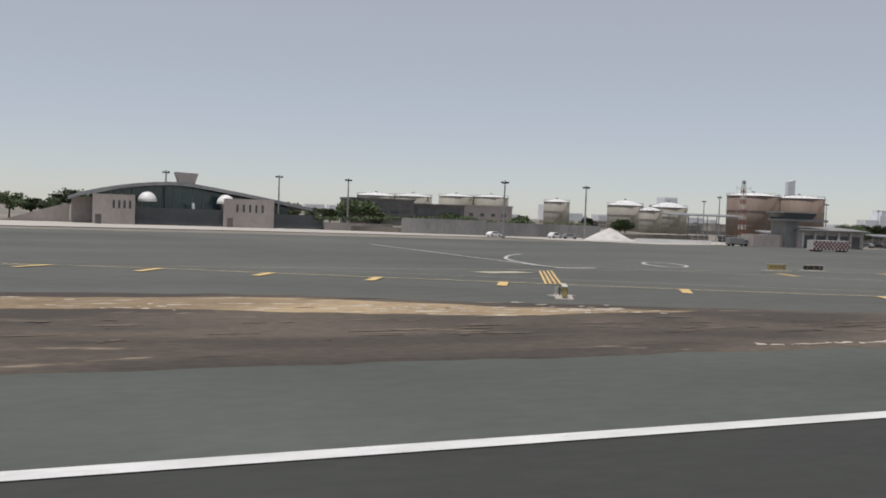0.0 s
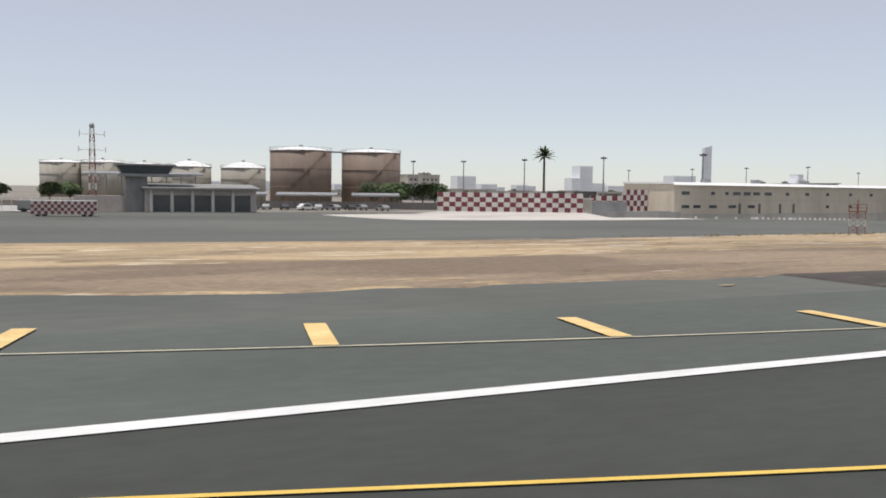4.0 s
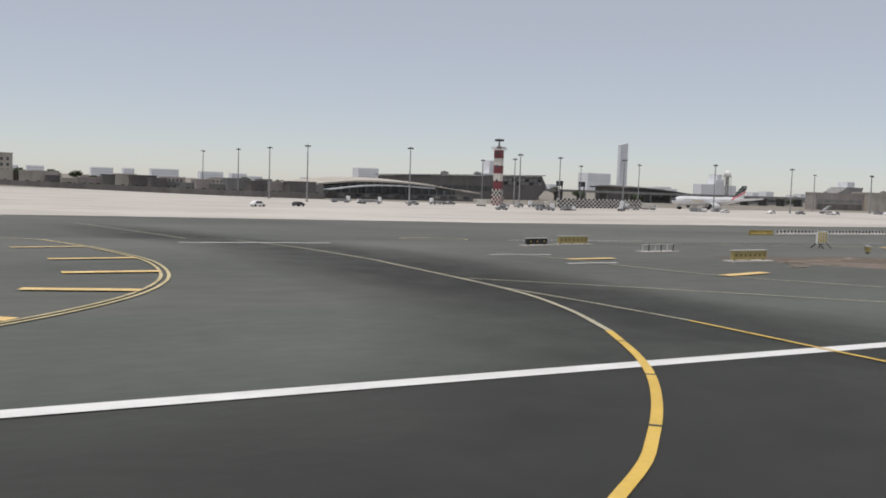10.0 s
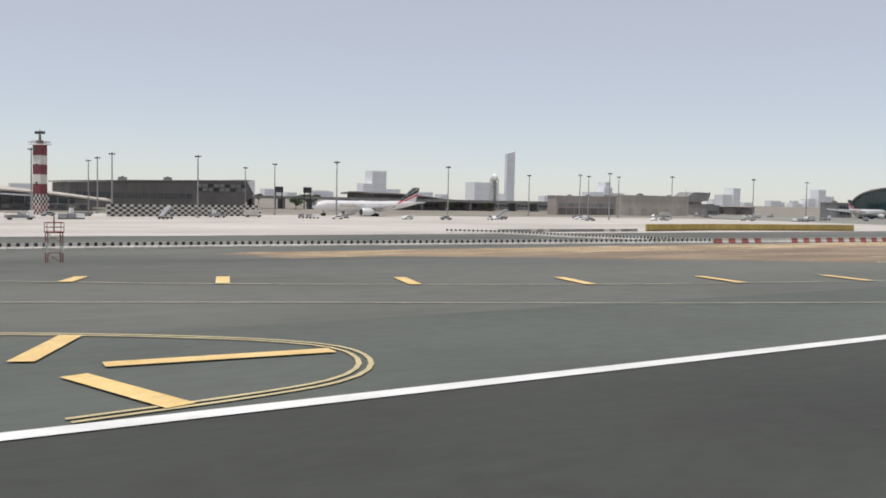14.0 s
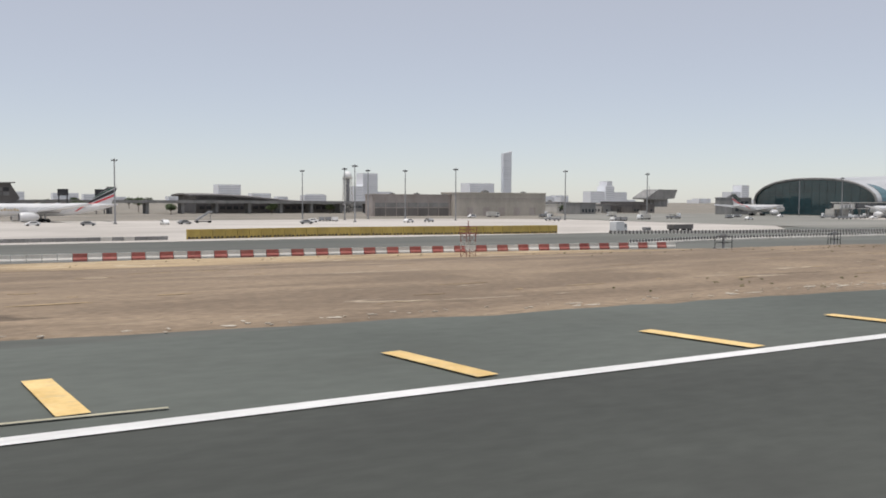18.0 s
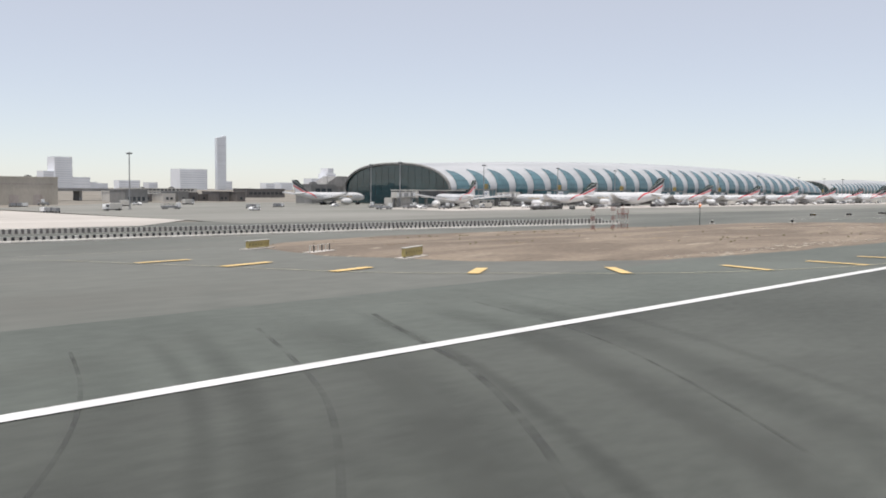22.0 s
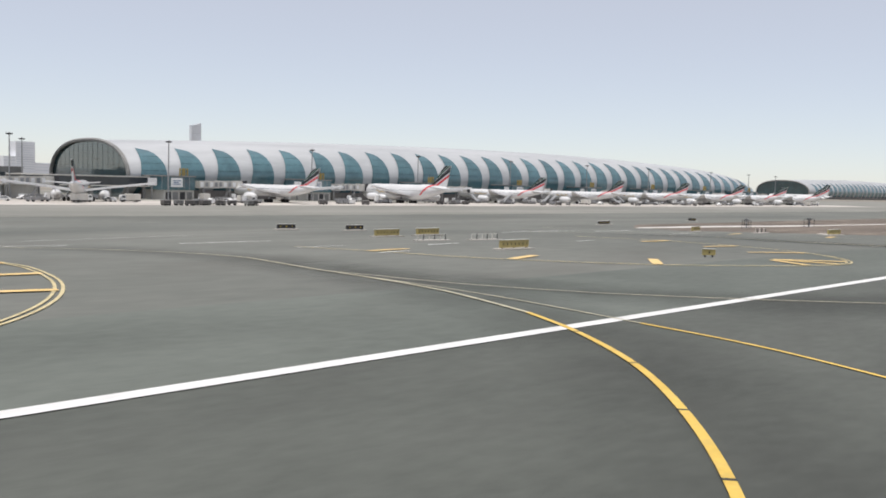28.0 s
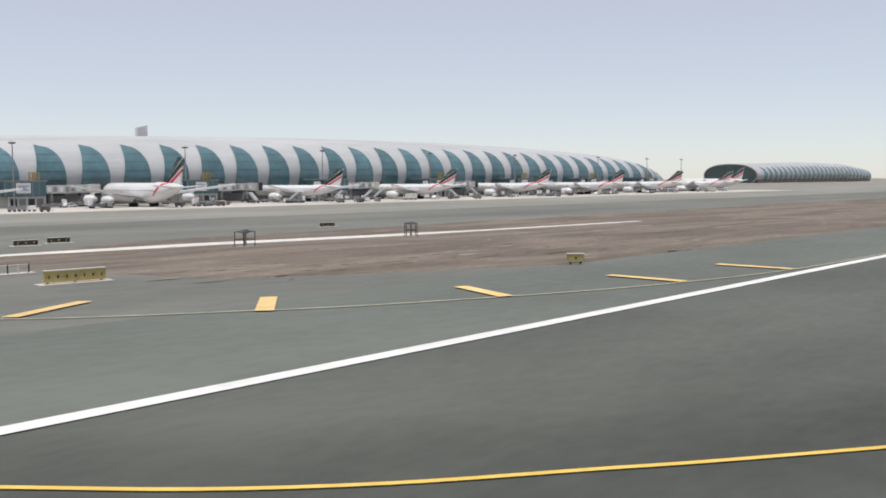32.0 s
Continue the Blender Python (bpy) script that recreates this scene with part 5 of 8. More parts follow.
lat = lattice(1.25, 2.7, 3, "red and white lattice mast standing on the sand")
put(lat, 249, 78.9)
again(lat, 539, 86.8)
again(lat, 713.6, 88.4)
again(lat, 926.5, 88)
thin = lattice(0.5, 4.0, 5, "slim red and white lattice antenna on the sand", False)
put(thin, 914.4, 86.3)
again(thin, 922.5, 87.5)
tall = lattice(1.5, 16.8, 12, "tall red and white lattice radio mast behind the fire station", False, 2.2, 0.5)
put(tall, 172.3, 201.6)
bm = B()
for z, e in ((9, 2.2), (12.4, 2.6), (15.6, 2.4)):
    bar(bm, (-e, 0, z), (e, 0, z), 0.05)
    for sx in (-e, e):
        bar(bm, (sx, 0, z - 0.5), (sx, 0, z + 0.7), 0.06)
lathe(bm, [(0.4, 16.8), (0.5, 17.1), (0.5, 17.6), (0.2, 17.9)], 10)
part("aerial", bm, "grey", tall)


def equipment_stand(label):
    """A small steel stand with posts and a lamp box on a plinth."""
    t = thing("equipment_stand", label, "equipment stand", "equipment stands")
    bm = B()
    box(bm, -1.0, -0.8, 0, 1.0, 0.8, 0.08)
    part("plinth", bm, "mid_grey", t)
    for sx, sy in ((-0.8, -0.6), (0.8, -0.6), (0.8, 0.6), (-0.8, 0.6)):
        bm = B()
        bar(bm, (sx, sy, 0), (sx, sy, 1.5), 0.05)
        part("post", bm, "dark", t)
    for z in (0.75, 1.5):
        for a, b in (((-0.8, -0.6), (0.8, -0.6)), ((0.8, -0.6), (0.8, 0.6)), ((0.8, 0.6), (-0.8, 0.6)), ((-0.8, 0.6), (-0.8, -0.6))):
            bm = B()
            bar(bm, (*a, z), (*b, z), 0.04, None, 4)
            part("rail", bm, "dark", t)
    bm = B()
    bar(bm, (0, 0, 0), (0, 0, 1.5), 0.14, 0.1, 8)
    box(bm, -0.3, -0.25, 1.3, 0.3, 0.25, 1.75)
    part("lamp_head", bm, "grey", t)
    return t


ts = equipment_stand("steel equipment stand with railings and a lamp head")
put(ts, 742.4, 76.2)
for x, y in ((764.4, 76.9), (1116.6, 75.8), (1136.6, 72.6)):
    again(ts, x, y, 20 * (x % 3))


def taxi_sign(w, h, face, label, bars=4, slab_on=True):
    """A low guidance sign on legs and a concrete base."""
    t = thing("taxiway_sign", label, "airfield sign", "taxiway signs")
    if slab_on:
        bm = B()
        box(bm, -w / 2 - 0.35, -0.55, 0, w / 2 + 0.35, 0.55, 0.09)
        part("base", bm, "apron", t, "pale concrete base")
    bm = B()
    box(bm, -w / 2, -0.14, 0.16, w / 2, 0.14, 0.16 + h)
    bmesh.ops.bevel(bm, geom=bm.edges[:], offset=0.03, segments=1)
    box_ob = part("panel", bm, face, t)
    n = max(2, int(w / 0.9))
    for i in range(n):
        bm = B()
        x = -w / 2 + 0.2 + (w - 0.4) * i / (n - 1)
        box(bm, x - 0.05, -0.05, 0.0, x + 0.05, 0.05, 0.2)
        part("leg", bm, "dark", t)
    for i in range(bars):
        for s in (-1, 1):
            bm = B()
            x = -w / 2 + w * (i + 0.5) / bars
            bw = w / bars * (0.10 if i % 2 else 0.07)
            y0, y1 = sorted((s * 0.142, s * 0.155))
            box(bm, x - bw, y0, 0.16 + h * 0.36, x + bw, y1, 0.16 + h * 0.62)
            part("mark", bm, "black" if face != "black" else "yellow", box_ob)
    bm = B()
    box(bm, -w / 2 - 0.03, -0.17, 0.15 + h, w / 2 + 0.03, 0.17, 0.20 + h)
    part("cap", bm, "pale_wall", t)
    return t


def post_row(w, n, label):
    t = thing("marker_stand", label, "marker frame", "marker frames")
    bm = B()
    box(bm, -w / 2 - 0.3, -0.5, 0, w / 2 + 0.3, 0.5, 0.08)
    part("base", bm, "apron", t, "pale concrete base")
    for i in range(n):
        bm = B()
        x = -w / 2 + w * i / (n - 1)
        bar(bm, (x, 0, 0.06), (x, 0, 0.62), 0.05)
        part("post", bm, "dark" if i % 2 else "pale_wall", t)
    bm = B()
    bar(bm, (-w / 2, 0, 0.6), (w / 2, 0, 0.6), 0.025)
    part("rail", bm, "pale_wall", t)
    return t


long_sign = taxi_sign(3.3, 0.62, "sign_olive", "long olive-yellow taxiway sign with dark marks on concrete base", 7)
put(long_sign, 432, 68, 4)
for x, y, a in ((431.3, 46.3, 3), (375.6, 63.6, 4), (833, 68, 20), (831.6, 46.6, 22), (1029.4, 70.5, 0), (1017.3, 48.0, -3), (1088.5, 70.5, 10), (1086.7, 48.5, -5), (1023.1, 70.2, 0)):
    again(long_sign, x, y, a)
dark_sign = taxi_sign(2.4, 0.5, "black", "black taxiway sign with small yellow marks", 3)
put(dark_sign, 376.6, 56, 5)
for x, y, a in ((426.4, 65.5, 12), (765, 61.5, 15), (1031, 84.8, -5), (1109.6, 101.8, -10), (1026.3, 92.4, -10), (969, 92, 20), (1104.8, 99, -10), (1153, 107, -10), (82.2, 84.2, -12), (946, 65, 20)):
    again(dark_sign, x, y, a)
mid_sign = taxi_sign(2.7, 0.62, "sign_olive", "olive-yellow taxiway sign on a low base", 4)
put(mid_sign, 76, 83.5, 5)
again(mid_sign, 144.5, 108.8, 8)
again(mid_sign, 373.7, 93.5, 3)
again(mid_sign, 29, 51, 62)
short_sign = taxi_sign(1.0, 0.46, "sign_olive", "small ochre distance sign on a concrete slab", 1, False)
put(short_sign, 326.2, 32.4, 20)
for x, y, a in ((900.6, 32.6, -35), (1109.4, 31.4, -42), (1024.6, 34.2, -42), (97.6, 65.2, 40), (451.6, 52.4, 50)):
    again(short_sign, x, y, a)
put(taxi_sign(1.0, 0.46, "black", "small dark-faced distance sign on a pale slab", 1, False), 716.2, 32.7, -30)
posts = post_row(3.3, 6, "low white marker frame with short posts")
put(posts, 431.6, 56, 4)
for x, y, a in ((831.8, 57.6, 22), (1022, 62.4, -10), (1028.2, 61, -10), (1087, 59.2, 0), (376, 60, 4)):
    again(posts, x, y, a)
stub = post_row(0.9, 4, "small white marker stand with short posts")
put(stub, 481.2, 32, 0)
again(stub, 752, 33.2, 20)
again(stub, 29.4, 52, 10)
mk = thing("marker_post", "short dusty white marker post with dark cap beside a slab", "airfield marker")
for z, zz, mt in ((0.07, 0.45, "pale_wall"), (0.45, 0.52, "brown_dark")):
    bm = B()
    box(bm, -0.13, -0.13, z, 0.13, 0.13, zz)
    part("band", bevelled(bm, 0.02), mt, mk)
bm = B()
box(bm, -0.3, -0.3, 0, 0.3, 0.3, 0.07)
part("foot", bm, "crust", mk)
put(mk, 285.7, 31.6, 20, 0.13)
# end-on sign at the small brown island, and the striped board
ob = again(long_sign, 491.5, 35, 54)
tagged(ob, "yellow taxiway sign seen on its narrow concrete base")
bm = B()
box(bm, -0.9, -0.1, 0.45, 0.9, 0.1, 1.6)
brd = thing("striped_board", "tall white board with yellow stripes on a stand", "marker board")
part("board", bm, "white", brd)
for k in range(4):
    bm = B()
    box(bm, -0.85 + 0.45 * k, -0.13, 0.5, -0.65 + 0.45 * k, -0.1, 1.55)
    part("yellow_bar", bm, "yellow", brd)
for dx in (-0.7, 0.7):
    bm = B()
    bar(bm, (dx, -0.66, 0.03), (dx, 0, 0.58), 0.05)
    bar(bm, (dx, 0.66, 0.03), (dx, 0, 0.58), 0.05)
    part("foot", bm, "dark", brd)
put(brd, 455.6, 60.5, 12)


bm = B()
box(bm, -1.2, -0.65, 0, 1.2, 0.65, 0.12)
slab1 = tagged(part("concrete_slab", bevelled(bm, 0.02), "apron"), "flat pale concrete slab let into the sand edge", "slab", "concrete slabs")
put(slab1, 716.4, 30.3, 8)
for x, y, w, d in ((262.2, 31.6, 0.75, 0.55), (326.6, 30.2, 0.45, 1.2), (447, 38.4, 0.6, 0.4), (759, 36.4, 0.6, 0.4), (760.5, 41, 0.55, 0.4), (450, 37.6, 0.5, 0.35), (278.6, 31.2, 0.85, 1.0), (285.75, 30.4, 0.48, 1.7)):
    bm = B()
    box(bm, -w, -d, 0, w, d, 0.13)
    put(tagged(part("concrete_slab", bevelled(bm, 0.02), "apron"), "pale concrete slab lying across the sand edge", "slab", "concrete slabs"), x, y, -3)
for x, y, a in ((751, 30.6, 8), (900.2, 30.4, 8), (488.4, 30.2, -20), (492, 33.2, 60)):
    again(slab1, x, y, a)
for x, y, a in ((930, 40, 10), (1087, 50, 10)):
    again(slab1, x, y, a)

ap_l = thing("approach_light", "yellow light bar on two thin legs", "airfield light", "approach lights")
bm = B()
box(bm, -0.45, -0.15, 0, 0.45, 0.15, 0.06)
part("foot_plate", bm, "mid_grey", ap_l)
for dx in (-0.3, 0.3):
    bm = B()
    bar(bm, (dx, 0, 0.06), (dx, 0, 0.95), 0.025)
    part("leg", bm, "dark", ap_l)
bm = B()
box(bm, -0.42, -0.12, 0.95, 0.42, 0.12, 1.12)
part("head", bevelled(bm), "ochre", ap_l)
for dx in (-0.28, 0, 0.28):
    bm = B()
    lathe(bm, [(0.06, -0.15), (0.06, -0.12)], 10, "y", (dx, 0, 1.035))
    part("lamp_glass", bm, "glass_dark", ap_l)
ap_l.scale = (0.72, 0.72, 0.62)
ap_l.location = (51.7, 43.7, 0)
for x, y in ((52.2, 38.7), (52.4, 29.6)):
    again(ap_l, x, y)
brk = thing("leaning_markers", "cluster of leaning dusty marker boards on a slab", "marker")
bm = B()
box(bm, -1.1, -0.5, 0, 1.1, 0.7, 0.06)
part("slab", bevelled(bm, 0.02), "crust", brk)
for dx, a, tilt, hh, mt in ((-0.7, 30, 28, 0.55, "crust"), (-0.1, -15, 40, 0.8, "pale_wall"), (0.3, 20, 18, 0.6, "brown_dark"), (0.75, -40, 50, 0.5, "crust")):
    bm = B()
    box(bm, -0.28, -0.03, 0.0, 0.28, 0.03, hh, pose(dx, 0.1, 0.06, tilt, 0, a))
    part("board", bevelled(bm, 0.01), mt, brk)
bm = B()
bar(bm, (0.5, -0.1, 0.05), (0.5, -0.1, 0.95), 0.035)
part("post", bm, "brown_dark", brk)
put(brk, 53.8, 38.2, 20)

ws = thing("windsock", "orange windsock half filled on a thin mast", "windsock")
bm = B()
bar(bm, (0, 0, 0), (0, 0, 4.2), 0.07)
part("mast", bm, "dark", ws)
for nm, mt, k0, k1, g in (("sock", "orange", 0, 5, 0.0), ("white_band", "white", 2, 3, 0.012)):
    bm = B()
    rings = []
    for k in range(k0, k1 + 1):
        f = k / 5
        rr = 0.3 * (1 - 0.45 * f) + g
        rings.append([bm.verts.new((-0.05 - 1.8 * f, rr * math.cos(a * math.pi / 6), 4.1 - 0.5 * f * f + rr * math.sin(a * math.pi / 6))) for a in range(12)])
    for a, b in zip(rings, rings[1:]):
        for k in range(12):
            bm.faces.new((a[k], a[(k + 1) % 12], b[(k + 1) % 12], b[k]))
    part(nm, bm, mt, ws, "", True)
put(ws, 950.6, 85.4, 25)


# ---------------------------------------------------------------- barriers and blast walls
def barrier(L, w, h, mat, label, group):
    """One road barrier with a broad foot and a narrower top."""
    bm = B()
    prof = ((-w / 2, 0), (w / 2, 0), (w / 2, h * 0.25), (w * 0.24, h * 0.5), (w * 0.2, h), (-w * 0.2, h), (-w * 0.24, h * 0.5), (-w / 2, h * 0.25))
    slab(bm, [(-L / 2, y, z) for y, z in prof], (L, 0, 0))
    return tagged(part("barrier", bm, mat), label, "barrier", group)


def run_of(pts, pitch, kinds, pick=None):
    """Sets barriers end to end along a path, taking the kinds in turn."""
    path = smooth_path(pts)
    want, s, n = 0.0, 0.0, 0
    fresh = set()
    for p, q in zip(path, path[1:]):
        d = (q - p).length
        while s + d >= want:
            r = p + (q - p) * ((want - s) / d)
            k = (pick(n) if pick else n) % len(kinds)
            a = math.degrees(math.atan2(q.y - p.y, q.x - p.x))
            if k in fresh:
                again(kinds[k], r.x, r.y, a)
            else:
                put(kinds[k], r.x, r.y, a)
                fresh.add(k)
            want += pitch
            n += 1
        s += d


rw = [barrier(1.52, 0.65, 0.88, m, l, "red and white barriers") for m, l in (("dusty_red", "dusty red plastic road barrier on the sand edge"), ("pale_wall", "dusty white plastic road barrier on the sand edge"))]
run_of([(655.6, 112.0), (664.1, 111.1), (686.1, 109.0), (708, 106.5), (729.8, 103), (751.4, 98.7), (756.4, 97.7)], 1.6, rw, lambda n: 1 if 7 <= n <= 11 else n)


def chequered_kerb():
    """A white kerb barrier whose upper half is black over half its length."""
    t = thing("kerb_barrier", "white concrete kerb barrier with one black painted half", "barrier", "black and white barriers")
    bm = B()
    prof = ((-0.3, 0), (0.3, 0), (0.3, 0.2), (0.15, 0.42), (0.12, 0.82), (-0.12, 0.82), (-0.15, 0.42), (-0.3, 0.2))
    slab(bm, [(-0.49, y, z) for y, z in prof], (0.98, 0, 0))
    part("body", bm, "pale_wall", t)
    bm = B()
    slab(bm, [(-0.44, y, z) for y, z in ((-0.17, 0.38), (0.17, 0.38), (0.16, 0.42), (0.13, 0.83), (-0.13, 0.83), (-0.16, 0.42))], (0.42, 0, 0))
    part("black_half", bm, "black", t, "black painted half")
    return t


kerb = chequered_kerb()
run_of([(516.6, 121), (546.8, 122.5), (577, 121.2), (607, 118), (639.6, 114.1), (654.4, 112.1)], 1.02, [kerb])
for row in (((760.6, 112.2), (782.2, 118.4), (804.5, 121.5), (838.2, 122.5), (871.9, 122.4), (905.6, 119.5), (938.6, 112.9), (957.2, 108.4)), ((640, 178), (650, 169), (654.4, 152), (655, 134), (653.5, 116.5))):
    run_of(row, 1.02, [chequered_kerb()])


ochre_bar = barrier(1.5, 0.6, 0.85, "ochre", "ochre painted concrete barrier at the end of the row", "ochre barriers")
run_of([(509.5, 120.4), (511.5, 120.6), (515.4, 120.9)], 1.6, [ochre_bar])


def far_row(pts, pitch, size, mats, label, pick):
    """A far row of kerb barriers, too small to tell apart, in two colours."""
    path = smooth_path(pts)
    for c, mat in enumerate(mats):
        bm = B()
        want, s, n = 0.0, 0.0, 0
        for p, q in zip(path, path[1:]):
            d = (q - p).length
            while s + d >= want:
                r = p + (q - p) * ((want - s) / d)
                if pick(n) == c:
                    a = math.atan2(q.y - p.y, q.x - p.x)
                    box(bm, -size / 2, -0.3, 0, size / 2, 0.3, 0.75, Matrix.Translation((r.x, r.y, zg(r.x, r.y))) @ Matrix.Rotation(a, 4, "Z"))
                want += pitch
                n += 1
            s += d
        tagged(part("kerb_barriers", bm, mat), label[c], "barrier", "far kerb barriers", "stuff")


BWF = ("far row of dark painted kerb barriers", "far row of white painted kerb barriers")
GW = ("far row of grey concrete kerb barriers", "far row of white painted kerb barriers")
far_row([(807, 169.7), (843.4, 159.5), (880.6, 153.2), (917.8, 146.2), (954.3, 136.6), (977.6, 126)], 0.5, 0.49, ("brown_dark", "pale_wall"), BWF, lambda n: n % 2)
far_row([(655, 177.5), (668, 178.4), (684, 179), (702, 179.6)], 2.1, 2.0, ("mid_grey", "pale_wall"), GW, lambda n: 1 if (n // 4) % 3 == 1 and n % 2 else 0)


def wall_run(x0, y0, x1, y1, n, h, mat, label, marks=False):
    """A blast wall of n sections set end to end."""
    t = thing("blast_wall", label, "barrier wall")
    L = math.hypot(x1 - x0, y1 - y0)
    for k in range(n):
        a, b = L * k / n + 0.03, L * (k + 1) / n - 0.03
        bm = B()
        box(bm, a, -0.28, 0, b, 0.28, h)
        pn = part("panel", bevelled(bm, 0.04), mat, t)
        if marks:
            bm = B()
            for q in range(3):
                c = a + (b - a) * (0.06 + 0.3 * q)
                box(bm, c, -0.3, 0.12, c + (b - a) * 0.2, -0.28, 0.5)
            part("black_marks", bm, "black", pn)
    return put(t, x0, y0, math.degrees(math.atan2(y1 - y0, x1 - x0)))


wall_run(706, 180, 738, 184, 12, 2.0, "ochre", "low dull ochre concrete blast wall in sections", True)
wall_run(738, 184, 796, 176.8, 23, 2.0, "ochre", "low ochre concrete blast wall with black marks", True)


# ---------------------------------------------------------------- vehicles
def wheel(x, y0, y1, r, parent):
    bm = B()
    bar(bm, (x, y0, r + 0.01), (x, y1, r + 0.01), r, None, 12)
    return part("wheel", bm, "rubber", parent)


def truck(name, L, w, h, cab_h, body, cab, label, group):
    t = thing(name, label, "vehicle", group)
    bm = B()
    box(bm, -L / 2, -w / 2, 0.55, L * 0.22, w / 2, h)
    part("body", bevelled(bm, 0.05), body, t)
    bm = B()
    x0, x1 = L * 0.24, L / 2
    slab(bm, [(x0, -w / 2, 0.5), (x1, -w / 2, 0.5), (x1, -w / 2, 0.5 + (cab_h - 0.5) * 0.5), (x1 - 0.3, -w / 2, cab_h), (x0, -w / 2, cab_h)], (0, w, 0))
    cb = part("cab", bm, cab, t)
    for s in (-1, 1):
        bm = B()
        box(bm, x0 + 0.2, s * (w / 2 + 0.01) - 0.01, 0.5 + (cab_h - 0.5) * 0.48, x1 - 0.4, s * (w / 2 + 0.01) + 0.01, cab_h - 0.25)
        part("window", bm, "glass_dark", cb)
    bm = B()
    box(bm, -L / 2, -w * 0.4, 0.3, L / 2 - 0.1, w * 0.4, 0.56)
    part("chassis", bm, "dark", t)
    for s in (-1, 1):
        for x in (-L * 0.32, L * 0.34):
            wheel(x, s * w / 2, s * (w / 2 - 0.3), 0.41, t)
    return t


def car(name, mat, label, tall=1.0):
    t = thing(name, label, "vehicle", "parked cars")
    bm = B()
    side = [(-2.1, 0.35), (2.15, 0.35), (2.12, 0.7), (1.2, 0.86), (0.62, 1.36 * tall), (-1.1, 1.38 * tall), (-1.75, 0.95), (-2.1, 0.85)]
    slab(bm, [(x, -0.85, z) for x, z in side], (0, 1.7, 0))
    body = part("body", bevelled(bm, 0.05), mat, t)
    for s in (-1, 1):
        bm = B()
        slab(bm, [(-1.2, s * 0.87, 0.92), (0.95, s * 0.87, 0.92), (0.55, s * 0.87, 1.28 * tall), (-1.05, s * 0.87, 1.28 * tall)], (0, -0.02 * s, 0))
        part("window", bm, "glass_dark", body)
        for x in (-1.3, 1.35):
            wheel(x, s * 0.87, s * 0.62, 0.31, t)
    return t


put(truck("box_truck", 4.6, 2.1, 2.9, 2.38, "white", "white", "white box truck parked beside the barriers", "vehicles"), 812.5, 173, 12)
ft = thing("flat_trailer", "long dark brown trailer on wheels", "trailer")
bm = B()
box(bm, -4.2, -1.1, 0.8, 4.2, 1.1, 2.0)
part("bed", bevelled(bm, 0.05), "brown_dark", ft)
for x in (-3.2, -2.2, 2.2, 3.2):
    for s in (-1, 1):
        wheel(x, s * 1.05, s * 0.7, 0.4, ft)
put(ft, 833, 172, 8)
bm = B()
box(bm, -0.9, -0.7, 0, 0.9, 0.7, 1.3)
put(tagged(part("generator_box", bevelled(bm, 0.05), "mid_grey"), "grey generator box standing on the ground", "generator"), 823, 174, 6)
put(truck("service_truck", 5.5, 2.3, 2.2, 1.8, "mid_grey", "grey", "grey military-style truck on the forecourt", "vehicles"), 161, 190, -10)

loader = thing("cargo_loader", "low grey cargo loader with railings", "loader", "service vehicles")
bm = B()
box(bm, -3.5, -1.3, 0.5, 3.6, 1.3, 0.9)
box(bm, -3.5, -1.3, 0.95, 2.0, 1.3, 1.3)
part("deck", bm, "grey", loader)
bm = B()
box(bm, 2.1, -1.2, 0.9, 3.2, 0, 2.5)
part("cab", bevelled(bm, 0.05), "white", loader)
bm = B()
for s in (-1, 1):
    for x in (-3.4, -1.6, 0.2, 1.9):
        bar(bm, (x, s * 1.25, 1.3), (x, s * 1.25, 1.9), 0.04, None, 4)
    bar(bm, (-3.4, s * 1.25, 1.9), (1.9, s * 1.25, 1.9), 0.04, None, 4)
part("railing", bm, "dark", loader)
for x in (-2.5, 2.5):
    for s in (-1, 1):
        wheel(x, s * 1.25, s * 0.8, 0.4, loader)
put(loader, 560, 262, 6)
tug = thing("baggage_cart", "train of low baggage carts with a tug", "baggage cart", "service vehicles")
for x0, mt in ((-3.6, "grey"), (-1.1, "grey"), (1.4, "white")):
    bm = B()
    box(bm, x0, -0.8, 0.45, x0 + 2.1, 0.8, 0.6)
    box(bm, x0 + 0.1, -0.7, 0.6, x0 + 2.0, 0.7, 1.6)
    ct = part("cart", bm, mt, tug)
    for x in (x0 + 0.4, x0 + 1.7):
        bm = B()
        for q in (-1, 1):
            bar(bm, (x, q * 0.8, 0.26), (x, q * 0.6, 0.26), 0.25, None, 12)
        bar(bm, (x, -0.6, 0.26), (x, 0.6, 0.26), 0.04, None, 6)
        part("wheel_axle", bm, "rubber", ct)
put(tug, 574, 268, 15)


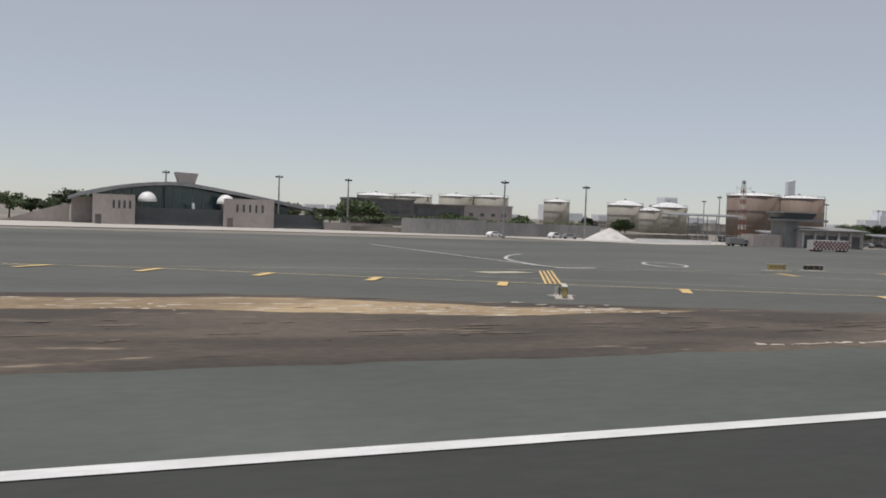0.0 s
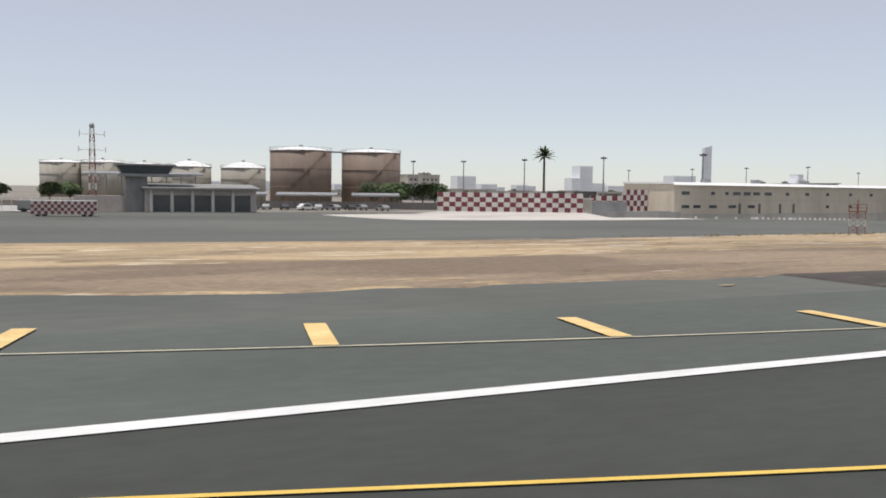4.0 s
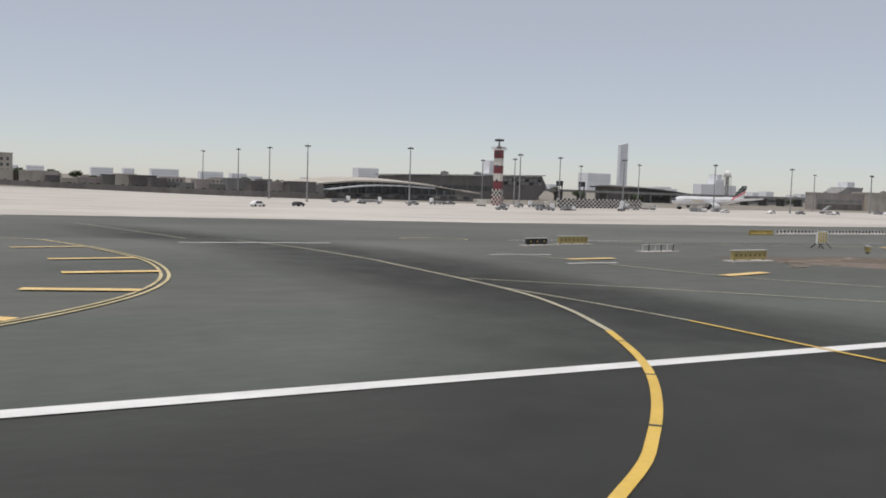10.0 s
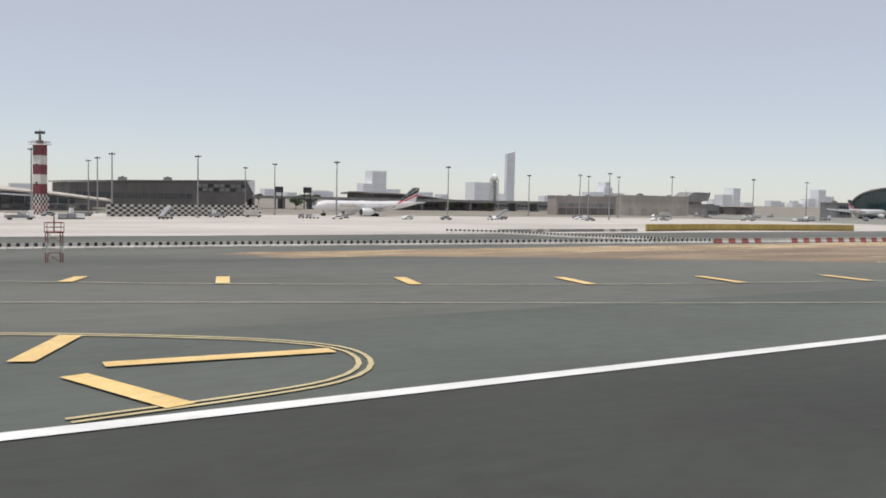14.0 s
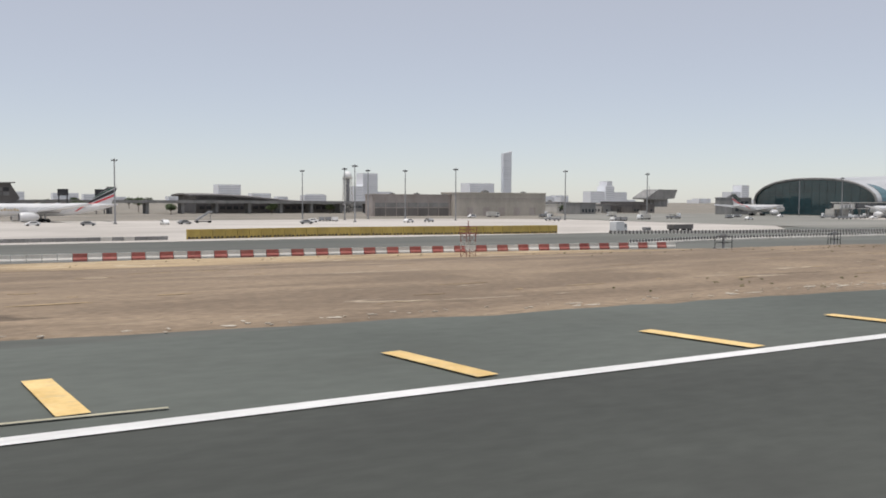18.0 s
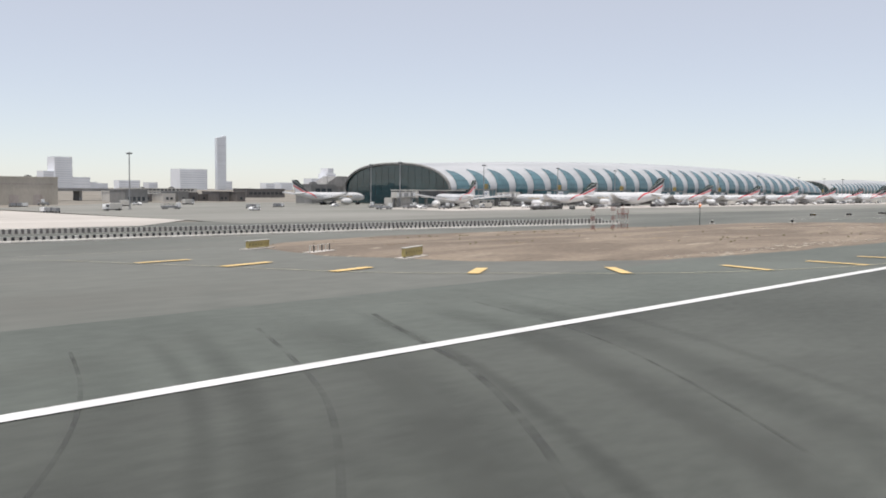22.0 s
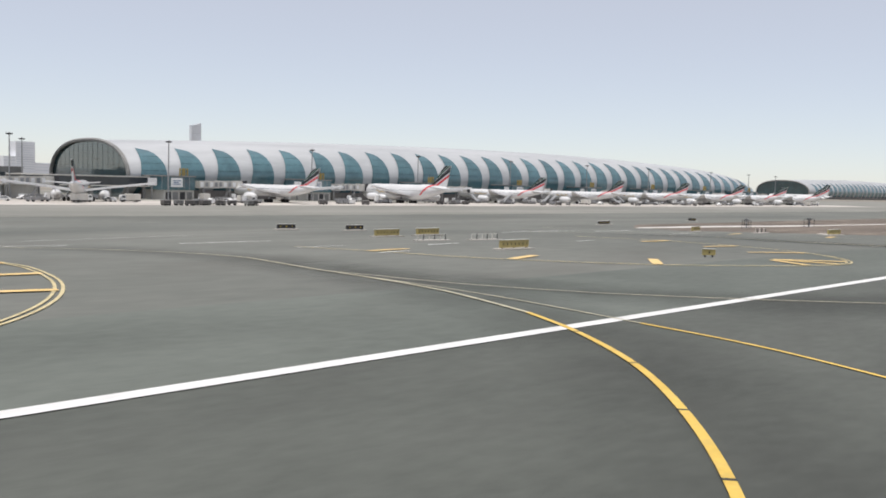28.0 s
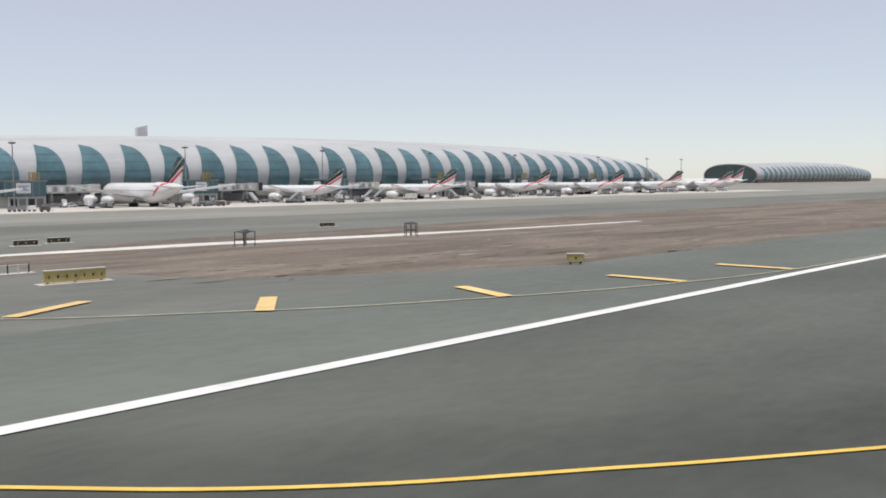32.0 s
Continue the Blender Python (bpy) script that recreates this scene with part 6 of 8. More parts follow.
def power_cart(mat, label):
    """A small towed unit for parked jets: housing, vent, drawbar and wheels."""
    t = thing("ground_power_cart", label, "service cart", "service carts")
    bm = B()
    box(bm, -1.3, -0.75, 0.45, 1.3, 0.75, 1.55)
    body = part("housing", bevelled(bm, 0.06), mat, t)
    bm = B()
    for k in range(4):
        box(bm, -0.9 + 0.45 * k, -0.78, 0.75, -0.65 + 0.45 * k, -0.75, 1.3)
    part("vent", bm, "dark", body)
    bm = B()
    bar(bm, (1.3, 0, 0.5), (2.3, 0, 0.35), 0.05, None, 6)
    part("drawbar", bm, "dark", t)
    for x in (-0.8, 0.8):
        bm = B()
        for q in (-1, 1):
            bar(bm, (x, q * 0.72, 0.31), (x, q * 0.5, 0.31), 0.3, None, 12)
        bar(bm, (x, -0.5, 0.31), (x, 0.5, 0.31), 0.05, None, 6)
        part("wheel_axle", bm, "rubber", t)
    return t


carts = [put(power_cart("brown_dark", "dark brown towed power cart on the stands"), 1086, 231, 8), put(power_cart("mid_grey", "grey towed power cart on the stands"), 1091, 233, -5)]
rnd = random.Random(41)
for k in range(9):
    again(carts[k % 2], 1094 + 2.6 * k + rnd.uniform(-0.5, 0.5), 233 + rnd.uniform(-3, 5), rnd.uniform(-25, 25))
for x0 in (1150, 1212, 1275, 1338, 1400):
    for k in range(3):
        again(carts[(k + x0) % 2], x0 + 8.5 * k + rnd.uniform(-2, 2), 247 + rnd.uniform(-5, 6), rnd.uniform(-40, 40))
for x, y, a in ((1104, 241, 10), (1166, 250, -8), (1290, 252, 5)):
    again(tug, x, y, a)
stair = thing("passenger_stairs", "grey mobile passenger stairs on wheels", "stairs truck", "service vehicles")
bm = B()
box(bm, -2.8, -0.9, 0.35, 2.6, 0.9, 0.7)
part("chassis", bm, "dark", stair)
bm = B()
slab(bm, [(-2.5, -0.8, 0.7), (-2.1, -0.8, 0.7), (2.1, -0.8, 3.4), (2.9, -0.8, 3.4), (2.9, -0.8, 3.9), (1.9, -0.8, 3.9), (-2.5, -0.8, 1.1)], (0, 1.6, 0))
part("flight", bm, "grey", stair)
bm = B()
for s in (-0.7, 0.7):
    bar(bm, (2.4, s, 0.7), (2.4, s, 3.5), 0.07)
part("props", bm, "grey", stair)
for x in (-2.0, 2.0):
    for s in (-1, 1):
        wheel(x, s * 0.9, s * 0.6, 0.35, stair)
put(stair, 601, 272, 40)
catering = put(truck("catering_truck", 6, 2.2, 2.5, 2.2, "pale_wall", "white", "dusty white catering truck at the stands", "service vehicles"), 1128, 281, 80)
carA = put(car("car", "white", "small white car on the apron"), 1120, 262, 10)
carB = put(car("car", "grey", "silver grey car parked on the apron"), 540, 258)
carD = put(car("car", "dark", "dark grey car parked on the apron"), 468, 252, 35)
carC = put(car("pickup_truck", "white", "white pickup truck on the apron", 1.15), 452, 238, 20)

# service traffic round the stands, thickest near the parked jets
rng = random.Random(23)
for x0, x1, y0, y1, n, kinds in ((496, 640, 290, 312, 17, (loader, tug, loader, catering, carB, loader)), (640, 830, 272, 314, 13, (loader, tug, stair, carA, carB, carC)), (1044, 1096, 255, 286, 11, (loader, tug, carA, catering)), (868, 1050, 264, 378, 16, (loader, tug, carA, carC, catering, loader))):
    for k in range(n):
        x, y = x0 + (x1 - x0) * (k + rng.random()) / n, rng.uniform(y0, y1)
        if 655 < x < 740 and 300 < y:
            y -= 28
        again(rng.choice(kinds), x, y, rng.choice((0, 90, 180, 5)) + rng.uniform(-20, 20))
for xc in (1128, 1193, 1228, 1260, 1293, 1316, 1344, 1382, 1415, 1440, 1466, 1500, 1530, 1560, 1586):
    for k in range(5):
        again(rng.choice((loader, tug, loader, tug, carA, carB, stair, catering)), xc + rng.uniform(-7, 7), rng.uniform(252, 284), rng.choice((0, 90, 180)) + rng.uniform(-10, 10))


# ---------------------------------------------------------------- trees and scrub
def leaves(bm, c, r, n, size, flat=1.0):
    for _ in range(n):
        d = Vector((random.gauss(0, 1), random.gauss(0, 1), random.gauss(0, 1))).normalized() * r * random.random() ** 0.4
        d.z *= flat
        p = Vector(c) + d
        u = Vector((random.gauss(0, 1), random.gauss(0, 1), random.gauss(0, 1))).normalized()
        v = u.orthogonal().normalized()
        s = size * random.uniform(0.6, 1.3)
        bm.faces.new([bm.verts.new(p + u * s), bm.verts.new(p + v * s * 0.6), bm.verts.new(p - u * s), bm.verts.new(p - v * s * 0.6)])


def tree(h, r, label, seed):
    random.seed(seed)
    t = thing("tree", label, "tree", "trees")
    bm = B()
    bar(bm, (0, 0, -0.3), (0.2, 0.1, h * 0.4), 0.28, 0.18, 7)
    tops = []
    for i in range(6):
        a = i * 1.05 + random.random()
        q = (0.2 + r * 0.55 * math.cos(a), 0.1 + r * 0.55 * math.sin(a), h * random.uniform(0.55, 0.8))
        bar(bm, (0.2, 0.1, h * random.uniform(0.28, 0.42)), q, 0.13, 0.05, 5)
        tops.append(q)
    part("trunk", bm, "bark", t)
    bm = B()
    for q in tops + [(0.1, 0, h * 0.82), (0.4, -0.3, h * 0.6)]:
        leaves(bm, q, r * 0.5, 120, 0.42, 0.75)
    part("crown", bm, "leaf", t)
    return t


trees = [tree(7.5, 4.0, "dusty green broad-leaved tree", 1), tree(6.0, 3.2, "small dusty green tree", 2), tree(9.0, 4.6, "tall dark green tree", 3)]
put(trees[0], -14, 272), put(trees[1], -4, 268), put(trees[2], -26, 282)
random.seed(5)
for x, y in ((-20, 268), (-9, 280), (0, 276), (4, 290), (-34, 276), (-45, 285), (8, 296), (68, 262), (73, 265), (78, 260), (84, 264), (89, 268), (70, 274), (81, 276), (95, 282), (38, 290), (50, 296), (60, 288), (64, 280)):
    again(random.choice(trees), x, y, random.uniform(0, 360))
for x, y in ((104, 246), (127, 247), (154, 252), (166, 252), (171, 256)):
    again(trees[1], x, y, random.uniform(0, 360))
for x, y in ((262, 252), (276, 254)):
    again(random.choice(trees[:2]), x, y, random.uniform(0, 360), -0.6)
for x, y, a in ((247, 237, 10), (252.5, 236, 40), (257, 239, 130), (263, 238, 200), (268, 241, 290)):
    again(trees[0], x, y, a, -0.3)
for k in range(36):
    again(random.choice(trees), 380 + 14 * k + random.uniform(-6, 6), 640 + random.uniform(-60, 120), random.uniform(0, 360))
for k in range(7):
    again(random.choice(trees[:2]), 730 + 49 * k + random.uniform(-6, 6), 470 + random.uniform(-12, 25), random.uniform(0, 360), -0.5)

palm = thing("palm_mast", "tall dark palm-shaped tree with a spiky crown", "palm tree")
bm = B()
bar(bm, (0, 0, -0.2), (0, 0, 14.8), 0.36, 0.26, 9)
part("trunk", bm, "bark", palm)
random.seed(9)
for i in range(34):
    a = 2 * math.pi * (i * 0.382)
    el = radians(82 - 100 * (i / 34))
    d = Vector((math.cos(a) * math.cos(el), math.sin(a) * math.cos(el), math.sin(el)))
    bm = B()
    prev = None
    L = random.uniform(3.0, 3.9)
    side = d.cross(Vector((0, 0, 1)))
    side = side.normalized() if side.length > 0.05 else Vector((1, 0, 0))
    for k in range(7):
        f = k / 6
        c = Vector((0, 0, 14.2)) + d * L * f + Vector((0, 0, -0.9 * f * f))
        w = 0.34 * math.sin(math.pi * (0.12 + 0.86 * f))
        cur = [bm.verts.new(c + side * w - Vector((0, 0, 0.5 * w))), bm.verts.new(c), bm.verts.new(c - side * w - Vector((0, 0, 0.5 * w)))]
        if prev:
            bm.faces.new((prev[0], prev[1], cur[1], cur[0])), bm.faces.new((prev[1], prev[2], cur[2], cur[1]))
        prev = cur
    part("frond", bm, "leaf", palm)
put(palm, 278.5, 198.2)


def scatter(name, spots, n, size, mat, label, flat=0.5, chips=False, seed=1):
    """Loose scrub or stone chips that nobody could count, as one object."""
    random.seed(seed)
    bm = B()
    for _ in range(n):
        x0, y0, x1, y1, w = random.choice(spots)
        f = random.random()
        x, y = x0 + (x1 - x0) * f + random.gauss(0, w * 0.4), y0 + (y1 - y0) * f + random.gauss(0, w)
        z = zg(x, y) + 0.05
        if chips:
            s = size * random.uniform(0.4, 1.6)
            a = random.uniform(0, 6.28)
            pts = [(x + s * k * math.cos(a + b), y + s * 0.6 * k * math.sin(a + b), z) for b, k in ((0, 1), (1.3, 0.8), (2.5, 1.1), (3.9, 0.7), (5.1, 0.9))]
            slab(bm, pts, (0, 0, 0.03 + 0.05 * s))
        else:
            leaves(bm, (x, y, z + size * 0.5), size * random.uniform(0.5, 1.2), 16, size * 0.35, flat)
    tagged(part(name, bm, mat), label, "scrub" if not chips else "stones", "", "stuff")


scatter("scrub", [(215, 77, 345, 72, 1.6), (240, 79, 300, 78, 0.8), (255, 72, 262, 72, 1.5), (310, 68, 345, 64, 2)], 520, 0.2, "shrub", "low dry scrub along the sand strip", 0.5, False, 3)
scatter("scrub", [(600, 100, 735, 96, 3), (712, 74, 745, 66, 4), (615, 94, 640, 92, 2), (745, 70, 760, 60, 3), (690, 36, 745, 33, 1.2)], 120, 0.15, "shrub", "low dry scrub on the packed sand", 0.5, False, 4)
scatter("scrub", [(840, 70, 940, 66, 10), (865, 45, 900, 40, 4), (905, 34, 915, 34, 0.8), (905, 35, 925, 34, 0.6), (850, 90, 935, 92, 3)], 110, 0.18, "shrub", "low dry scrub on the sand island", 0.5, False, 5)


def crusts(spots, n, long, mat, label, seed):
    """Thin broken flakes of blown sand and crust that nobody could count, as one object."""
    rnd = random.Random(seed)
    vs, fs = [], []
    for k in range(n):
        x0, y0, x1, y1, w = rnd.choice(spots)
        f = rnd.random()
        x, y = x0 + (x1 - x0) * f, y0 + (y1 - y0) * f + rnd.gauss(0, w)
        a, b = long * rnd.uniform(0.15, 1.0) ** 1.5, rnd.uniform(0.06, 0.26)
        z = zg(x, y) + 0.05 + 0.02 * rnd.random()
        m = 11
        first = len(vs)
        for q in range(m):
            g = 2 * math.pi * q / m
            rr = rnd.uniform(0.45, 1.15)
            px_, py_ = x + a * rr * math.cos(g), y + b * rr * math.sin(g)
            vs.append((px_, py_, zg(px_, py_) - zg(x, y) + z))
        top = [(v[0] * 0.94 + x * 0.06, v[1] * 0.94 + y * 0.06, v[2] + 0.015) for v in vs[first:first + m]]
        vs.extend(top)
        fs.append(tuple(range(first + m, first + 2 * m)))
        fs.extend((first + q, first + (q + 1) % m, first + m + (q + 1) % m, first + m + q) for q in range(m))
    me = bpy.data.meshes.new("sand_crust")
    me.from_pydata(vs, [], fs)
    me.materials.append(M[mat])
    return tagged(new("sand_crust", me), label, "sand crust", "", "stuff")


crusts([(262, 31.2, 368, 32.6, 0.6), (290, 34, 362, 37, 1.6), (250, 40, 345, 44, 3), (318, 33, 368, 36, 0.8), (362, 32, 373, 41, 0.6), (300, 31, 366, 32.4, 0.5), (345, 34, 371, 38, 1.4)], 720, 0.95, "crust", "pale broken crust along the sand edge", 6)
crusts([(200, 76, 345, 72, 1.6), (200, 66, 340, 64, 2.5), (215, 61, 330, 60, 1.2)], 240, 3.4, "crust", "long pale streaks of wind-blown sand", 36)
crusts([(214, 31.4, 228, 30.8, 0.25), (221.5, 36.2, 229, 38.4, 0.7), (222, 35.2, 227.5, 36.2, 0.5), (205, 39.5, 222, 38.8, 0.4)], 130, 1.0, "crust", "pale crust patches beside the dark earth", 37)
crusts([(190, 60, 350, 58, 6), (120, 70, 330, 70, 4), (170, 42, 260, 44, 2)], 200, 2.0, "sand", "pale streaks of blown sand on the island", 16)
crusts([(598, 45, 660, 33.6, 0.5), (655, 33.4, 748, 30.6, 0.45), (700, 32, 745, 31.5, 0.8)], 230, 0.6, "crust", "pale broken crust along the sand edge", 7)
crusts([(590, 90, 740, 88, 4), (600, 70, 760, 60, 8), (640, 42, 750, 38, 3)], 120, 2.2, "sand", "pale streaks of blown sand on the packed sand", 17)
crusts([(843, 34, 905, 31.2, 0.5), (868, 34.5, 890, 32.6, 0.7), (905, 31, 946, 32.5, 0.6), (905, 50, 940, 46, 3)], 150, 0.6, "crust", "pale broken crust along the sand edge", 8)
crusts([(840, 60, 945, 55, 8), (850, 85, 940, 88, 4)], 50, 2.0, "sand", "pale streaks of blown sand on the island", 18)
crusts([(-200, 53, 10, 50, 1.2), (-20, 49, 30, 45, 0.9), (14, 45, 30, 43, 0.7), (26, 30.8, 48, 30.4, 0.2)], 260, 0.75, "crust", "pale streaks of sand on the blackened strip", 9)
crusts([(-150, 44, 30, 41, 2.0), (10, 38, 50, 35, 1.6), (-100, 38, 30, 36, 1.5)], 200, 1.6, "brown", "brown streaks on the blackened strip", 29)
crusts([(1090, 45, 1140, 36, 3), (1110, 32.4, 1300, 31.6, 0.5), (1100, 60, 1200, 50, 6), (430, 46, 478, 33, 1.5)], 260, 1.5, "pink", "paler streaks on the brown sand", 19)
scatter("stone_chips", [(262, 31.4, 365, 32.6, 0.8), (300, 34, 360, 38, 2.0), (318, 33, 368, 36, 0.8), (660, 33, 745, 31.2, 0.5), (846, 34, 905, 31.6, 0.6)], 320, 0.12, "crust", "pale flat stone chips along the sand edges", 0, True, 6)

# ---------------------------------------------------------------- pavilion with a swept roof
pv = thing("pavilion", "low modern pavilion with a swept grey roof and stone blocks", "building")
bm = B()
n = 24
top, bot = [], []
for i in range(n + 1):
    f = i / n
    x = 0.5 + 63.2 * f
    z = 6.3 + 4.7 * math.sin(math.pi * min(1, f / 0.88)) ** 0.8 if f < 0.44 else 11.0 - 5.6 * ((f - 0.44) / 0.56) ** 1.15
    top.append((x, z))
slab(bm, [(x, 250, z) for x, z in top] + [(x, 250, z - 0.9) for x, z in reversed(top)], (0, 26, 0))
part("roof", bm, "grey", pv, "swept grey roof")
bm = B()
slab(bm, [(x, 258, z - 1.0) for x, z in top[2:-2]] + [(top[-3][0], 258, -0.6), (top[2][0], 258, -0.6)], (0, 10, 0))
g = part("glass_wall", bm, "glass", pv, "dark green glass wall")
for i in range(3, n - 3):
    bm = B()
    x, z = top[i]
    box(bm, x - 0.1, 257.8, -0.6, x + 0.1, 258, z - 1.0)
    part("mullion", bm, "grey", g)
for x0, x1, y in ((6.4, 16.4, 246), (38.8, 51.6, 244)):
    bm = B()
    box(bm, x0, y, -0.6, x1, y + 9, 7.1)
    b = part("stone_block", bm, "stone", pv, "pinkish grey stone block")
    for k in range(5):
        bm = B()
        xx = x0 + (x1 - x0) * (0.22 + 0.13 * k) + (2.4 if x0 < 20 else 0)
        if xx < x1 - 0.5:
            box(bm, xx, y - 0.03, 3.6, xx + 0.55, y + 0.02, 5.6)
            part("slit_window", bm, "glass_dark", b)
    bm = B()
    box(bm, x0 + 0.5, y - 0.02, -0.6, x0 + 2.0, y + 0.03, 2.0)
    part("door", bm, "brown_dark", b)
bm = B()
box(bm, 1.4, 256, -0.6, 6.6, 264, 6.2)
part("side_wing", bm, "stone", pv)
for cx, cy in ((19.6, 249), (39.6, 249)):
    bm = B()
    lathe(bm, [(2.4, 5.6), (2.3, 6.4), (1.9, 7.2), (1.2, 7.8), (0.4, 8.1)], 18, "z", (cx, cy, 0))
    part("shell_dome", bm, "white", pv, "white shell dome", True)
bm = B()
box(bm, 28.6, 259, 8.0, 32.8, 264, 11.4)
slab(bm, [(28.6, 258.5, 11.2), (32.8, 258.5, 11.2), (33.6, 258.5, 13.7), (27.6, 258.5, 13.9)], (0, 6, 0))
part("tower", bm, "stone", pv, "flared stone tower")
bm = B()
slab(bm, [(31.0, 249, -0.6), (31.9, 249, -0.6), (31.5, 249, 5.6), (30.9, 249, 5.6)], (0, 0.5, 0))
part("white_fin", bm, "white", pv)
bm = B()
box(bm, 16.4, 248, -0.6, 38.8, 249, 4.0)
part("entrance_glass", bm, "glass_dark", pv, "low dark green glass entrance")
bm = B()
box(bm, 52, 247, -0.6, 66, 248, 3.4)
part("garden_glass", bm, "glass_dark", pv, "low dark green glass screen")
for x0, x1 in ((-16, 1), (64, 70)):
    bm = B()
    slab(bm, [(x0, 258, -0.6), (x1, 258, -0.6), (x1, 258, 4.2 if x0 < 0 else -0.4), (x1 - 1.5, 258, 4.2 if x0 < 0 else 3.6)], (0, 4, 0))
    part("ramp", bm, "stone", pv)
pv.matrix_basis = pose(0, 0, 0)

# retaining wall, hedge bank and canopies
def straight_wall(name, pts, h, thick, mat, label, z0=None, cat="wall"):
    t = tagged(new(name), label, cat)
    x0, y0 = pts[0]
    t.matrix_basis = pose(x0, y0, 0)
    for (xa, ya), (xb, yb) in zip(pts, pts[1:]):
        bm = B()
        d = Vector((xb - xa, yb - ya))
        nrm = Vector((-d.y, d.x)).normalized() * thick
        base = (min(zg(xa, ya), zg(xb, yb)) - 0.1) if z0 is None else z0
        prism(bm, [(xa - x0, ya - y0), (xb - x0, yb - y0), (xb + nrm.x - x0, yb + nrm.y - y0), (xa + nrm.x - x0, ya + nrm.y - y0)], base, base + h)
        part("panel", bm, mat, t)
    return t


straight_wall("retaining_wall", [(84, 233), (95, 230), (107, 228)], 4.2, 0.5, "mid_grey", "weathered grey stone retaining wall")
straight_wall("retaining_wall", [(107, 228), (118, 227), (130, 228), (144, 229)], 3.8, 0.5, "mid_grey", "greenish grey concrete retaining wall")
straight_wall("low_wall", [(66, 246), (84, 240)], 2.2, 0.6, "stone", "low stone garden wall with planting")
bm = B()
random.seed(21)
for k in range(120):
    f = random.random()
    leaves(bm, (64 + 42 * f, 246 - 14 * f, 2.6 + 1.4 * f), 1.2, 9, 0.4, 0.6)
for k in range(60):
    leaves(bm, (104 + 44 * random.random(), 240 + 4 * random.random(), 3.4), 1.0, 8, 0.4, 0.5)
tagged(part("hedge", bm, "leaf"), "dark green hedges behind the retaining walls", "hedge", "", "stuff")
bm = B()
prism(bm, [(64, 250), (84, 236), (107, 231), (144, 233), (200, 250), (200, 300), (64, 300)], -0.7, 0.9)
tagged(part("raised_ground", bm, "desert"), "raised dusty ground behind the walls", "", "", "structure")


def canopy(x0, y0, x1, y1, z, label, n=8):
    t = thing("parking_canopy", label, "canopy", "canopies")
    L = math.hypot(x1 - x0, y1 - y0)
    bm = B()
    slab(bm, [(0, -3, z), (L, -3, z), (L, 3, z + 0.5), (0, 3, z + 0.5)], (0, 0, 0.35))
    part("roof", bm, "grey", t)
    for i in range(n):
        bm = B()
        x = L * (i + 0.5) / n
        bar(bm, (x, 0, 0), (x, 0, z + 0.2), 0.15)
        part("column", bm, "mid_grey", t)
    t.matrix_basis = pose(x0, y0, -0.4, 0, 0, math.degrees(math.atan2(y1 - y0, x1 - x0)))


canopy(173, 238, 201, 236, 7.6, "flat dark canopy roof on columns")


# ---------------------------------------------------------------- storage tanks
def tank(x, y, d, h, mat, label, dome=1.4):
    t = thing("storage_tank", label, "storage tank", "storage tanks")
    r = d / 2
    bm = B()
    lathe(bm, [(r, 0), (r, h)], 40)
    part("shell", bm, mat, t, "", True)
    for z in (h * 0.33, h * 0.66, h - 0.15):
        bm = B()
        lathe(bm, [(r + 0.02, z), (r + 0.14, z + 0.02), (r + 0.14, z + 0.2), (r + 0.02, z + 0.22)], 40)
        part("hoop", bm, mat, t)
    bm = B()
    lathe(bm, [(r + 0.15, h), (r * 0.8, h + dome * 0.35), (r * 0.4, h + dome * 0.8), (0.3, h + dome)], 40)
    part("roof", bm, "white", t, "low white conical roof")
    bm = B()
    lathe(bm, [(0.6, h + dome), (0.6, h + dome + 0.5)], 10)
    part("vent", bm, "grey", t)
    bm = B()
    for k in range(28):
        a = 2 * math.pi * k / 28
        c, s = math.cos(a), math.sin(a)
        bar(bm, ((r + 0.1) * c, (r + 0.1) * s, h), ((r + 0.1) * c, (r + 0.1) * s, h + 1.0), 0.04, None, 4)
        a2 = 2 * math.pi * (k + 1) / 28
        bar(bm, ((r + 0.1) * c, (r + 0.1) * s, h + 1.0), ((r + 0.1) * math.cos(a2), (r + 0.1) * math.sin(a2), h + 1.0), 0.04, None, 4)
    part("railing", bm, mat, t)
    bm = B()
    for k in range(26):
        a = radians(200 + k * 4.0)
        z = h * (k + 0.5) / 26
        c, s = math.cos(a), math.sin(a)
        slab(bm, [(r * c, r * s, z), ((r + 0.9) * c, (r + 0.9) * s, z), ((r + 0.9) * math.cos(a + 0.09), (r + 0.9) * math.sin(a + 0.09), z), (r * math.cos(a + 0.09), r * math.sin(a + 0.09), z)], (0, 0, 0.1))
    part("stair", bm, mat, t)
    put(t, x, y)
    return t


tank(237.3, 272, 18.6, 16.4, "tank", "large reddish brown storage tank with a white roof")
tank(260.6, 273, 18.6, 16.4, "tank", "large reddish brown storage tank with a white roof")
tank(131, 350, 15.5, 12.2, "tan_tank", "wide tan storage tank with a white conical roof")
tank(116.5, 354, 15.5, 12.0, "tan_tank", "wide tan storage tank standing behind another")
tank(192, 404, 17, 14.6, "tan_tank", "wide tan storage tank with a white conical roof")
tank(176.5, 411, 17, 14.4, "tan_tank", "wide tan storage tank standing behind another")
tank(202.6, 358, 11.5, 12.8, "tan_tank", "medium tan storage tank")
tank(212, 318, 14.5, 11.8, "tan_tank", "medium tan storage tank with a white roof", 2.2)
tank(229, 312, 15, 11.6, "tan_tank", "medium tan storage tank with a white roof", 2.2)
tank(196, 278, 8.0, 9.5, "tan_tank", "small tan storage tank")
bm = B()
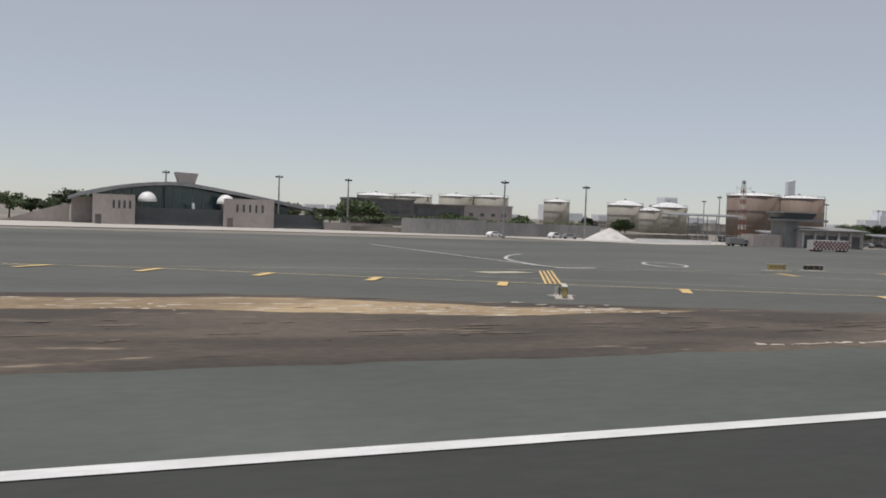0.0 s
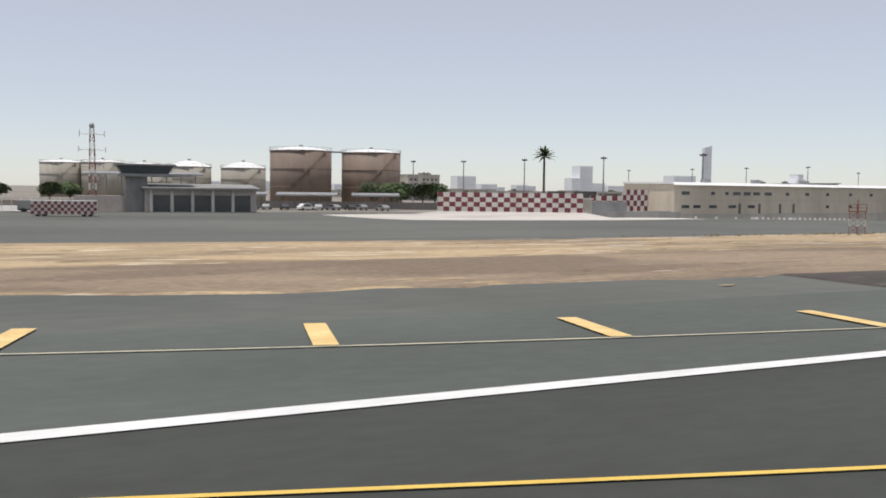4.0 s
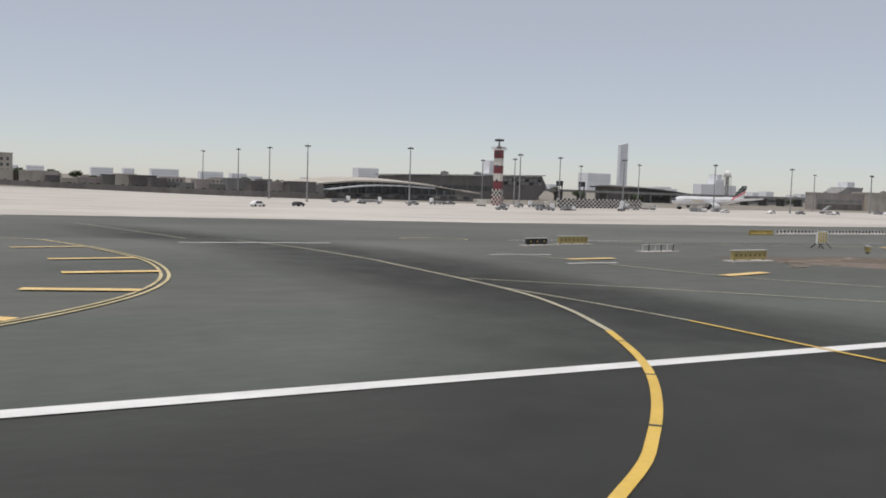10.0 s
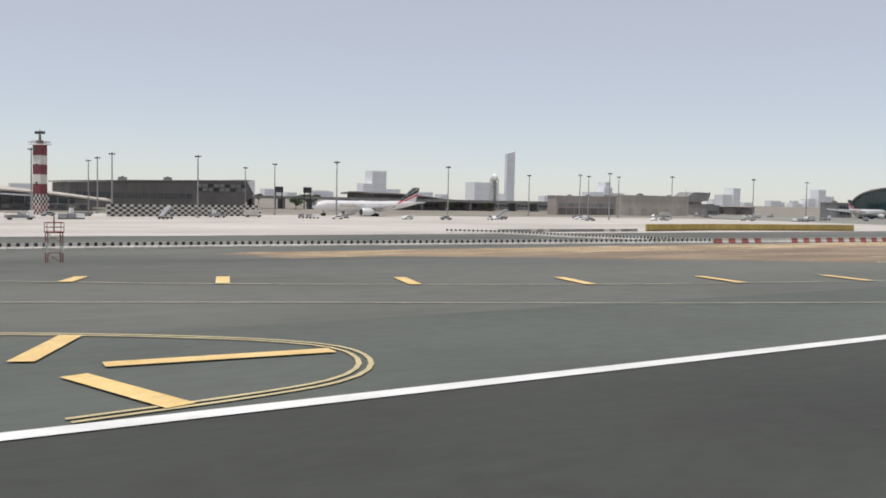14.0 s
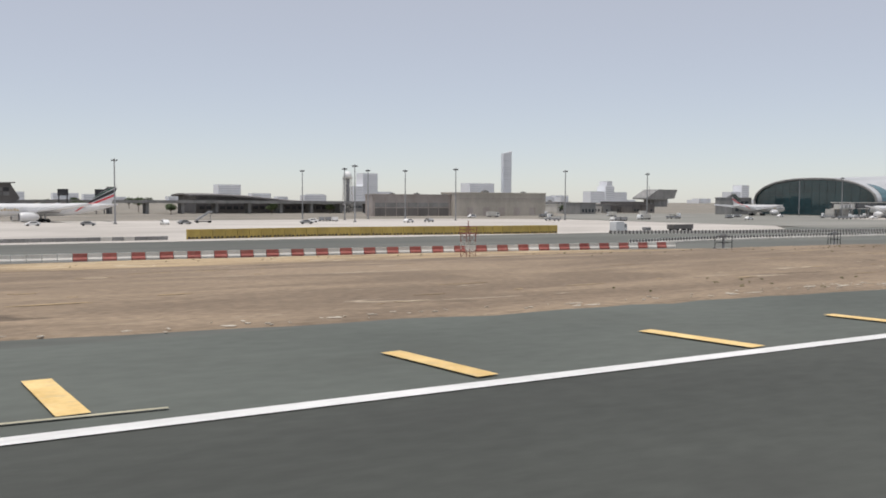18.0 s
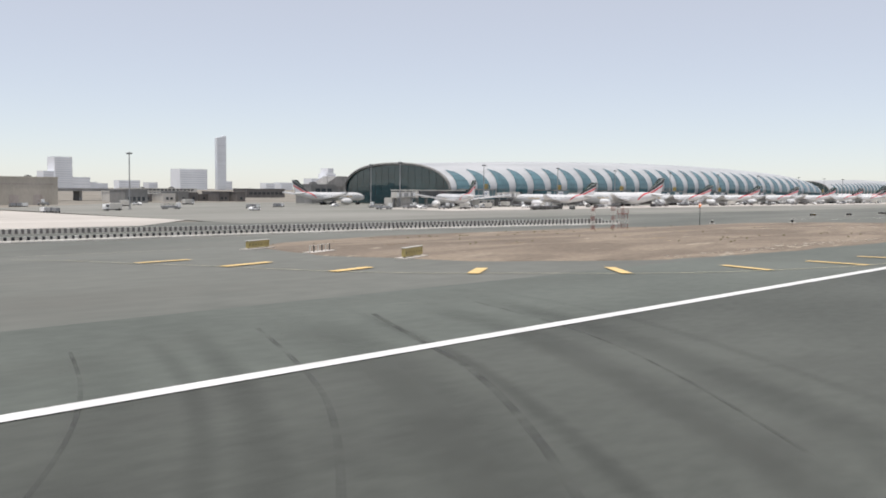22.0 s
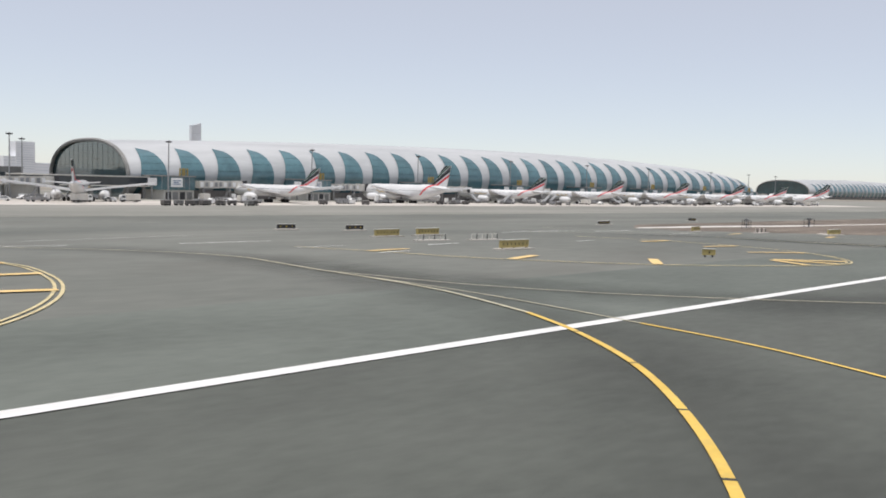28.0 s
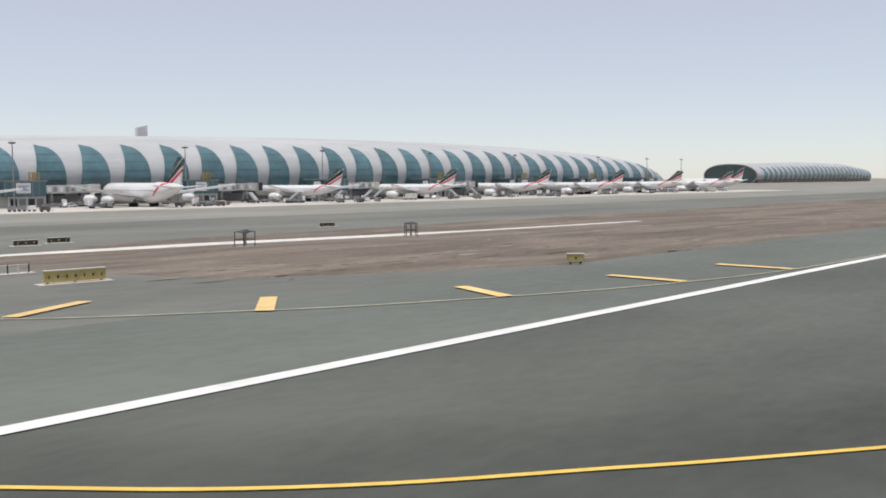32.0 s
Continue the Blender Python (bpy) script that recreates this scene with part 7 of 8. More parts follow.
bar(bm, (246, 272.5, 15.8), (252, 273, 15.8), 0.3)
tagged(part("tank_bridge", bm, "grey"), "grey footbridge between the tanks", "footbridge")

# ---------------------------------------------------------------- fire station with lookout
fs = thing("fire_station", "beige fire station with garage bays and a lookout cab", "building")
bm = B()
box(bm, 0, 0, 0, 22, 9, 5.0)
main = part("garage", bm, "stone", fs)
for k in range(5):
    bm = B()
    box(bm, 1.6 + 4.0 * k, -0.03, 0.1, 4.8 + 4.0 * k, 0.05, 3.4)
    part("garage_door", bm, "glass_dark", main)
    bm = B()
    box(bm, 0.9 + 4.0 * k, -0.5, 0, 1.4 + 4.0 * k, 0, 4.4)
    part("pier", bm, "pale_wall", main)
bm = B()
slab(bm, [(-0.5, -1.6, 4.6), (22.5, -1.6, 4.6), (22.5, 9.4, 5.4), (-0.5, 9.4, 5.4)], (0, 0, 0.3))
part("roof", bm, "mid_grey", fs)
bm = B()
box(bm, -3.4, 1, 0, 0.6, 7, 7.6)
part("stair_tower", bm, "mid_grey", fs)
bm = B()
slab(bm, [(-4.2, 0.4, 7.6), (4.6, 0.4, 7.6), (5.6, 0.0, 9.2), (-5.2, 0.0, 9.2)], (0, 6, 0))
cabin = part("lookout", bm, "glass_dark", fs, "slanted dark glass lookout")
bm = B()
box(bm, -5.6, -0.4, 9.2, 6.0, 6.6, 9.5)
part("lookout_roof", bm, "mid_grey", cabin)
bm = B()
box(bm, -4.8, -0.2, 7.0, 9.5, 6.6, 7.6)
part("lookout_deck", bm, "mid_grey", fs)
bm = B()
box(bm, -13, 2, 0, -3.4, 7, 3.2)
part("side_hall", bm, "stone", fs)
put(fs, 181, 189.5, -3)
straight_wall("boundary_wall", [(196, 240), (222, 232), (250, 222), (276, 214)], 1.9, 0.4, "brown_dark", "long dark boundary wall")

# chequered trailer of markers and the gravel heap
ct = thing("chequered_trailer", "long low trailer with red and white chequered sides", "trailer")
bm = B()
box(bm, -5, -1.2, 0.35, 5, 1.2, 2.55)
b = part("body", bm, "pale_wall", ct)
for i in range(20):
    for j in range(4):
        if (i + j) % 2 == 0:
            bm = B()
            box(bm, -5 + i * 0.5, -1.23, 0.4 + j * 0.52, -5 + (i + 1) * 0.5, -1.19, 0.4 + (j + 1) * 0.52)
            part("red_square", bm, "tower_red", b)
bm = B()
box(bm, -5.02, -1.22, 2.5, 5.02, 1.22, 2.6)
part("top_edge", bm, "white", ct, "bright white top edge")
for x in (-4, -3, 3, 4):
    bm = B()
    bar(bm, (x, -1.1, 0.4), (x, 1.1, 0.4), 0.4, None, 10)
    part("wheel", bm, "rubber", ct)
put(ct, 165, 163.3, -7)
bm = B()
random.seed(2)
rings = []
for j in range(9):
    f = j / 8
    ring = []
    for i in range(28):
        a = 2 * math.pi * i / 28
        rr = (1 - f) ** 0.9 * (1 + 0.14 * noise.noise((2 * math.cos(a), 2 * math.sin(a), 3 * f))) + 0.02
        ring.append(bm.verts.new((7.5 * rr * math.cos(a), 4.5 * rr * math.sin(a), 3.4 * f ** 1.1)))
    rings.append(ring)
for a, b in zip(rings, rings[1:]):
    for i in range(28):
        bm.faces.new((a[i], a[(i + 1) % 28], b[(i + 1) % 28], b[i]))
bm.faces.new(rings[-1])
put(tagged(part("spoil_mound", bm, "mound", None, "", True), "pale heap of gravel on the forecourt", "gravel heap"), 137, 213)
for x, y, m in ((104, 217, carA), (124, 220, carC), (127, 217, carB), (205, 205, carC), (219, 206, carC), (208, 214, carB)):
    again(m, x, y, random.uniform(-20, 20))
straight_wall("picket_fence", [(140, 205), (150, 203), (160, 199)], 1.1, 0.1, "white", "low pale picket fence", cat="fence")


yard = thing("mesh_fence", "pale mesh fence on thin posts round the yard", "fence")
post_mesh = None
for k in range(15):
    f = k / 14
    x, y = 152 + 24 * f, 197 - 5 * f
    if post_mesh is None:
        bm = B()
        bar(bm, (0, 0, 0), (0, 0, 2.7), 0.06, None, 6)
        ob = part("post", bm, "pale_wall", yard)
        post_mesh = ob.data
    else:
        ob = new("post", post_mesh)
        ob.parent = yard
    ob.location = (x - 152, y - 197, 0)
for z in (0.5, 1.5, 2.6):
    bm = B()
    bar(bm, (0, 0, z), (24, -5, z), 0.03, None, 4)
    part("rail", bm, "pale_wall", yard)
put(yard, 152, 197)
rnd = random.Random(31)
for k in range(11):
    again(carB if k % 4 else carD, 200 + 3.8 * k + rnd.uniform(-0.4, 0.4), 214 - 0.65 * k + rnd.uniform(-3, 3), rnd.uniform(60, 110))
for x0, y0, x1, y1 in ((200, 226, 214, 222), (216, 221, 230, 216), (233, 214, 244, 210)):
    canopy(x0, y0, x1, y1, 3.0, "low dark car shelter on thin columns", 5)

# ---------------------------------------------------------------- chequered wall, gate and long flat building
def cheq_wall(x0, y0, x1, y1, h, rows, cols, a, b, label, name="chequered_wall", base=None):
    t = thing(name, label, "painted wall", "chequered walls")
    L = math.hypot(x1 - x0, y1 - y0)
    bm = B()
    box(bm, 0, 0.03, 0, L, 0.4, h)
    part("wall_core", bm, "pale_wall", t)
    shared = {}
    for i in range(cols):
        for j in range(rows):
            mat = a if (i + j) % 2 else b
            if mat not in shared:
                bm = B()
                box(bm, 0.012, 0, 0.012, L / cols - 0.012, 0.05, h / rows - 0.012)
                ob = part("square", bm, mat, t)
                shared[mat] = ob.data
            else:
                ob = new("square", shared[mat])
                ob.parent = t
            ob.location = (L * i / cols, 0, h * j / rows)
    z = min(zg(x0, y0), zg(x1, y1)) if base is None else base
    t.matrix_basis = pose(x0, y0, z, 0, 0, math.degrees(math.atan2(y1 - y0, x1 - x0)))
    return t


bm = B()
front = [bm.verts.new((x, y, zg(x, y) - 0.05)) for x, y in ((226, 168), (230, 153), (241, 147.5), (255, 146.2), (264.5, 148))]
crest = [bm.verts.new((x, y, 0.1)) for x, y in ((236.2, 170.6), (239.5, 168.9), (247, 165), (255.5, 160.6), (263, 156.8))]
back = [bm.verts.new((x, y, 0.1)) for x, y in ((237, 173), (240.2, 171.4), (247.8, 167.4), (256.4, 163), (264, 159))]
for a, b in ((front, crest), (crest, back)):
    for i in range(4):
        bm.faces.new((a[i], a[i + 1], b[i + 1], b[i]))
tagged(part("verge_bank", bm, "apron", None, "", True), "low pale bank that carries the chequered wall", "", "", "structure")
cheq_wall(236.5, 171.6, 263, 157.8, 3.95, 4, 24, "tower_red", "pale_wall", "long wall painted in red and white squares", base=0.08)
cheq_wall(270.5, 166.0, 277.0, 163.2, 4.4, 4, 6, "tower_red", "pale_wall", "short red and white chequered wall beside the gate")
cheq_wall(277.0, 163.2, 284.5, 160.6, 5.9, 5, 10, "tower_red", "pale_wall", "tall red and white chequered wall section")
gate = thing("guard_booth", "small ochre guard booth at the gate", "booth")
bm = B()
box(bm, -1.4, -1.2, 0, 1.4, 1.2, 3.6)
part("walls", bm, "beige", gate)
bm = B()
box(bm, -1.7, -1.5, 3.6, 1.7, 1.5, 3.85)
part("roof", bm, "pale_wall", gate)
put(gate, 265.2, 160.5, -25)
bm = B()
box(bm, -4, -0.12, 0.3, 4, 0.12, 3.2)
put(tagged(part("sliding_gate", bm, "grey"), "grey sliding gate between the walls", "gate"), 271.5, 160.8, -20)
straight_wall("plinth_wall", [(264, 153.4), (283, 151.4)], 1.4, 0.5, "mid_grey", "low grey plinth wall along the road")

lb = thing("long_building", "long two-storey dusty cream building with small dark windows", "building")
BL = 71.7
bm = B()
box(bm, 0, 0.25, 1.6, BL, 16, 8.0)
up = part("upper_wall", bm, "cream", lb)
bm = B()
box(bm, -0.4, 0, -0.6, BL + 0.1, 16, 1.6)
part("plinth", bm, "beige", lb, "stained beige plinth")
bm = B()
slab(bm, [(-0.3, -0.35, 7.8), (-0.3, 0.5, 8.4), (-0.3, 16.2, 8.4), (-0.3, 16.2, 8.0), (-0.3, 0.25, 8.0), (-0.3, 0.25, 7.8)], (BL + 0.6, 0, 0))
part("roof", bm, "white", lb, "bright white roof edge")
UP = ((2.1, 4.4), (10.8, 11.9), (15.1, 16.1), (17.5, 19.8), (20.8, 23.0), (23.8, 26.0), (27.5, 29.9), (34.5, 35.7), (41.3, 42.6), (48.7, 49.8), (57.1, 58.2), (65, 66.1))
LO = ((2.2, 4.4), (5.6, 7.7), (10.3, 12.6), (16.2, 18.5), (22.2, 24.4), (48.7, 49.8), (57.2, 58.3))
for rows, z0, z1 in ((UP, 5.75, 6.45), (LO, 2.9, 3.55)):
    for a, b in rows:
        bm = B()
        box(bm, a, 0.22, z0, b, 0.27, z1)
        wd = part("window", bm, "glass_dark", up)
        bm = B()
        box(bm, a - 0.1, 0.12, z0 - 0.12, b + 0.1, 0.26, z0 - 0.02)
        part("sill", bm, "pale_wall", wd)
for a in (19.3, 25.6, 32.4, 37.0):
    bm = B()
    box(bm, a, 0.19, 1.7, a + 0.7, 0.26, 3.9)
    part("door", bm, "brown_dark", up)
bm = B()
for z in (1.62, 4.6):
    box(bm, 0, 0.2, z, BL, 0.25, z + 0.06)
part("groove", bm, "beige", up)
bm = B()
box(bm, -10, 1.0, -0.6, 0, 5, 2.2)
part("west_wing", bm, "mid_grey", lb)
for x in (14, 30, 47):
    bm = B()
    box(bm, x, 5, 8.35, x + 1.6, 6.6, 9.3)
    part("roof_unit", bm, "grey", lb)
lb.matrix_basis = pose(283, 153.3, -1.7, 0, 0, 4.6)
fence = thing("slatted_fence", "dark grey slatted metal fence", "fence")
shared = None
for i in range(30):
    if shared is None:
        bm = B()
        box(bm, 0.04, -0.06, 0.05, 0.46, 0.06, 2.7)
        ob = part("slat", bm, "grey", fence)
        shared = ob.data
    else:
        ob = new("slat", shared)
        ob.parent = fence
    ob.location = (0.5 * i, 0, 0)
for i in range(7):
    bm = B()
    box(bm, 2.5 * i - 0.08, -0.12, 0, 2.5 * i + 0.08, 0.12, 2.8)
    part("post", bm, "dark", fence)
put(fence, 355.2, 159.2, 21)
bm = B()
box(bm, -4, -4, 0, 4, 4, 2.4)
put(tagged(part("plant_box", bm, "brown_dark"), "dark plant housing behind the fence", "plant housing"), 364, 172)
for k in range(26):
    bm = B() if k == 0 else None
    x = 305 + 1.75 * k if k < 20 else 288 + 6 * (k - 20)
    if k == 0:
        bar(bm, (0, 0, 0), (0, 0, 0.42), 0.26, 0.2, 8)
        bol = tagged(part("bollard", bm, "white"), "short white bollard by the road", "bollard", "white bollards")
        ob = bol
    else:
        ob = new("bollard", bol.data)
        tagged(ob, "short white bollard by the road", "bollard", "white bollards")
    yy = 152.0 + (x - 283) * 0.08
    ob.matrix_basis = pose(x, yy, zg(x, yy))


# ---------------------------------------------------------------- radar tower, old terminal and the buildings behind the apron
def radar_tower(x, y, top):
    """A square banded tower on a chequered foot, with a gallery and a turning radar aerial."""
    t = thing("radar_tower", "square red and white banded tower with chequered foot and radar", "radar tower")
    h = top - zg(x, y)
    w = 1.5
    bm = B()
    box(bm, -w - 0.35, -w - 0.35, 0, w + 0.35, w + 0.35, 6.6)
    foot = part("foot", bm, "pale_wall", t, "white foot with dark red chequers")
    sq = {}
    n, m = 5, 7
    cell, rise = 2 * (w + 0.35) / n, 6.6 / m
    for side in range(4):
        turn = Matrix.Rotation(math.pi / 2 * side, 4, "Z")
        for c in range(n):
            for r in range(m):
                if (r + c + side) % 2:
                    mat = "black" if r > 3 else "tower_red"
                    if mat not in sq:
                        bm = B()
                        box(bm, 0, -0.03, 0, cell, 0.01, rise)
                        ob = part("check_panel", bm, mat, foot)
                        sq[mat] = ob.data
                    else:
                        ob = new("check_panel", sq[mat])
                        ob.parent = foot
                    ob.matrix_basis = turn @ Matrix.Translation((-w - 0.35 + cell * c, -w - 0.35, rise * r))
    zs = [6.6, 9.9, 12.9, 16.1, 19.0, 22.3]
    for i, (a, b) in enumerate(zip(zs, zs[1:])):
        bm = B()
        box(bm, -w, -w, a, w, w, b)
        part("band", bm, "tower_red" if i % 2 == 0 else "pale_wall", t)
    for z in (9.4, 15.2, 20.6):
        bm = B()
        box(bm, -0.45, -w - 0.05, z, 0.45, -w + 0.05, z + 1.1)
        part("window", bm, "glass_dark", t)
    g = 2.4
    bm = B()
    box(bm, -g, -g, 22.3, g, g, 22.6)
    part("gallery_deck", bevelled(bm, 0.05), "white", t)
    for i in range(4):
        turn = Matrix.Rotation(math.pi / 2 * i, 4, "Z")
        for k in range(4):
            bm = B()
            bar(bm, turn @ Vector((-g + 0.1 + k * (g - 0.1) / 2, -g + 0.1, 22.6)), turn @ Vector((-g + 0.1 + k * (g - 0.1) / 2, -g + 0.1, 23.5)), 0.05)
            part("rail_post", bm, "tower_red", t)
        for z in (23.05, 23.5):
            bm = B()
            bar(bm, turn @ Vector((-g + 0.1, -g + 0.1, z)), turn @ Vector((g - 0.1, -g + 0.1, z)), 0.045, None, 4)
            part("guard_rail", bm, "tower_red", t)
    bm = B()
    box(bm, -0.8, -0.8, 22.6, 0.8, 0.8, 23.8)
    lathe(bm, [(0.45, 23.8), (0.3, h - 0.9)], 10)
    part("equipment_cabin", bm, "brown_dark", t, "dark equipment cabin")
    bm = B()
    box(bm, -1.9, -0.3, h - 1.5, 1.9, 0.3, h - 0.6)
    bar(bm, (0, 0, h - 1.2), (0, 0, h), 0.14)
    part("radar_antenna", bevelled(bm, 0.08), "dark", t, "dark slotted radar antenna bar")
    return put(t, x, y, -52)


radar_tower(573.5, 316.6, 24.3)
cheq_wall(590, 298, 646, 314, 3.9, 5, 44, "black", "pale_wall", "long black and white chequered blast wall", "chequered_blast_wall")


def arched_roof(name, xs, zs, y0, y1, thick, mat, parent, label, grow=0.0):
    """A thin swept shell that follows a curve in x and z."""
    bm = B()
    n = 28
    sx = [xs[0] + (xs[-1] - xs[0]) * i / n for i in range(n + 1)]
    top, bot = [], []
    for x in sx:
        z = lerp(x, xs, zs)
        z = (z + lerp(x - 5, xs, zs) + lerp(x + 5, xs, zs)) / 3
        w = 1.0 - grow * abs(2 * (x - xs[0]) / (xs[-1] - xs[0]) - 1)
        yc, hy = (y0 + y1) / 2, (y1 - y0) / 2 * w
        top.append([bm.verts.new((x, yc + hy * s, z - 0.012 * hy * s * s * 4)) for s in (-1, -0.33, 0.33, 1)])
        bot.append([bm.verts.new((x, yc + hy * s, z - 0.012 * hy * s * s * 4 - thick)) for s in (-1, -0.33, 0.33, 1)])
    for g, f in ((top, 0), (bot, 1)):
        for a, b in zip(g, g[1:]):
            for k in range(3):
                q = (a[k], b[k], b[k + 1], a[k + 1])
                bm.faces.new(q[::-1] if f else q)
    for k in (0, 3):
        for i in range(n):
            bm.faces.new((top[i][k], top[i + 1][k], bot[i + 1][k], bot[i][k]))
    for i in (0, n):
        for k in range(3):
            bm.faces.new((top[i][k], top[i][k + 1], bot[i][k + 1], bot[i][k]))
    return part(name, bm, mat, parent, label)


def old_terminal():
    t = thing("swept_roof_terminal", "low terminal with pale swept thin roofs over dark glazing", "terminal building")
    arched_roof("main_roof", (505, 512, 524, 546, 558, 570, 592, 616), (1.2, 1.9, 4.5, 7.0, 7.2, 6.8, 5.0, 2.0), 396, 460, 0.7, "beige", t, "pale sand-coloured swept roof", 0.25)
    arched_roof("lower_roof", (528, 540, 551, 566, 582), (0.9, 2.8, 3.7, 3.8, 3.0), 388, 396, 0.45, "roof_white", t, "white lower canopy roof")
    bm = B()
    pts = [(524, 1.2), (546, 4.4), (558, 5.0), (575, 4.2), (600, 1.5)]
    prof = [(524, -3.1)] + pts + [(600, -3.1)]
    slab(bm, [(x, 402, z) for x, z in prof], (0, 40, 0))
    part("hall", bm, "glass_dark", t, "dark glazed hall under the roof")
    for i in range(18):
        x = 526 + i * 4.2
        bm = B()
        bar(bm, (x, 400.5, -3.1), (x, 400.5, lerp(x, [p[0] for p in pts], [p[1] for p in pts])), 0.22, None, 6)
        part("column", bm, "mid_grey", t)
    bm = B()
    box(bm, 520, 392, -3.1, 605, 400, -0.4)
    part("pier_base", bm, "brown_dark", t, "dark ground floor")
    for i in range(20):
        bm = B()
        box(bm, 522 + i * 4.1, 391.7, -2.2, 524.8 + i * 4.1, 392.1, -0.8)
        part("bay_door", bm, "glass_dark" if i % 3 else "mid_grey", t)
    # long dark block with louvres and a slanted end
    d = thing("dark_terminal_block", "long dark clad terminal block with louvred upper corner", "terminal building")
    bm = B()
    slab(bm, [(612, 480, -3.1), (612, 480, 9.4), (640, 480, 10.4), (704, 480, 12.0), (708, 480, 5.0), (700, 480, -3.1)], (0, 46, 0))
    part("block", bm, "brown_dark", d)
    bm = B()
    slab(bm, [(610, 479, 9.6), (640, 479, 10.6), (706, 479, 12.2), (706, 479, 12.7), (640, 479, 11.1), (610, 479, 10.1)], (0, 48, 0))
    part("roof_edge", bm, "mid_grey", d)
    for i in range(9):
        for r in range(2):
            bm = B()
            box(bm, 676 + 3.1 * i, 479.5, 6.2 + 2.2 * r, 678.6 + 3.1 * i, 480.0, 7.9 + 2.2 * r)
            part("louvre", bm, "mid_grey" if (i + r) % 3 else "dark", d)
    for i in range(16):
        bm = B()
        box(bm, 615 + 3.7 * i, 479.6, 2.0, 617.8 + 3.7 * i, 480.0, 4.6)
        part("window", bm, "glass_dark", d)
    # elevated road on piers
    r = thing("elevated_road", "grey concrete elevated road on short piers", "viaduct")
    bm = B()
    rows = []
    for i in range(37):
        x = 606 + 12.3 * i
        z = lerp(x, (600, 660, 720, 800, 1060), (-1.6, 1.0, 2.8, 2.6, 2.2))
        rows.append([bm.verts.new(p) for p in ((x, 500, z), (x, 500, z + 1.6), (x, 512, z + 1.6), (x, 512, z))])
    for a, b in zip(rows, rows[1:]):
        for k in range(4):
            bm.faces.new((a[k], b[k], b[(k + 1) % 4], a[(k + 1) % 4]))
    bm.faces.new(rows[0]), bm.faces.new(rows[-1])
    part("deck", bm, "mid_grey", r)
    for i in range(22):
        x = 640 + 19 * i
        bm = B()
        box(bm, x - 0.8, 502, -3.1, x + 0.8, 510, lerp(x, (600, 660, 720, 800, 1060), (-1.6, 1.0, 2.8, 2.6, 2.2)))
        part("pier", bm, "mid_grey", r)
    for x in (730, 748):
        p = thing("sign_gantry", "dark steel sign gantry beside the road", "sign gantry", "sign gantries")
        for dx in (-2.0, 2.0):
            bm = B()
            box(bm, dx - 0.25, -0.25, 0, dx + 0.25, 0.25, 12.5)
            part("post", bm, "dark", p)
        bm = B()
        box(bm, -2.6, -0.4, 9.4, 2.6, 0.0, 12.8)
        part("panel", bm, "dark", p)
        put(p, x, 498)


old_terminal()


def walled(name, label, x0, y0, x1, y1, h, mat, win=None, category="building", group=""):
    """A flat-roofed building with parapet, window rows and roof plant; win: list of (z0, z1, width, gap, material)."""
    t = thing(name, label, category, group)
    g = zg(x0, y0)
    L, D = x1 - x0, y1 - y0
    bm = B()
    box(bm, 0, 0, -0.2, L, D, h - 0.5)
    part("wall", bm, mat, t)
    bm = B()
    for a in ((-0.25, -0.25, L + 0.25, 0.25), (-0.25, D - 0.25, L + 0.25, D + 0.25), (-0.25, 0.25, 0.25, D - 0.25), (L - 0.25, 0.25, L + 0.25, D - 0.25)):
        box(bm, a[0], a[1], h - 0.5, a[2], a[3], h)
    part("parapet", bm, mat, t)
    for z0, z1, w, gap, wm in win or ():
        n = int((L - 1.5) / (w + gap))
        s = (L - n * (w + gap) + gap) / 2
        for i in range(n):
            bm = B()
            box(bm, s + i * (w + gap), -0.12, z0, s + i * (w + gap) + w, 0.02, z1)
            part("window", bm, wm, t)
    t.matrix_basis = pose(x0, y0, g, 0, 0, 0)
    return t


def roof_unit(x, y, z, s=1.0, mat="mid_grey"):
    t = thing("roof_unit", "grey box of roof plant on the building", "roof plant", "roof plant")
    bm = B()
    box(bm, -1.6 * s, -1 * s, 0, 1.6 * s, 1 * s, 1.3 * s)
    part("casing", bm, mat, t)
    bm = B()
    lathe(bm, [(0.7 * s, 1.3 * s), (0.7 * s, 1.6 * s)], 10)
    part("fan_cowl", bm, "dark", t)
    t.matrix_basis = pose(x, y, z)
    return t


dome_b = thing("curved_roof_building", "dark building under one long falling curved roof", "building")
arched_roof("roof", (800, 812, 836, 860, 900), (8.4, 8.6, 7.6, 5.2, 2.6), 516, 560, 0.9, "brown_dark", dome_b, "dark curved roof", 0.05)
bm = B()
slab(bm, [(804, 519, -3.1), (804, 519, 7.2), (836, 519, 6.4), (860, 519, 4.0), (895, 519, 1.6), (895, 519, -3.1)], (0, 38, 0))
part("wall", bm, "brown_dark", dome_b)
for i in range(20):
    bm = B()
    box(bm, 806 + 4 * i, 518.6, -1.0, 808.8 + 4 * i, 519.0, 0.9)
    part("window", bm, "dark", dome_b)


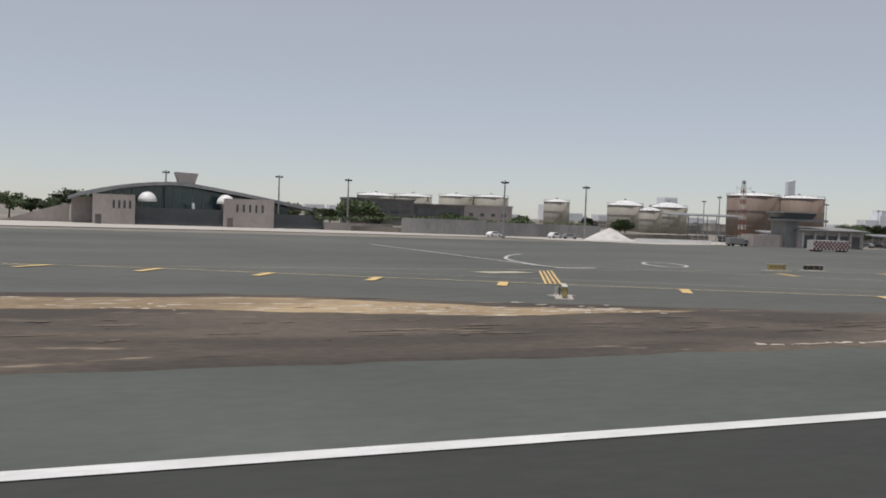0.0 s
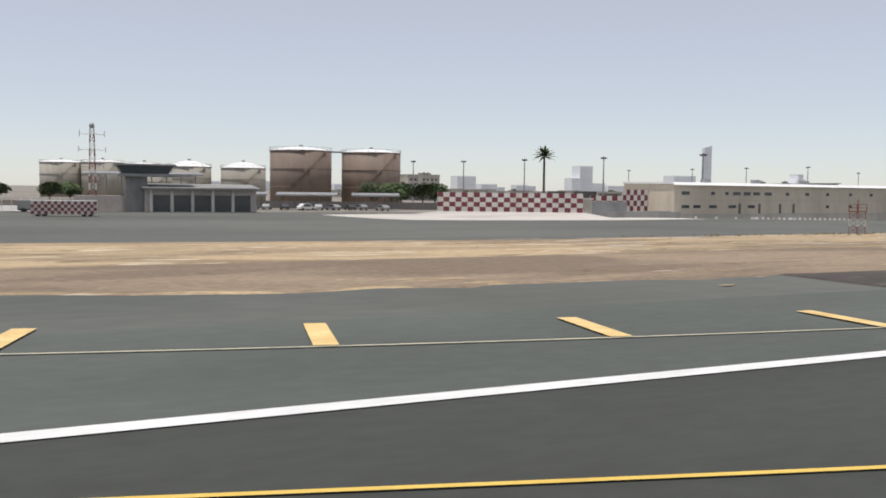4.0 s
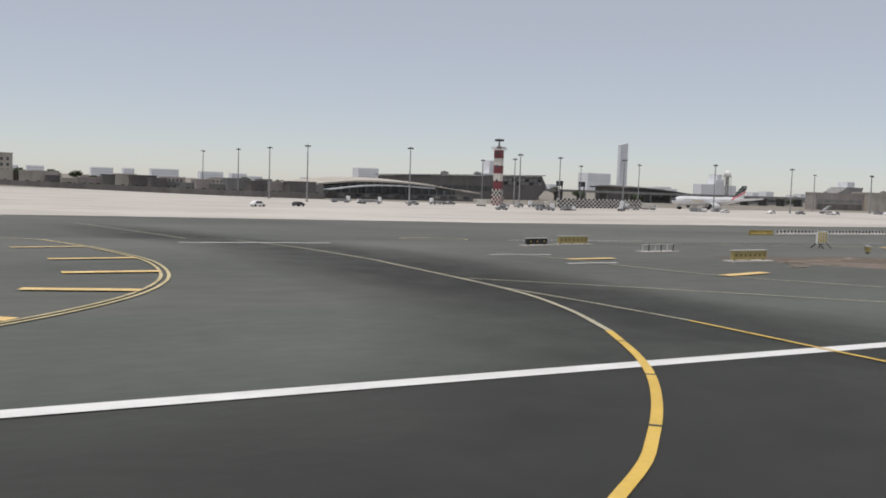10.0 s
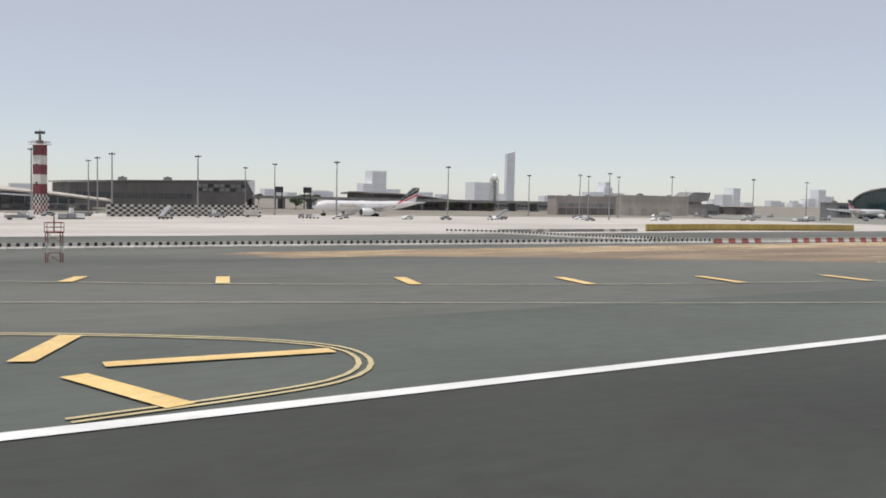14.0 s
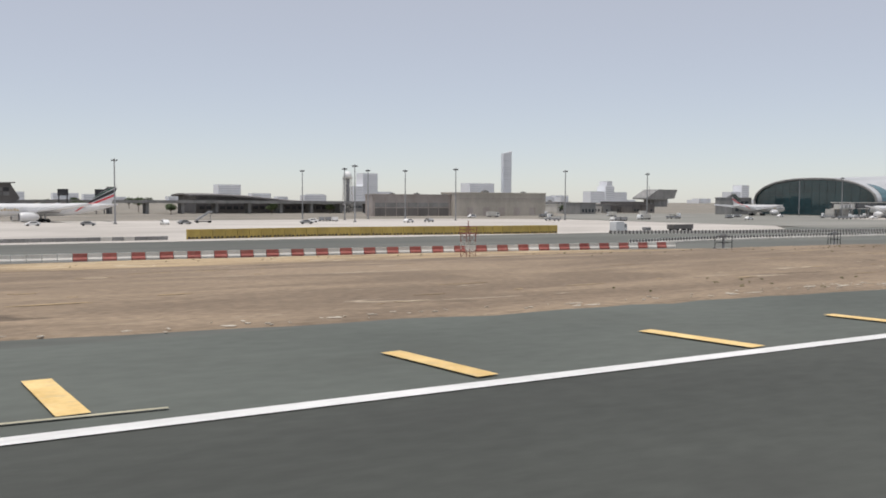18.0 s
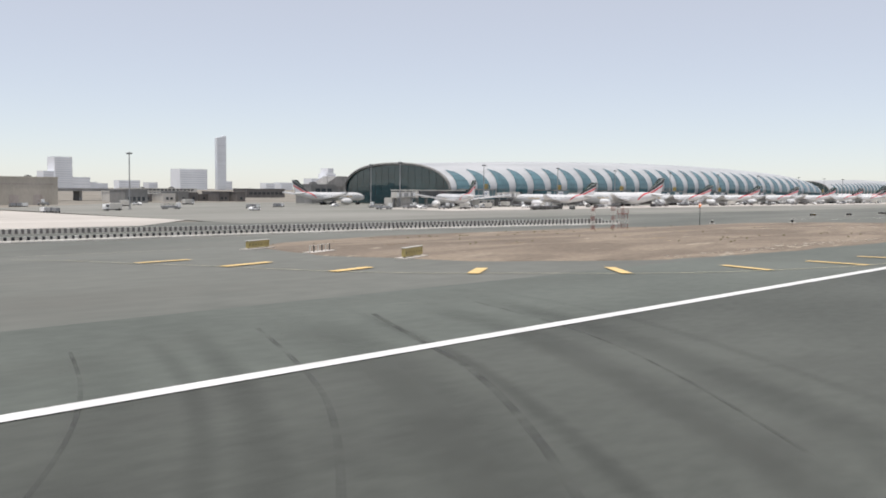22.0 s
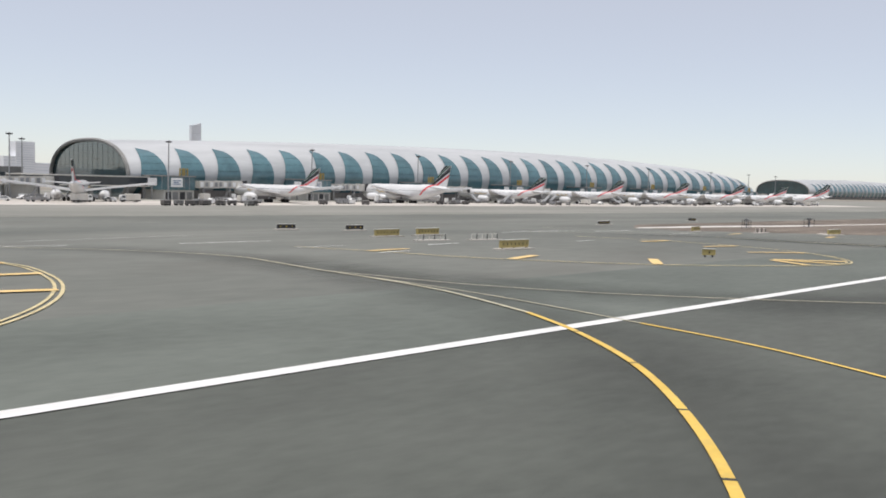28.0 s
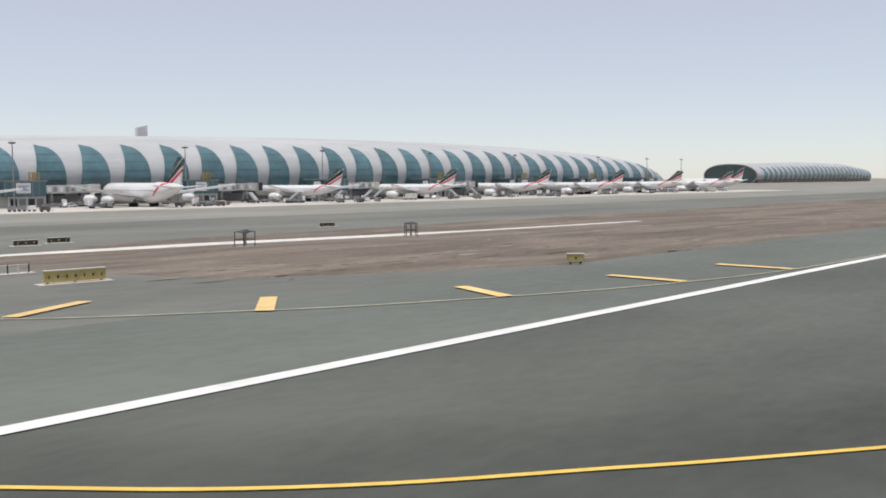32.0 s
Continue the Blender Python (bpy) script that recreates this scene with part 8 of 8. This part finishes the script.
def dome_tower(x, y, top):
    t = thing("radar_dome_tower", "white radar dome on a steel lattice tower", "radar tower")
    h = top - zg(x, y)
    base, up = 2.5, 2.0
    zt = h - 4.6
    legs = [(-1, -1), (1, -1), (1, 1), (-1, 1)]
    for sx, sy in legs:
        bm = B()
        bar(bm, (sx * base, sy * base, 0), (sx * up, sy * up, zt), 0.2, 0.16, 6)
        part("leg", bm, "pale_wall", t)
    bm = B()
    n = 7
    for k in range(n):
        f0, f1 = k / n, (k + 1) / n
        w0, w1 = base + (up - base) * f0, base + (up - base) * f1
        for (ax, ay), (bx, by) in zip(legs, legs[1:] + legs[:1]):
            bar(bm, (ax * w0, ay * w0, zt * f0), (bx * w1, by * w1, zt * f1), 0.1, None, 4)
            bar(bm, (bx * w0, by * w0, zt * f0), (ax * w1, ay * w1, zt * f1), 0.1, None, 4)
            bar(bm, (ax * w1, ay * w1, zt * f1), (bx * w1, by * w1, zt * f1), 0.1, None, 4)
    part("bracing", bm, "pale_wall", t)
    bm = B()
    box(bm, -0.9, -0.9, 0, 0.9, 0.9, zt)
    part("stair_shaft", bm, "grey", t)
    bm = B()
    lathe(bm, [(2.9, zt), (3.2, zt + 0.3), (3.2, zt + 1.0), (2.7, zt + 1.05)], 20)
    part("platform", bm, "pale_wall", t)
    bm = B()
    lathe(bm, [(2.3, zt + 1.0), (2.55, zt + 1.7), (2.5, zt + 2.6), (2.1, zt + 3.6), (1.3, zt + 4.3), (0.3, zt + 4.6)], 24)
    part("dome", bm, "white", t, "white radar dome", True)
    return put(t, x, y)


dome_tower(898.7, 518, 22.6)

# first hangar: flat dark brown panels along the foot of its front
walled("hangar", "long brownish hangar with dark panels below", 857, 400, 902, 408, 10.8, "stone", [(0.0, 3.8, 5.6, 0.5, "brown_dark"), (4.4, 6.6, 5.6, 0.5, "mid_grey")])
walled("hangar", "long plain beige rendered hangar", 902.3, 396, 960, 410, 12.0, "beige", [(0.0, 4.2, 4.0, 6.0, "stone"), (8.6, 9.0, 8.0, 1.2, "stone")])
walled("terminal_annex", "dark low annex beside the hangar", 1004, 420, 1016, 436, 6.9, "mid_grey", [(1, 3, 1.5, 1.0, "glass_dark")])
fly = thing("winged_roof_building", "far dark building with a tilted wing-shaped top", "building")
bm = B()
slab(bm, [(-30, 0, 13), (-8, 0, 25), (30, 0, 25), (24, 0, 12), (-6, 0, 10), (-30, 0, 11)], (0, 30, 0))
part("wing_top", bm, "mid_grey", fly)
bm = B()
box(bm, -12, 4, 0, 14, 26, 11)
part("base_block", bm, "mid_grey", fly)
bm = B()
bar(bm, (-26, -4, 0), (-30, -4, 30), 0.5, 0.3)
part("boom", bm, "grey", fly, "thin leaning boom")
put(fly, 1615, 974)
walled("terminal_block", "dark concourse block beside the glass end", 1087, 379, 1104, 392, 10.3, "mid_grey", [(2, 4, 3, 1, "glass_dark"), (6, 8, 3, 1, "glass_dark")])
walled("concourse", "long low white building with rows of windows", 1134, 662, 1193, 682, 7.0, "pale_wall", [(2.2, 3.6, 2.4, 1.0, "glass_dark"), (5.2, 6.6, 2.4, 1.0, "glass_dark")])
walled("low_building", "low dark flat-roofed block far behind the apron", 1227, 640, 1266, 660, 7.4, "brown_dark", [(2.4, 4.4, 3.2, 1.2, "dark")])
walled("concourse", "low grey building with a dark window band", 905, 560, 1018, 590, 6.0, "mid_grey", [(2.4, 3.8, 2.8, 0.8, "glass_dark")])
walled("towered_block", "beige stepped block building behind the apron", 383, 529, 405, 548, 16.0, "beige", [(3 + 3 * k, 4.5 + 3 * k, 1.3, 1.6, "glass_dark") for k in range(4)])
walled("stair_tower", "beige square stair tower of the block", 390, 525, 397, 528.7, 17.0, "beige", [(4 + 4 * k, 5.4 + 4 * k, 1.2, 1.2, "glass_dark") for k in range(4)], "tower")
walled("low_building", "long dark flat-roofed building behind the trees", 80.9, 270, 101.4, 282, 9.7, "brown_dark", [(5.2, 6.4, 3.0, 0.8, "glass_dark"), (7.4, 8.4, 3.0, 0.8, "glass_dark")])
walled("low_building", "dark building with a shaded upper storey", 101.8, 272, 119.6, 284, 8.6, "brown_dark", [(5.0, 7.2, 2.6, 0.5, "glass_dark")])
walled("low_building", "plain grey-brown block behind the retaining wall", 119.9, 274, 138, 284, 8.9, "stone", [(5.2, 6.2, 1.4, 2.6, "glass_dark")])
rng = random.Random(91)
for x, y, z in ((870, 404, 7.3), (884, 404, 7.3), (925, 403, 8.5), (950, 403, 8.5), (640, 490, 11.0), (664, 492, 11.6), (1094, 386, 6.8), (1150, 672, 3.5), (1176, 672, 3.5)):
    roof_unit(x, y, z, rng.uniform(0.7, 1.3))
# dusty low quarter behind the pale apron, and thin rows of houses far behind
EDGE_LINE = [(366, 505), (384, 492), (402, 478), (424, 450), (444, 425), (466, 398), (490, 378), (518, 366)]
straight_wall("perimeter_wall", EDGE_LINE, 2.6, 0.4, "brown_dark", "long dusty brown perimeter wall behind the apron")
for k in range(27):
    f = (k + 0.5) / 27 * 7
    i = int(f)
    (xa, ya), (xb, yb) = EDGE_LINE[i], EDGE_LINE[i + 1]
    x, y = xa + (xb - xa) * (f - i), ya + (yb - ya) * (f - i) + rng.uniform(6, 26)
    w, h = rng.uniform(6, 13), rng.uniform(4.0, 7.6)
    walled("workshop", rng.choice(("low dusty brown workshop behind the wall", "low sand-brown flat-roofed store")), x, y, x + w, y + 9, h, rng.choice(("stone", "brown_dark", "mid_grey", "beige", "brown_dark")), [(1.2, 2.6, 1.6, 1.4, "dark")], "workshop", "low workshops")
for k in range(18):
    x = 370 + 22 * k + rng.uniform(-4, 4)
    y = rng.uniform(600, 760)
    w, h = rng.uniform(9, 22), rng.uniform(4.5, 8.0)
    walled("house", rng.choice(("low grey-brown flat-roofed house", "low sand-coloured flat-roofed house")), x, y, x + w, y + 9, h, rng.choice(("mid_grey", "beige", "stone")), [(1.2 + 3 * q, 2.5 + 3 * q, 1.1, 1.5, "glass_dark") for q in range(int(h / 3.2))], "house", "far houses")
for k in range(26):
    x = 1020 + 9.5 * k + rng.uniform(-3, 3)
    if x > 1098:
        break
    h = rng.uniform(3.5, 6)
    walled("shed", "low grey service shed behind the apron", x, 455 + rng.uniform(0, 20), x + rng.uniform(5, 8), 480, h, rng.choice(("mid_grey", "pale_wall", "brown_dark")), [(1.0, 2.4, 1.4, 1.2, "glass_dark")], "shed", "service sheds")


# ---------------------------------------------------------------- gates along the vaulted terminal
def gate():
    t = thing("gate_house", "teal glass gate room over a pale ground floor", "gate building", "gate houses")
    bm = B()
    box(bm, 0, 0, 0, 11.5, 18, 3.4)
    part("ground_floor", bm, "pale_wall", t, "pale panelled ground floor")
    bm = B()
    box(bm, -1.2, -0.6, 3.4, 11.5, 18, 8.0)
    part("gate_room", bm, "glass", t)
    bm = B()
    box(bm, -1.5, -0.9, 8.0, 11.8, 18, 8.4)
    part("roof", bm, "mid_grey", t)
    bm = B()
    box(bm, 2.2, -0.85, 4.4, 6.6, -0.6, 7.6)
    sign = part("sign_panel", bm, "white", t, "white gate sign panel")
    for z, w in ((6.6, 3.2), (6.0, 2.4), (5.4, 3.0)):
        bm = B()
        box(bm, 2.8, -0.9, z - 0.13, 2.8 + w, -0.85, z + 0.13)
        part("blue_bar", bm, "blue", sign)
    bm = B()
    box(bm, -5.6, 0.5, 4.8, -2.4, 0.8, 7.4)
    part("side_sign", bm, "white", t, "white side sign board")
    bm = B()
    box(bm, -4.2, 0.8, 0, -3.8, 1.2, 7.0)
    part("sign_post", bm, "mid_grey", t)
    for x in (8.2, 10.0):
        bm = B()
        for z in (9.0, 10.4):
            box(bm, x, 4.0, z, x + 1.5, 4.4, z + 0.3)
        box(bm, x, 4.0, 8.4, x + 0.35, 4.4, 11.0)
        box(bm, x + 1.15, 4.0, 8.4, x + 1.5, 4.4, 11.0)
        part("roof_frame", bm, "ochre", t, "dull yellow steel frame on the roof")
    for i in range(4):
        bm = B()
        box(bm, 0.6 + 2.7 * i, -0.12, 0.1, 2.6 + 2.7 * i, 0.02, 2.7)
        part("service_door", bm, "mid_grey" if i % 2 else "dark", t)
    for i in range(6):
        bm = B()
        box(bm, -1.2 + 2.1 * i, -0.66, 3.4, -1.05 + 2.1 * i, -0.58, 8.0)
        part("mullion", bm, "grey", t)
    return t


def jet_bridge():
    t = thing("jet_bridge", "pale telescopic jet bridge on steel columns", "jet bridge", "jet bridges")
    for i, (x0, x1, w, z) in enumerate(((11.7, 19.5, 1.5, 4.2), (19.5, 27, 1.3, 4.35))):
        bm = B()
        box(bm, x0, 1.5 - w, z, x1, 1.5 + w, z + 2.6)
        tn = part("tunnel", bm, "pale_wall", t)
        for k in range(4):
            bm = B()
            xx = x0 + (x1 - x0) * (k + 0.18) / 4
            box(bm, xx, 1.44 - w, z + 0.5, xx + (x1 - x0) / 4 * 0.62, 1.5 - w, z + 2.1)
            part("panel", bm, "grey" if (k + i) % 2 else "white", tn)
    bm = B()
    lathe(bm, [(2.0, 4.1), (2.0, 7.1)], 14, at=(28.4, 1.5, 0))
    part("cab", bm, "pale_wall", t, "rounded bridge cab")
    bm = B()
    box(bm, 29.6, -0.4, 4.2, 31.2, 3.2, 7.2)
    part("bellows", bm, "dark", t, "dark folding bellows")
    for x, r in ((13.5, 0.5), (24.5, 0.3)):
        for y in (0.4, 2.6):
            bm = B()
            bar(bm, (x, y, 0.2 if r < 0.4 else 0), (x, y, 4.3), r, None, 10)
            part("column", bm, "mid_grey", t)
    for y in (0.1, 2.9):
        bm = B()
        lathe(bm, [(0.55, -0.2), (0.6, 0), (0.55, 0.2)], 16, "y", (24.5, y, 0.6))
        part("wheel", bm, "rubber", t)
    bm = B()
    for k in range(9):
        box(bm, 20.5 + 0.35 * k, -1.2, 0.3 + 0.45 * k, 20.9 + 0.35 * k, -0.2, 0.38 + 0.45 * k)
    bar(bm, (20.6, -1.2, 0), (23.7, -1.2, 4.2), 0.07)
    bar(bm, (20.6, -0.2, 0), (23.7, -0.2, 4.2), 0.07)
    part("service_stair", bm, "grey", t)
    return t


g0, j0 = gate(), jet_bridge()
put(g0, 1116.0, 287), put(j0, 1118.0, 287)
for x in (1177.0, 1239.5, 1302.0, 1364.5, 1427.0, 1489.5, 1552.0):
    again(g0, x, 287), again(j0, x, 287)
again(j0, 1052, 287, 12)
pod = thing("gate_pier", "grey gate pier with glazed walkway to the terminal", "gate building")
bm = B()
box(bm, 0, 0, 4.6, 46, 3.4, 7.4)
part("walkway", bm, "glass_dark", pod, "dark glazed walkway")
bm = B()
box(bm, -0.3, -0.3, 7.4, 46.3, 3.7, 7.8)
box(bm, -0.3, -0.3, 4.2, 46.3, 3.7, 4.6)
part("frame", bm, "pale_wall", pod)
for k in range(8):
    bm = B()
    box(bm, 1 + 6.2 * k, 0.6, 0, 1.7 + 6.2 * k, 1.6, 4.2)
    part("column", bm, "mid_grey", pod)
bm = B()
box(bm, -4, -1, 0, 8, 4, 4.2)
part("stair_block", bm, "pale_wall", pod)
put(pod, 1068, 294)


# ---------------------------------------------------------------- city far off, its haze put into the base colours
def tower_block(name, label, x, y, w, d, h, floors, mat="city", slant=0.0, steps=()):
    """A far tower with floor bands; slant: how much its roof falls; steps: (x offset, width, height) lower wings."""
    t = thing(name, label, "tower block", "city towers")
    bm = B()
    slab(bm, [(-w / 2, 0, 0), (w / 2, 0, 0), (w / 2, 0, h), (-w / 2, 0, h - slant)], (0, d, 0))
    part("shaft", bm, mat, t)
    for k in range(floors):
        z = h * (k + 0.6) / (floors + 0.6)
        if z < h - slant - 2:
            bm = B()
            box(bm, -w / 2 + 1.2, -0.5, z, w / 2 - 1.2, 0, z + 0.45 * h / floors)
            part("window_band", bm, "city_glass", t)
    for dx, sw, sh in steps:
        bm = B()
        box(bm, dx - sw / 2, 2, 0, dx + sw / 2, d - 2, sh)
        wing = part("wing", bm, mat, t)
        for k in range(max(2, int(sh / 9))):
            z = sh * (k + 0.5) / max(2, int(sh / 9))
            bm = B()
            box(bm, dx - sw / 2 + 1, 1.5, z, dx + sw / 2 - 1, 2, z + 2.4)
            part("window_band", bm, "city_glass", wing)
    t.matrix_basis = pose(x, y, -4)
    return t


tower_block("slanted_tower", "slender hazy pale glass tower with a slanted top", 2549, 2700, 36, 14, 187, 30, "city_glass", 9)
tower_block("hotel_tower", "hazy pale grey stepped hotel block", 1999, 2700, 54, 50, 97, 14, "city", 0, ((-42, 36, 54), (52, 62, 37)))
tower_block("office_block", "hazy pale grey broad office block", 2440, 2700, 104, 60, 70, 9, "city")
tower_block("office_block", "hazy pale grey low office block", 1525, 2700, 70, 50, 54, 7, "city")
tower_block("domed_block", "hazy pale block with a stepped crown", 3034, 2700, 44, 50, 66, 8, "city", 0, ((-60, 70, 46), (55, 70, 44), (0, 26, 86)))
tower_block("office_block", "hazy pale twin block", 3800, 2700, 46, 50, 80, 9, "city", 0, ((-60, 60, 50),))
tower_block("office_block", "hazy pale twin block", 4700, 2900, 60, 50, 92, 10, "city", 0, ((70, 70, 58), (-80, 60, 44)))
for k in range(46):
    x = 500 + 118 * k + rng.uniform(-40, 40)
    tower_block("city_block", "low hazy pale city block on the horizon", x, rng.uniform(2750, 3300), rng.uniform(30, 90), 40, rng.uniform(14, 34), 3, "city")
